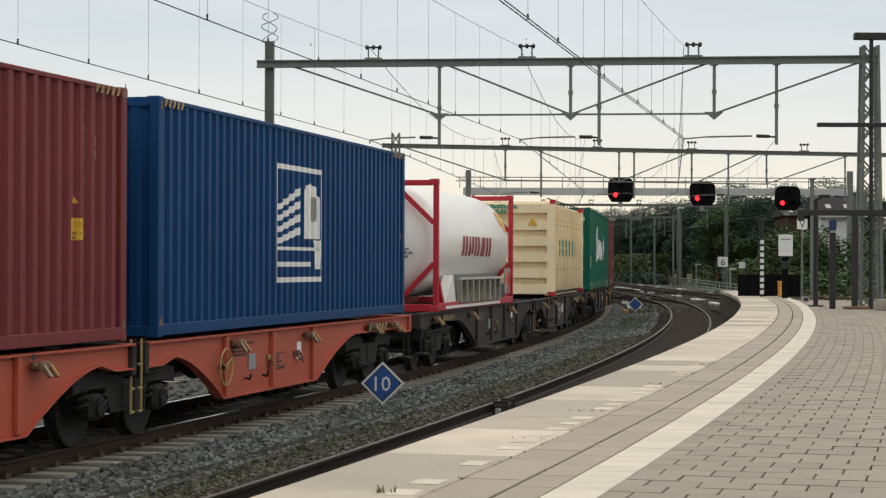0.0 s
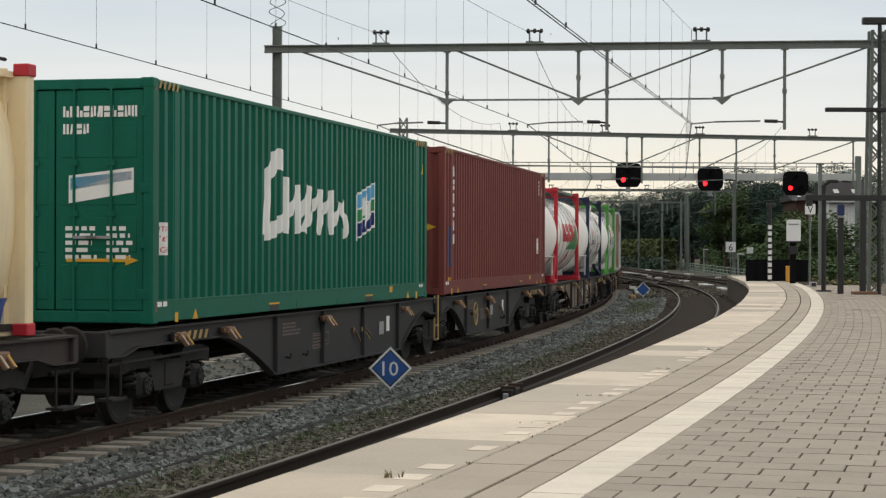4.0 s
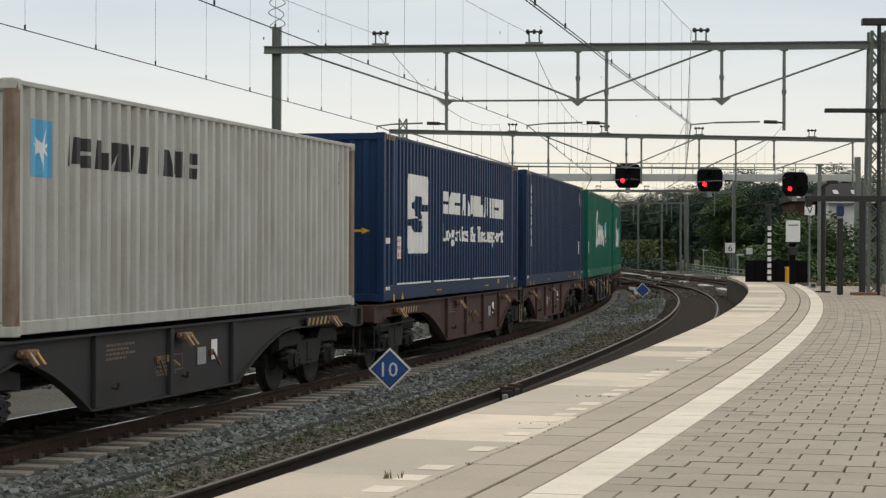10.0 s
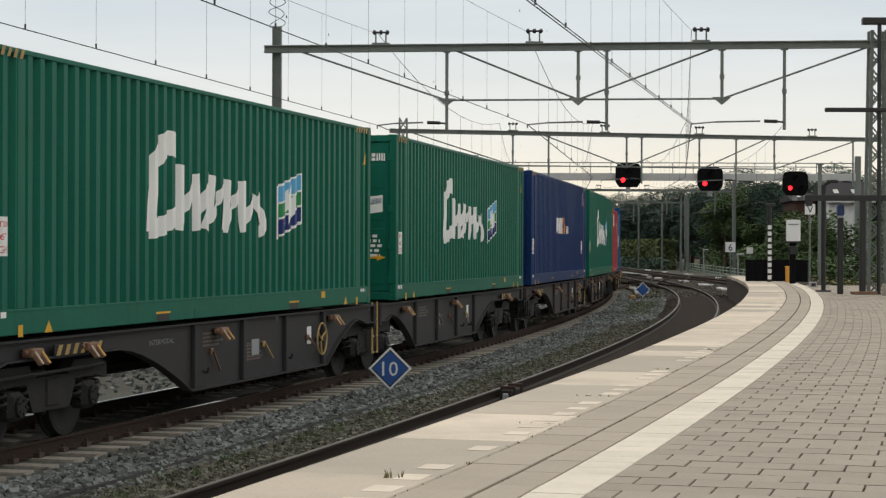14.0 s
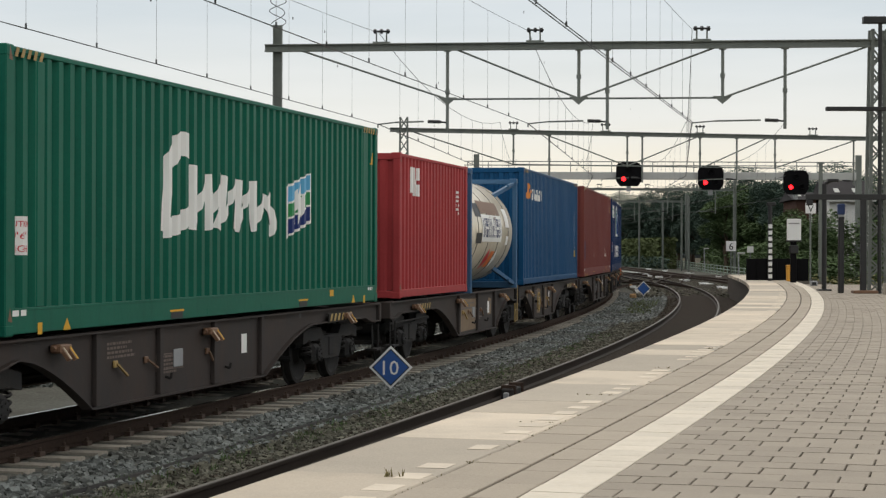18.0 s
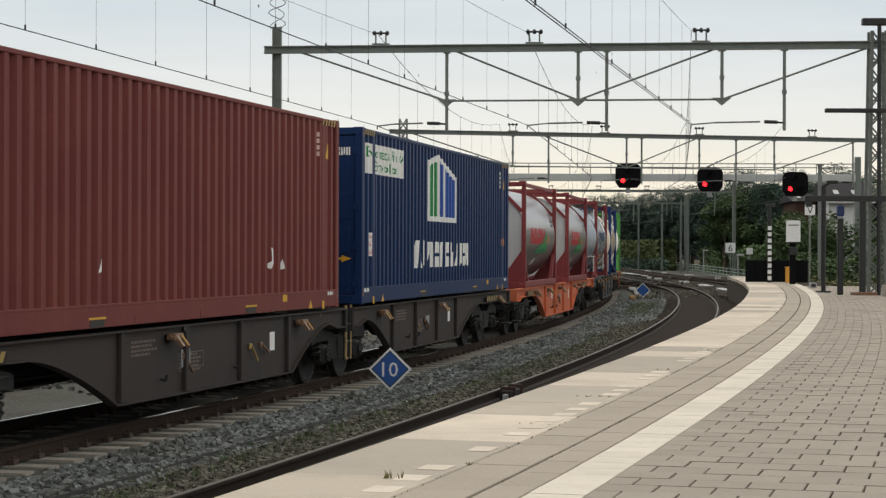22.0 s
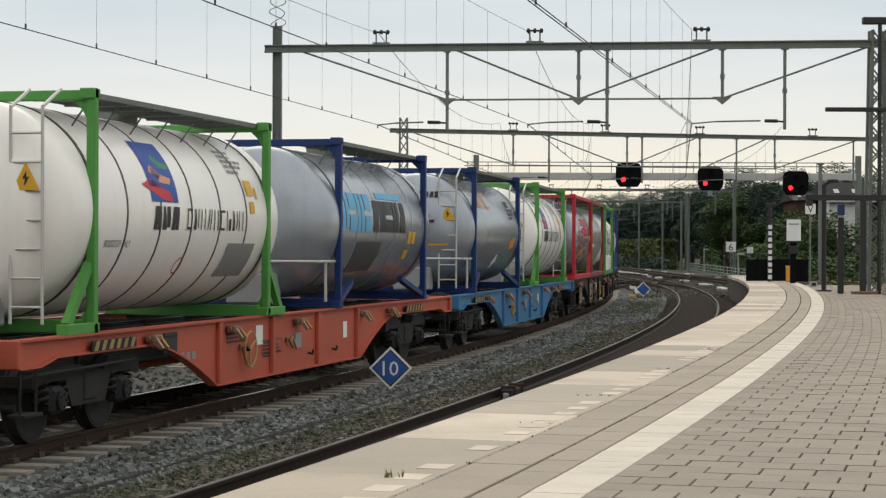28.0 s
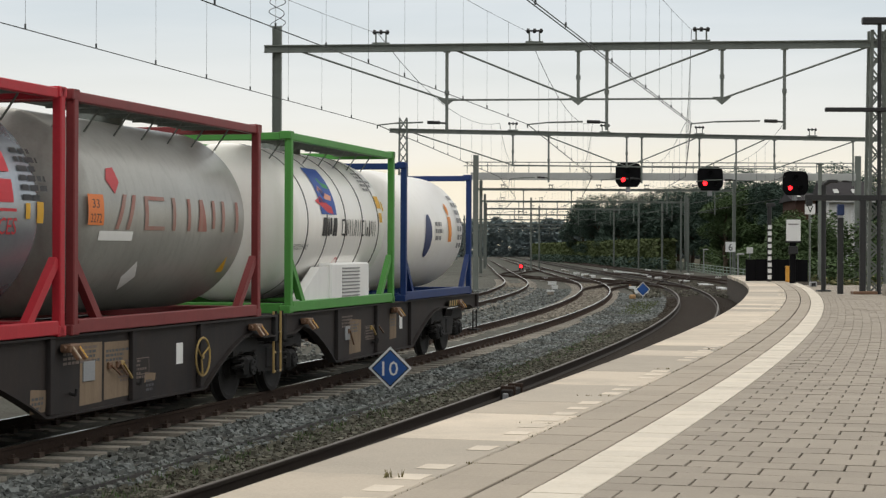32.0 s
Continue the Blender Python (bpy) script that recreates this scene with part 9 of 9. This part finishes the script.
for z in (0.2, 3.0):
    for k in range(2):
        window(t, -26.5 + k * 2.7, -24.2 + k * 2.7, z, z + 2.1, BY + 1.46, "lamp_box", 1)
part("drain_pipe", Mesh().rod((-28.0, BY - 1.7, -0.6), (-28.0, BY - 1.7, 7.4), 0.09, 8), "galv", t)
t = thing("street_lamp", "grey street lamp before the apartment house", "street lamp", at=pose(-26.2, 120, -0.6))
part("pole", Mesh().rod((0, 0, 0), (0, 0, 7.8), 0.09, 8), "galv", t)
part("lamp_head", Mesh().box(-0.1, 1.1, -0.1, 0.1, 7.75, 7.87, 0.03), "galv", t)
t = thing("garden_fence", "low dark post fence before the apartment house", "fence")
for k in range(14):
    part("fence_post", Mesh().box(-30 + k * 1.6, -29.85 + k * 1.6, 108, 108.15, -0.6, 1.2), "black", t)


# ------------------------------------------------------------------ movement
def ride(mid, half, z, t):
    """The pose of a rigid wagon or box whose pivots keep to the line."""
    s = mid - gone(t)
    a, b = along(s - half)[0], along(s + half)[0]
    c = (a + b) / 2
    if z > 0.5:          # loads sit a little towards the outside of the bend
        d = (b - a).normalized()
        c += Vector((d.y, -d.x, 0)) * 0.05
    return pose(c.x, c.y, z, 0, 0, -math.degrees(math.atan2(b.x - a.x, b.y - a.y)))


def motions():
    for ob, mid, half, z in MOVERS:
        walk(ob, [(t, ride(mid, half, z, t)) for t in range(0, 33)])
    for ws, s16, w in WHEELS:
        # the wheels are seen turning while they run past: a row for each thirtieth of a second
        step = 1 / FPS
        t0, t1 = max(0.0, 16 + (s16 - 40) / SPEED), min(32.0, 16 + (s16 + 26) / SPEED)
        rows, turn = [], 0.0
        if t1 - t0 > 2 * step:
            n = int((t1 - t0) / step)
            times = [t0 + i * step for i in range(n + 1)]
            if t0 > 0.2:
                rows.append((0.0, pose(0, w, 0.46)))
            last = -1
            for i, t in enumerate(times):
                f = round(t * FPS)
                if f <= last:
                    continue
                last = f
                rows.append((f / FPS, pose(0, w, 0.46, math.degrees((gone(f / FPS) - gone(t0)) / 0.46))))
            if times[-1] < 31.8:
                rows.append((32.0, rows[-1][1]))
            walk(ws, rows)


motions()
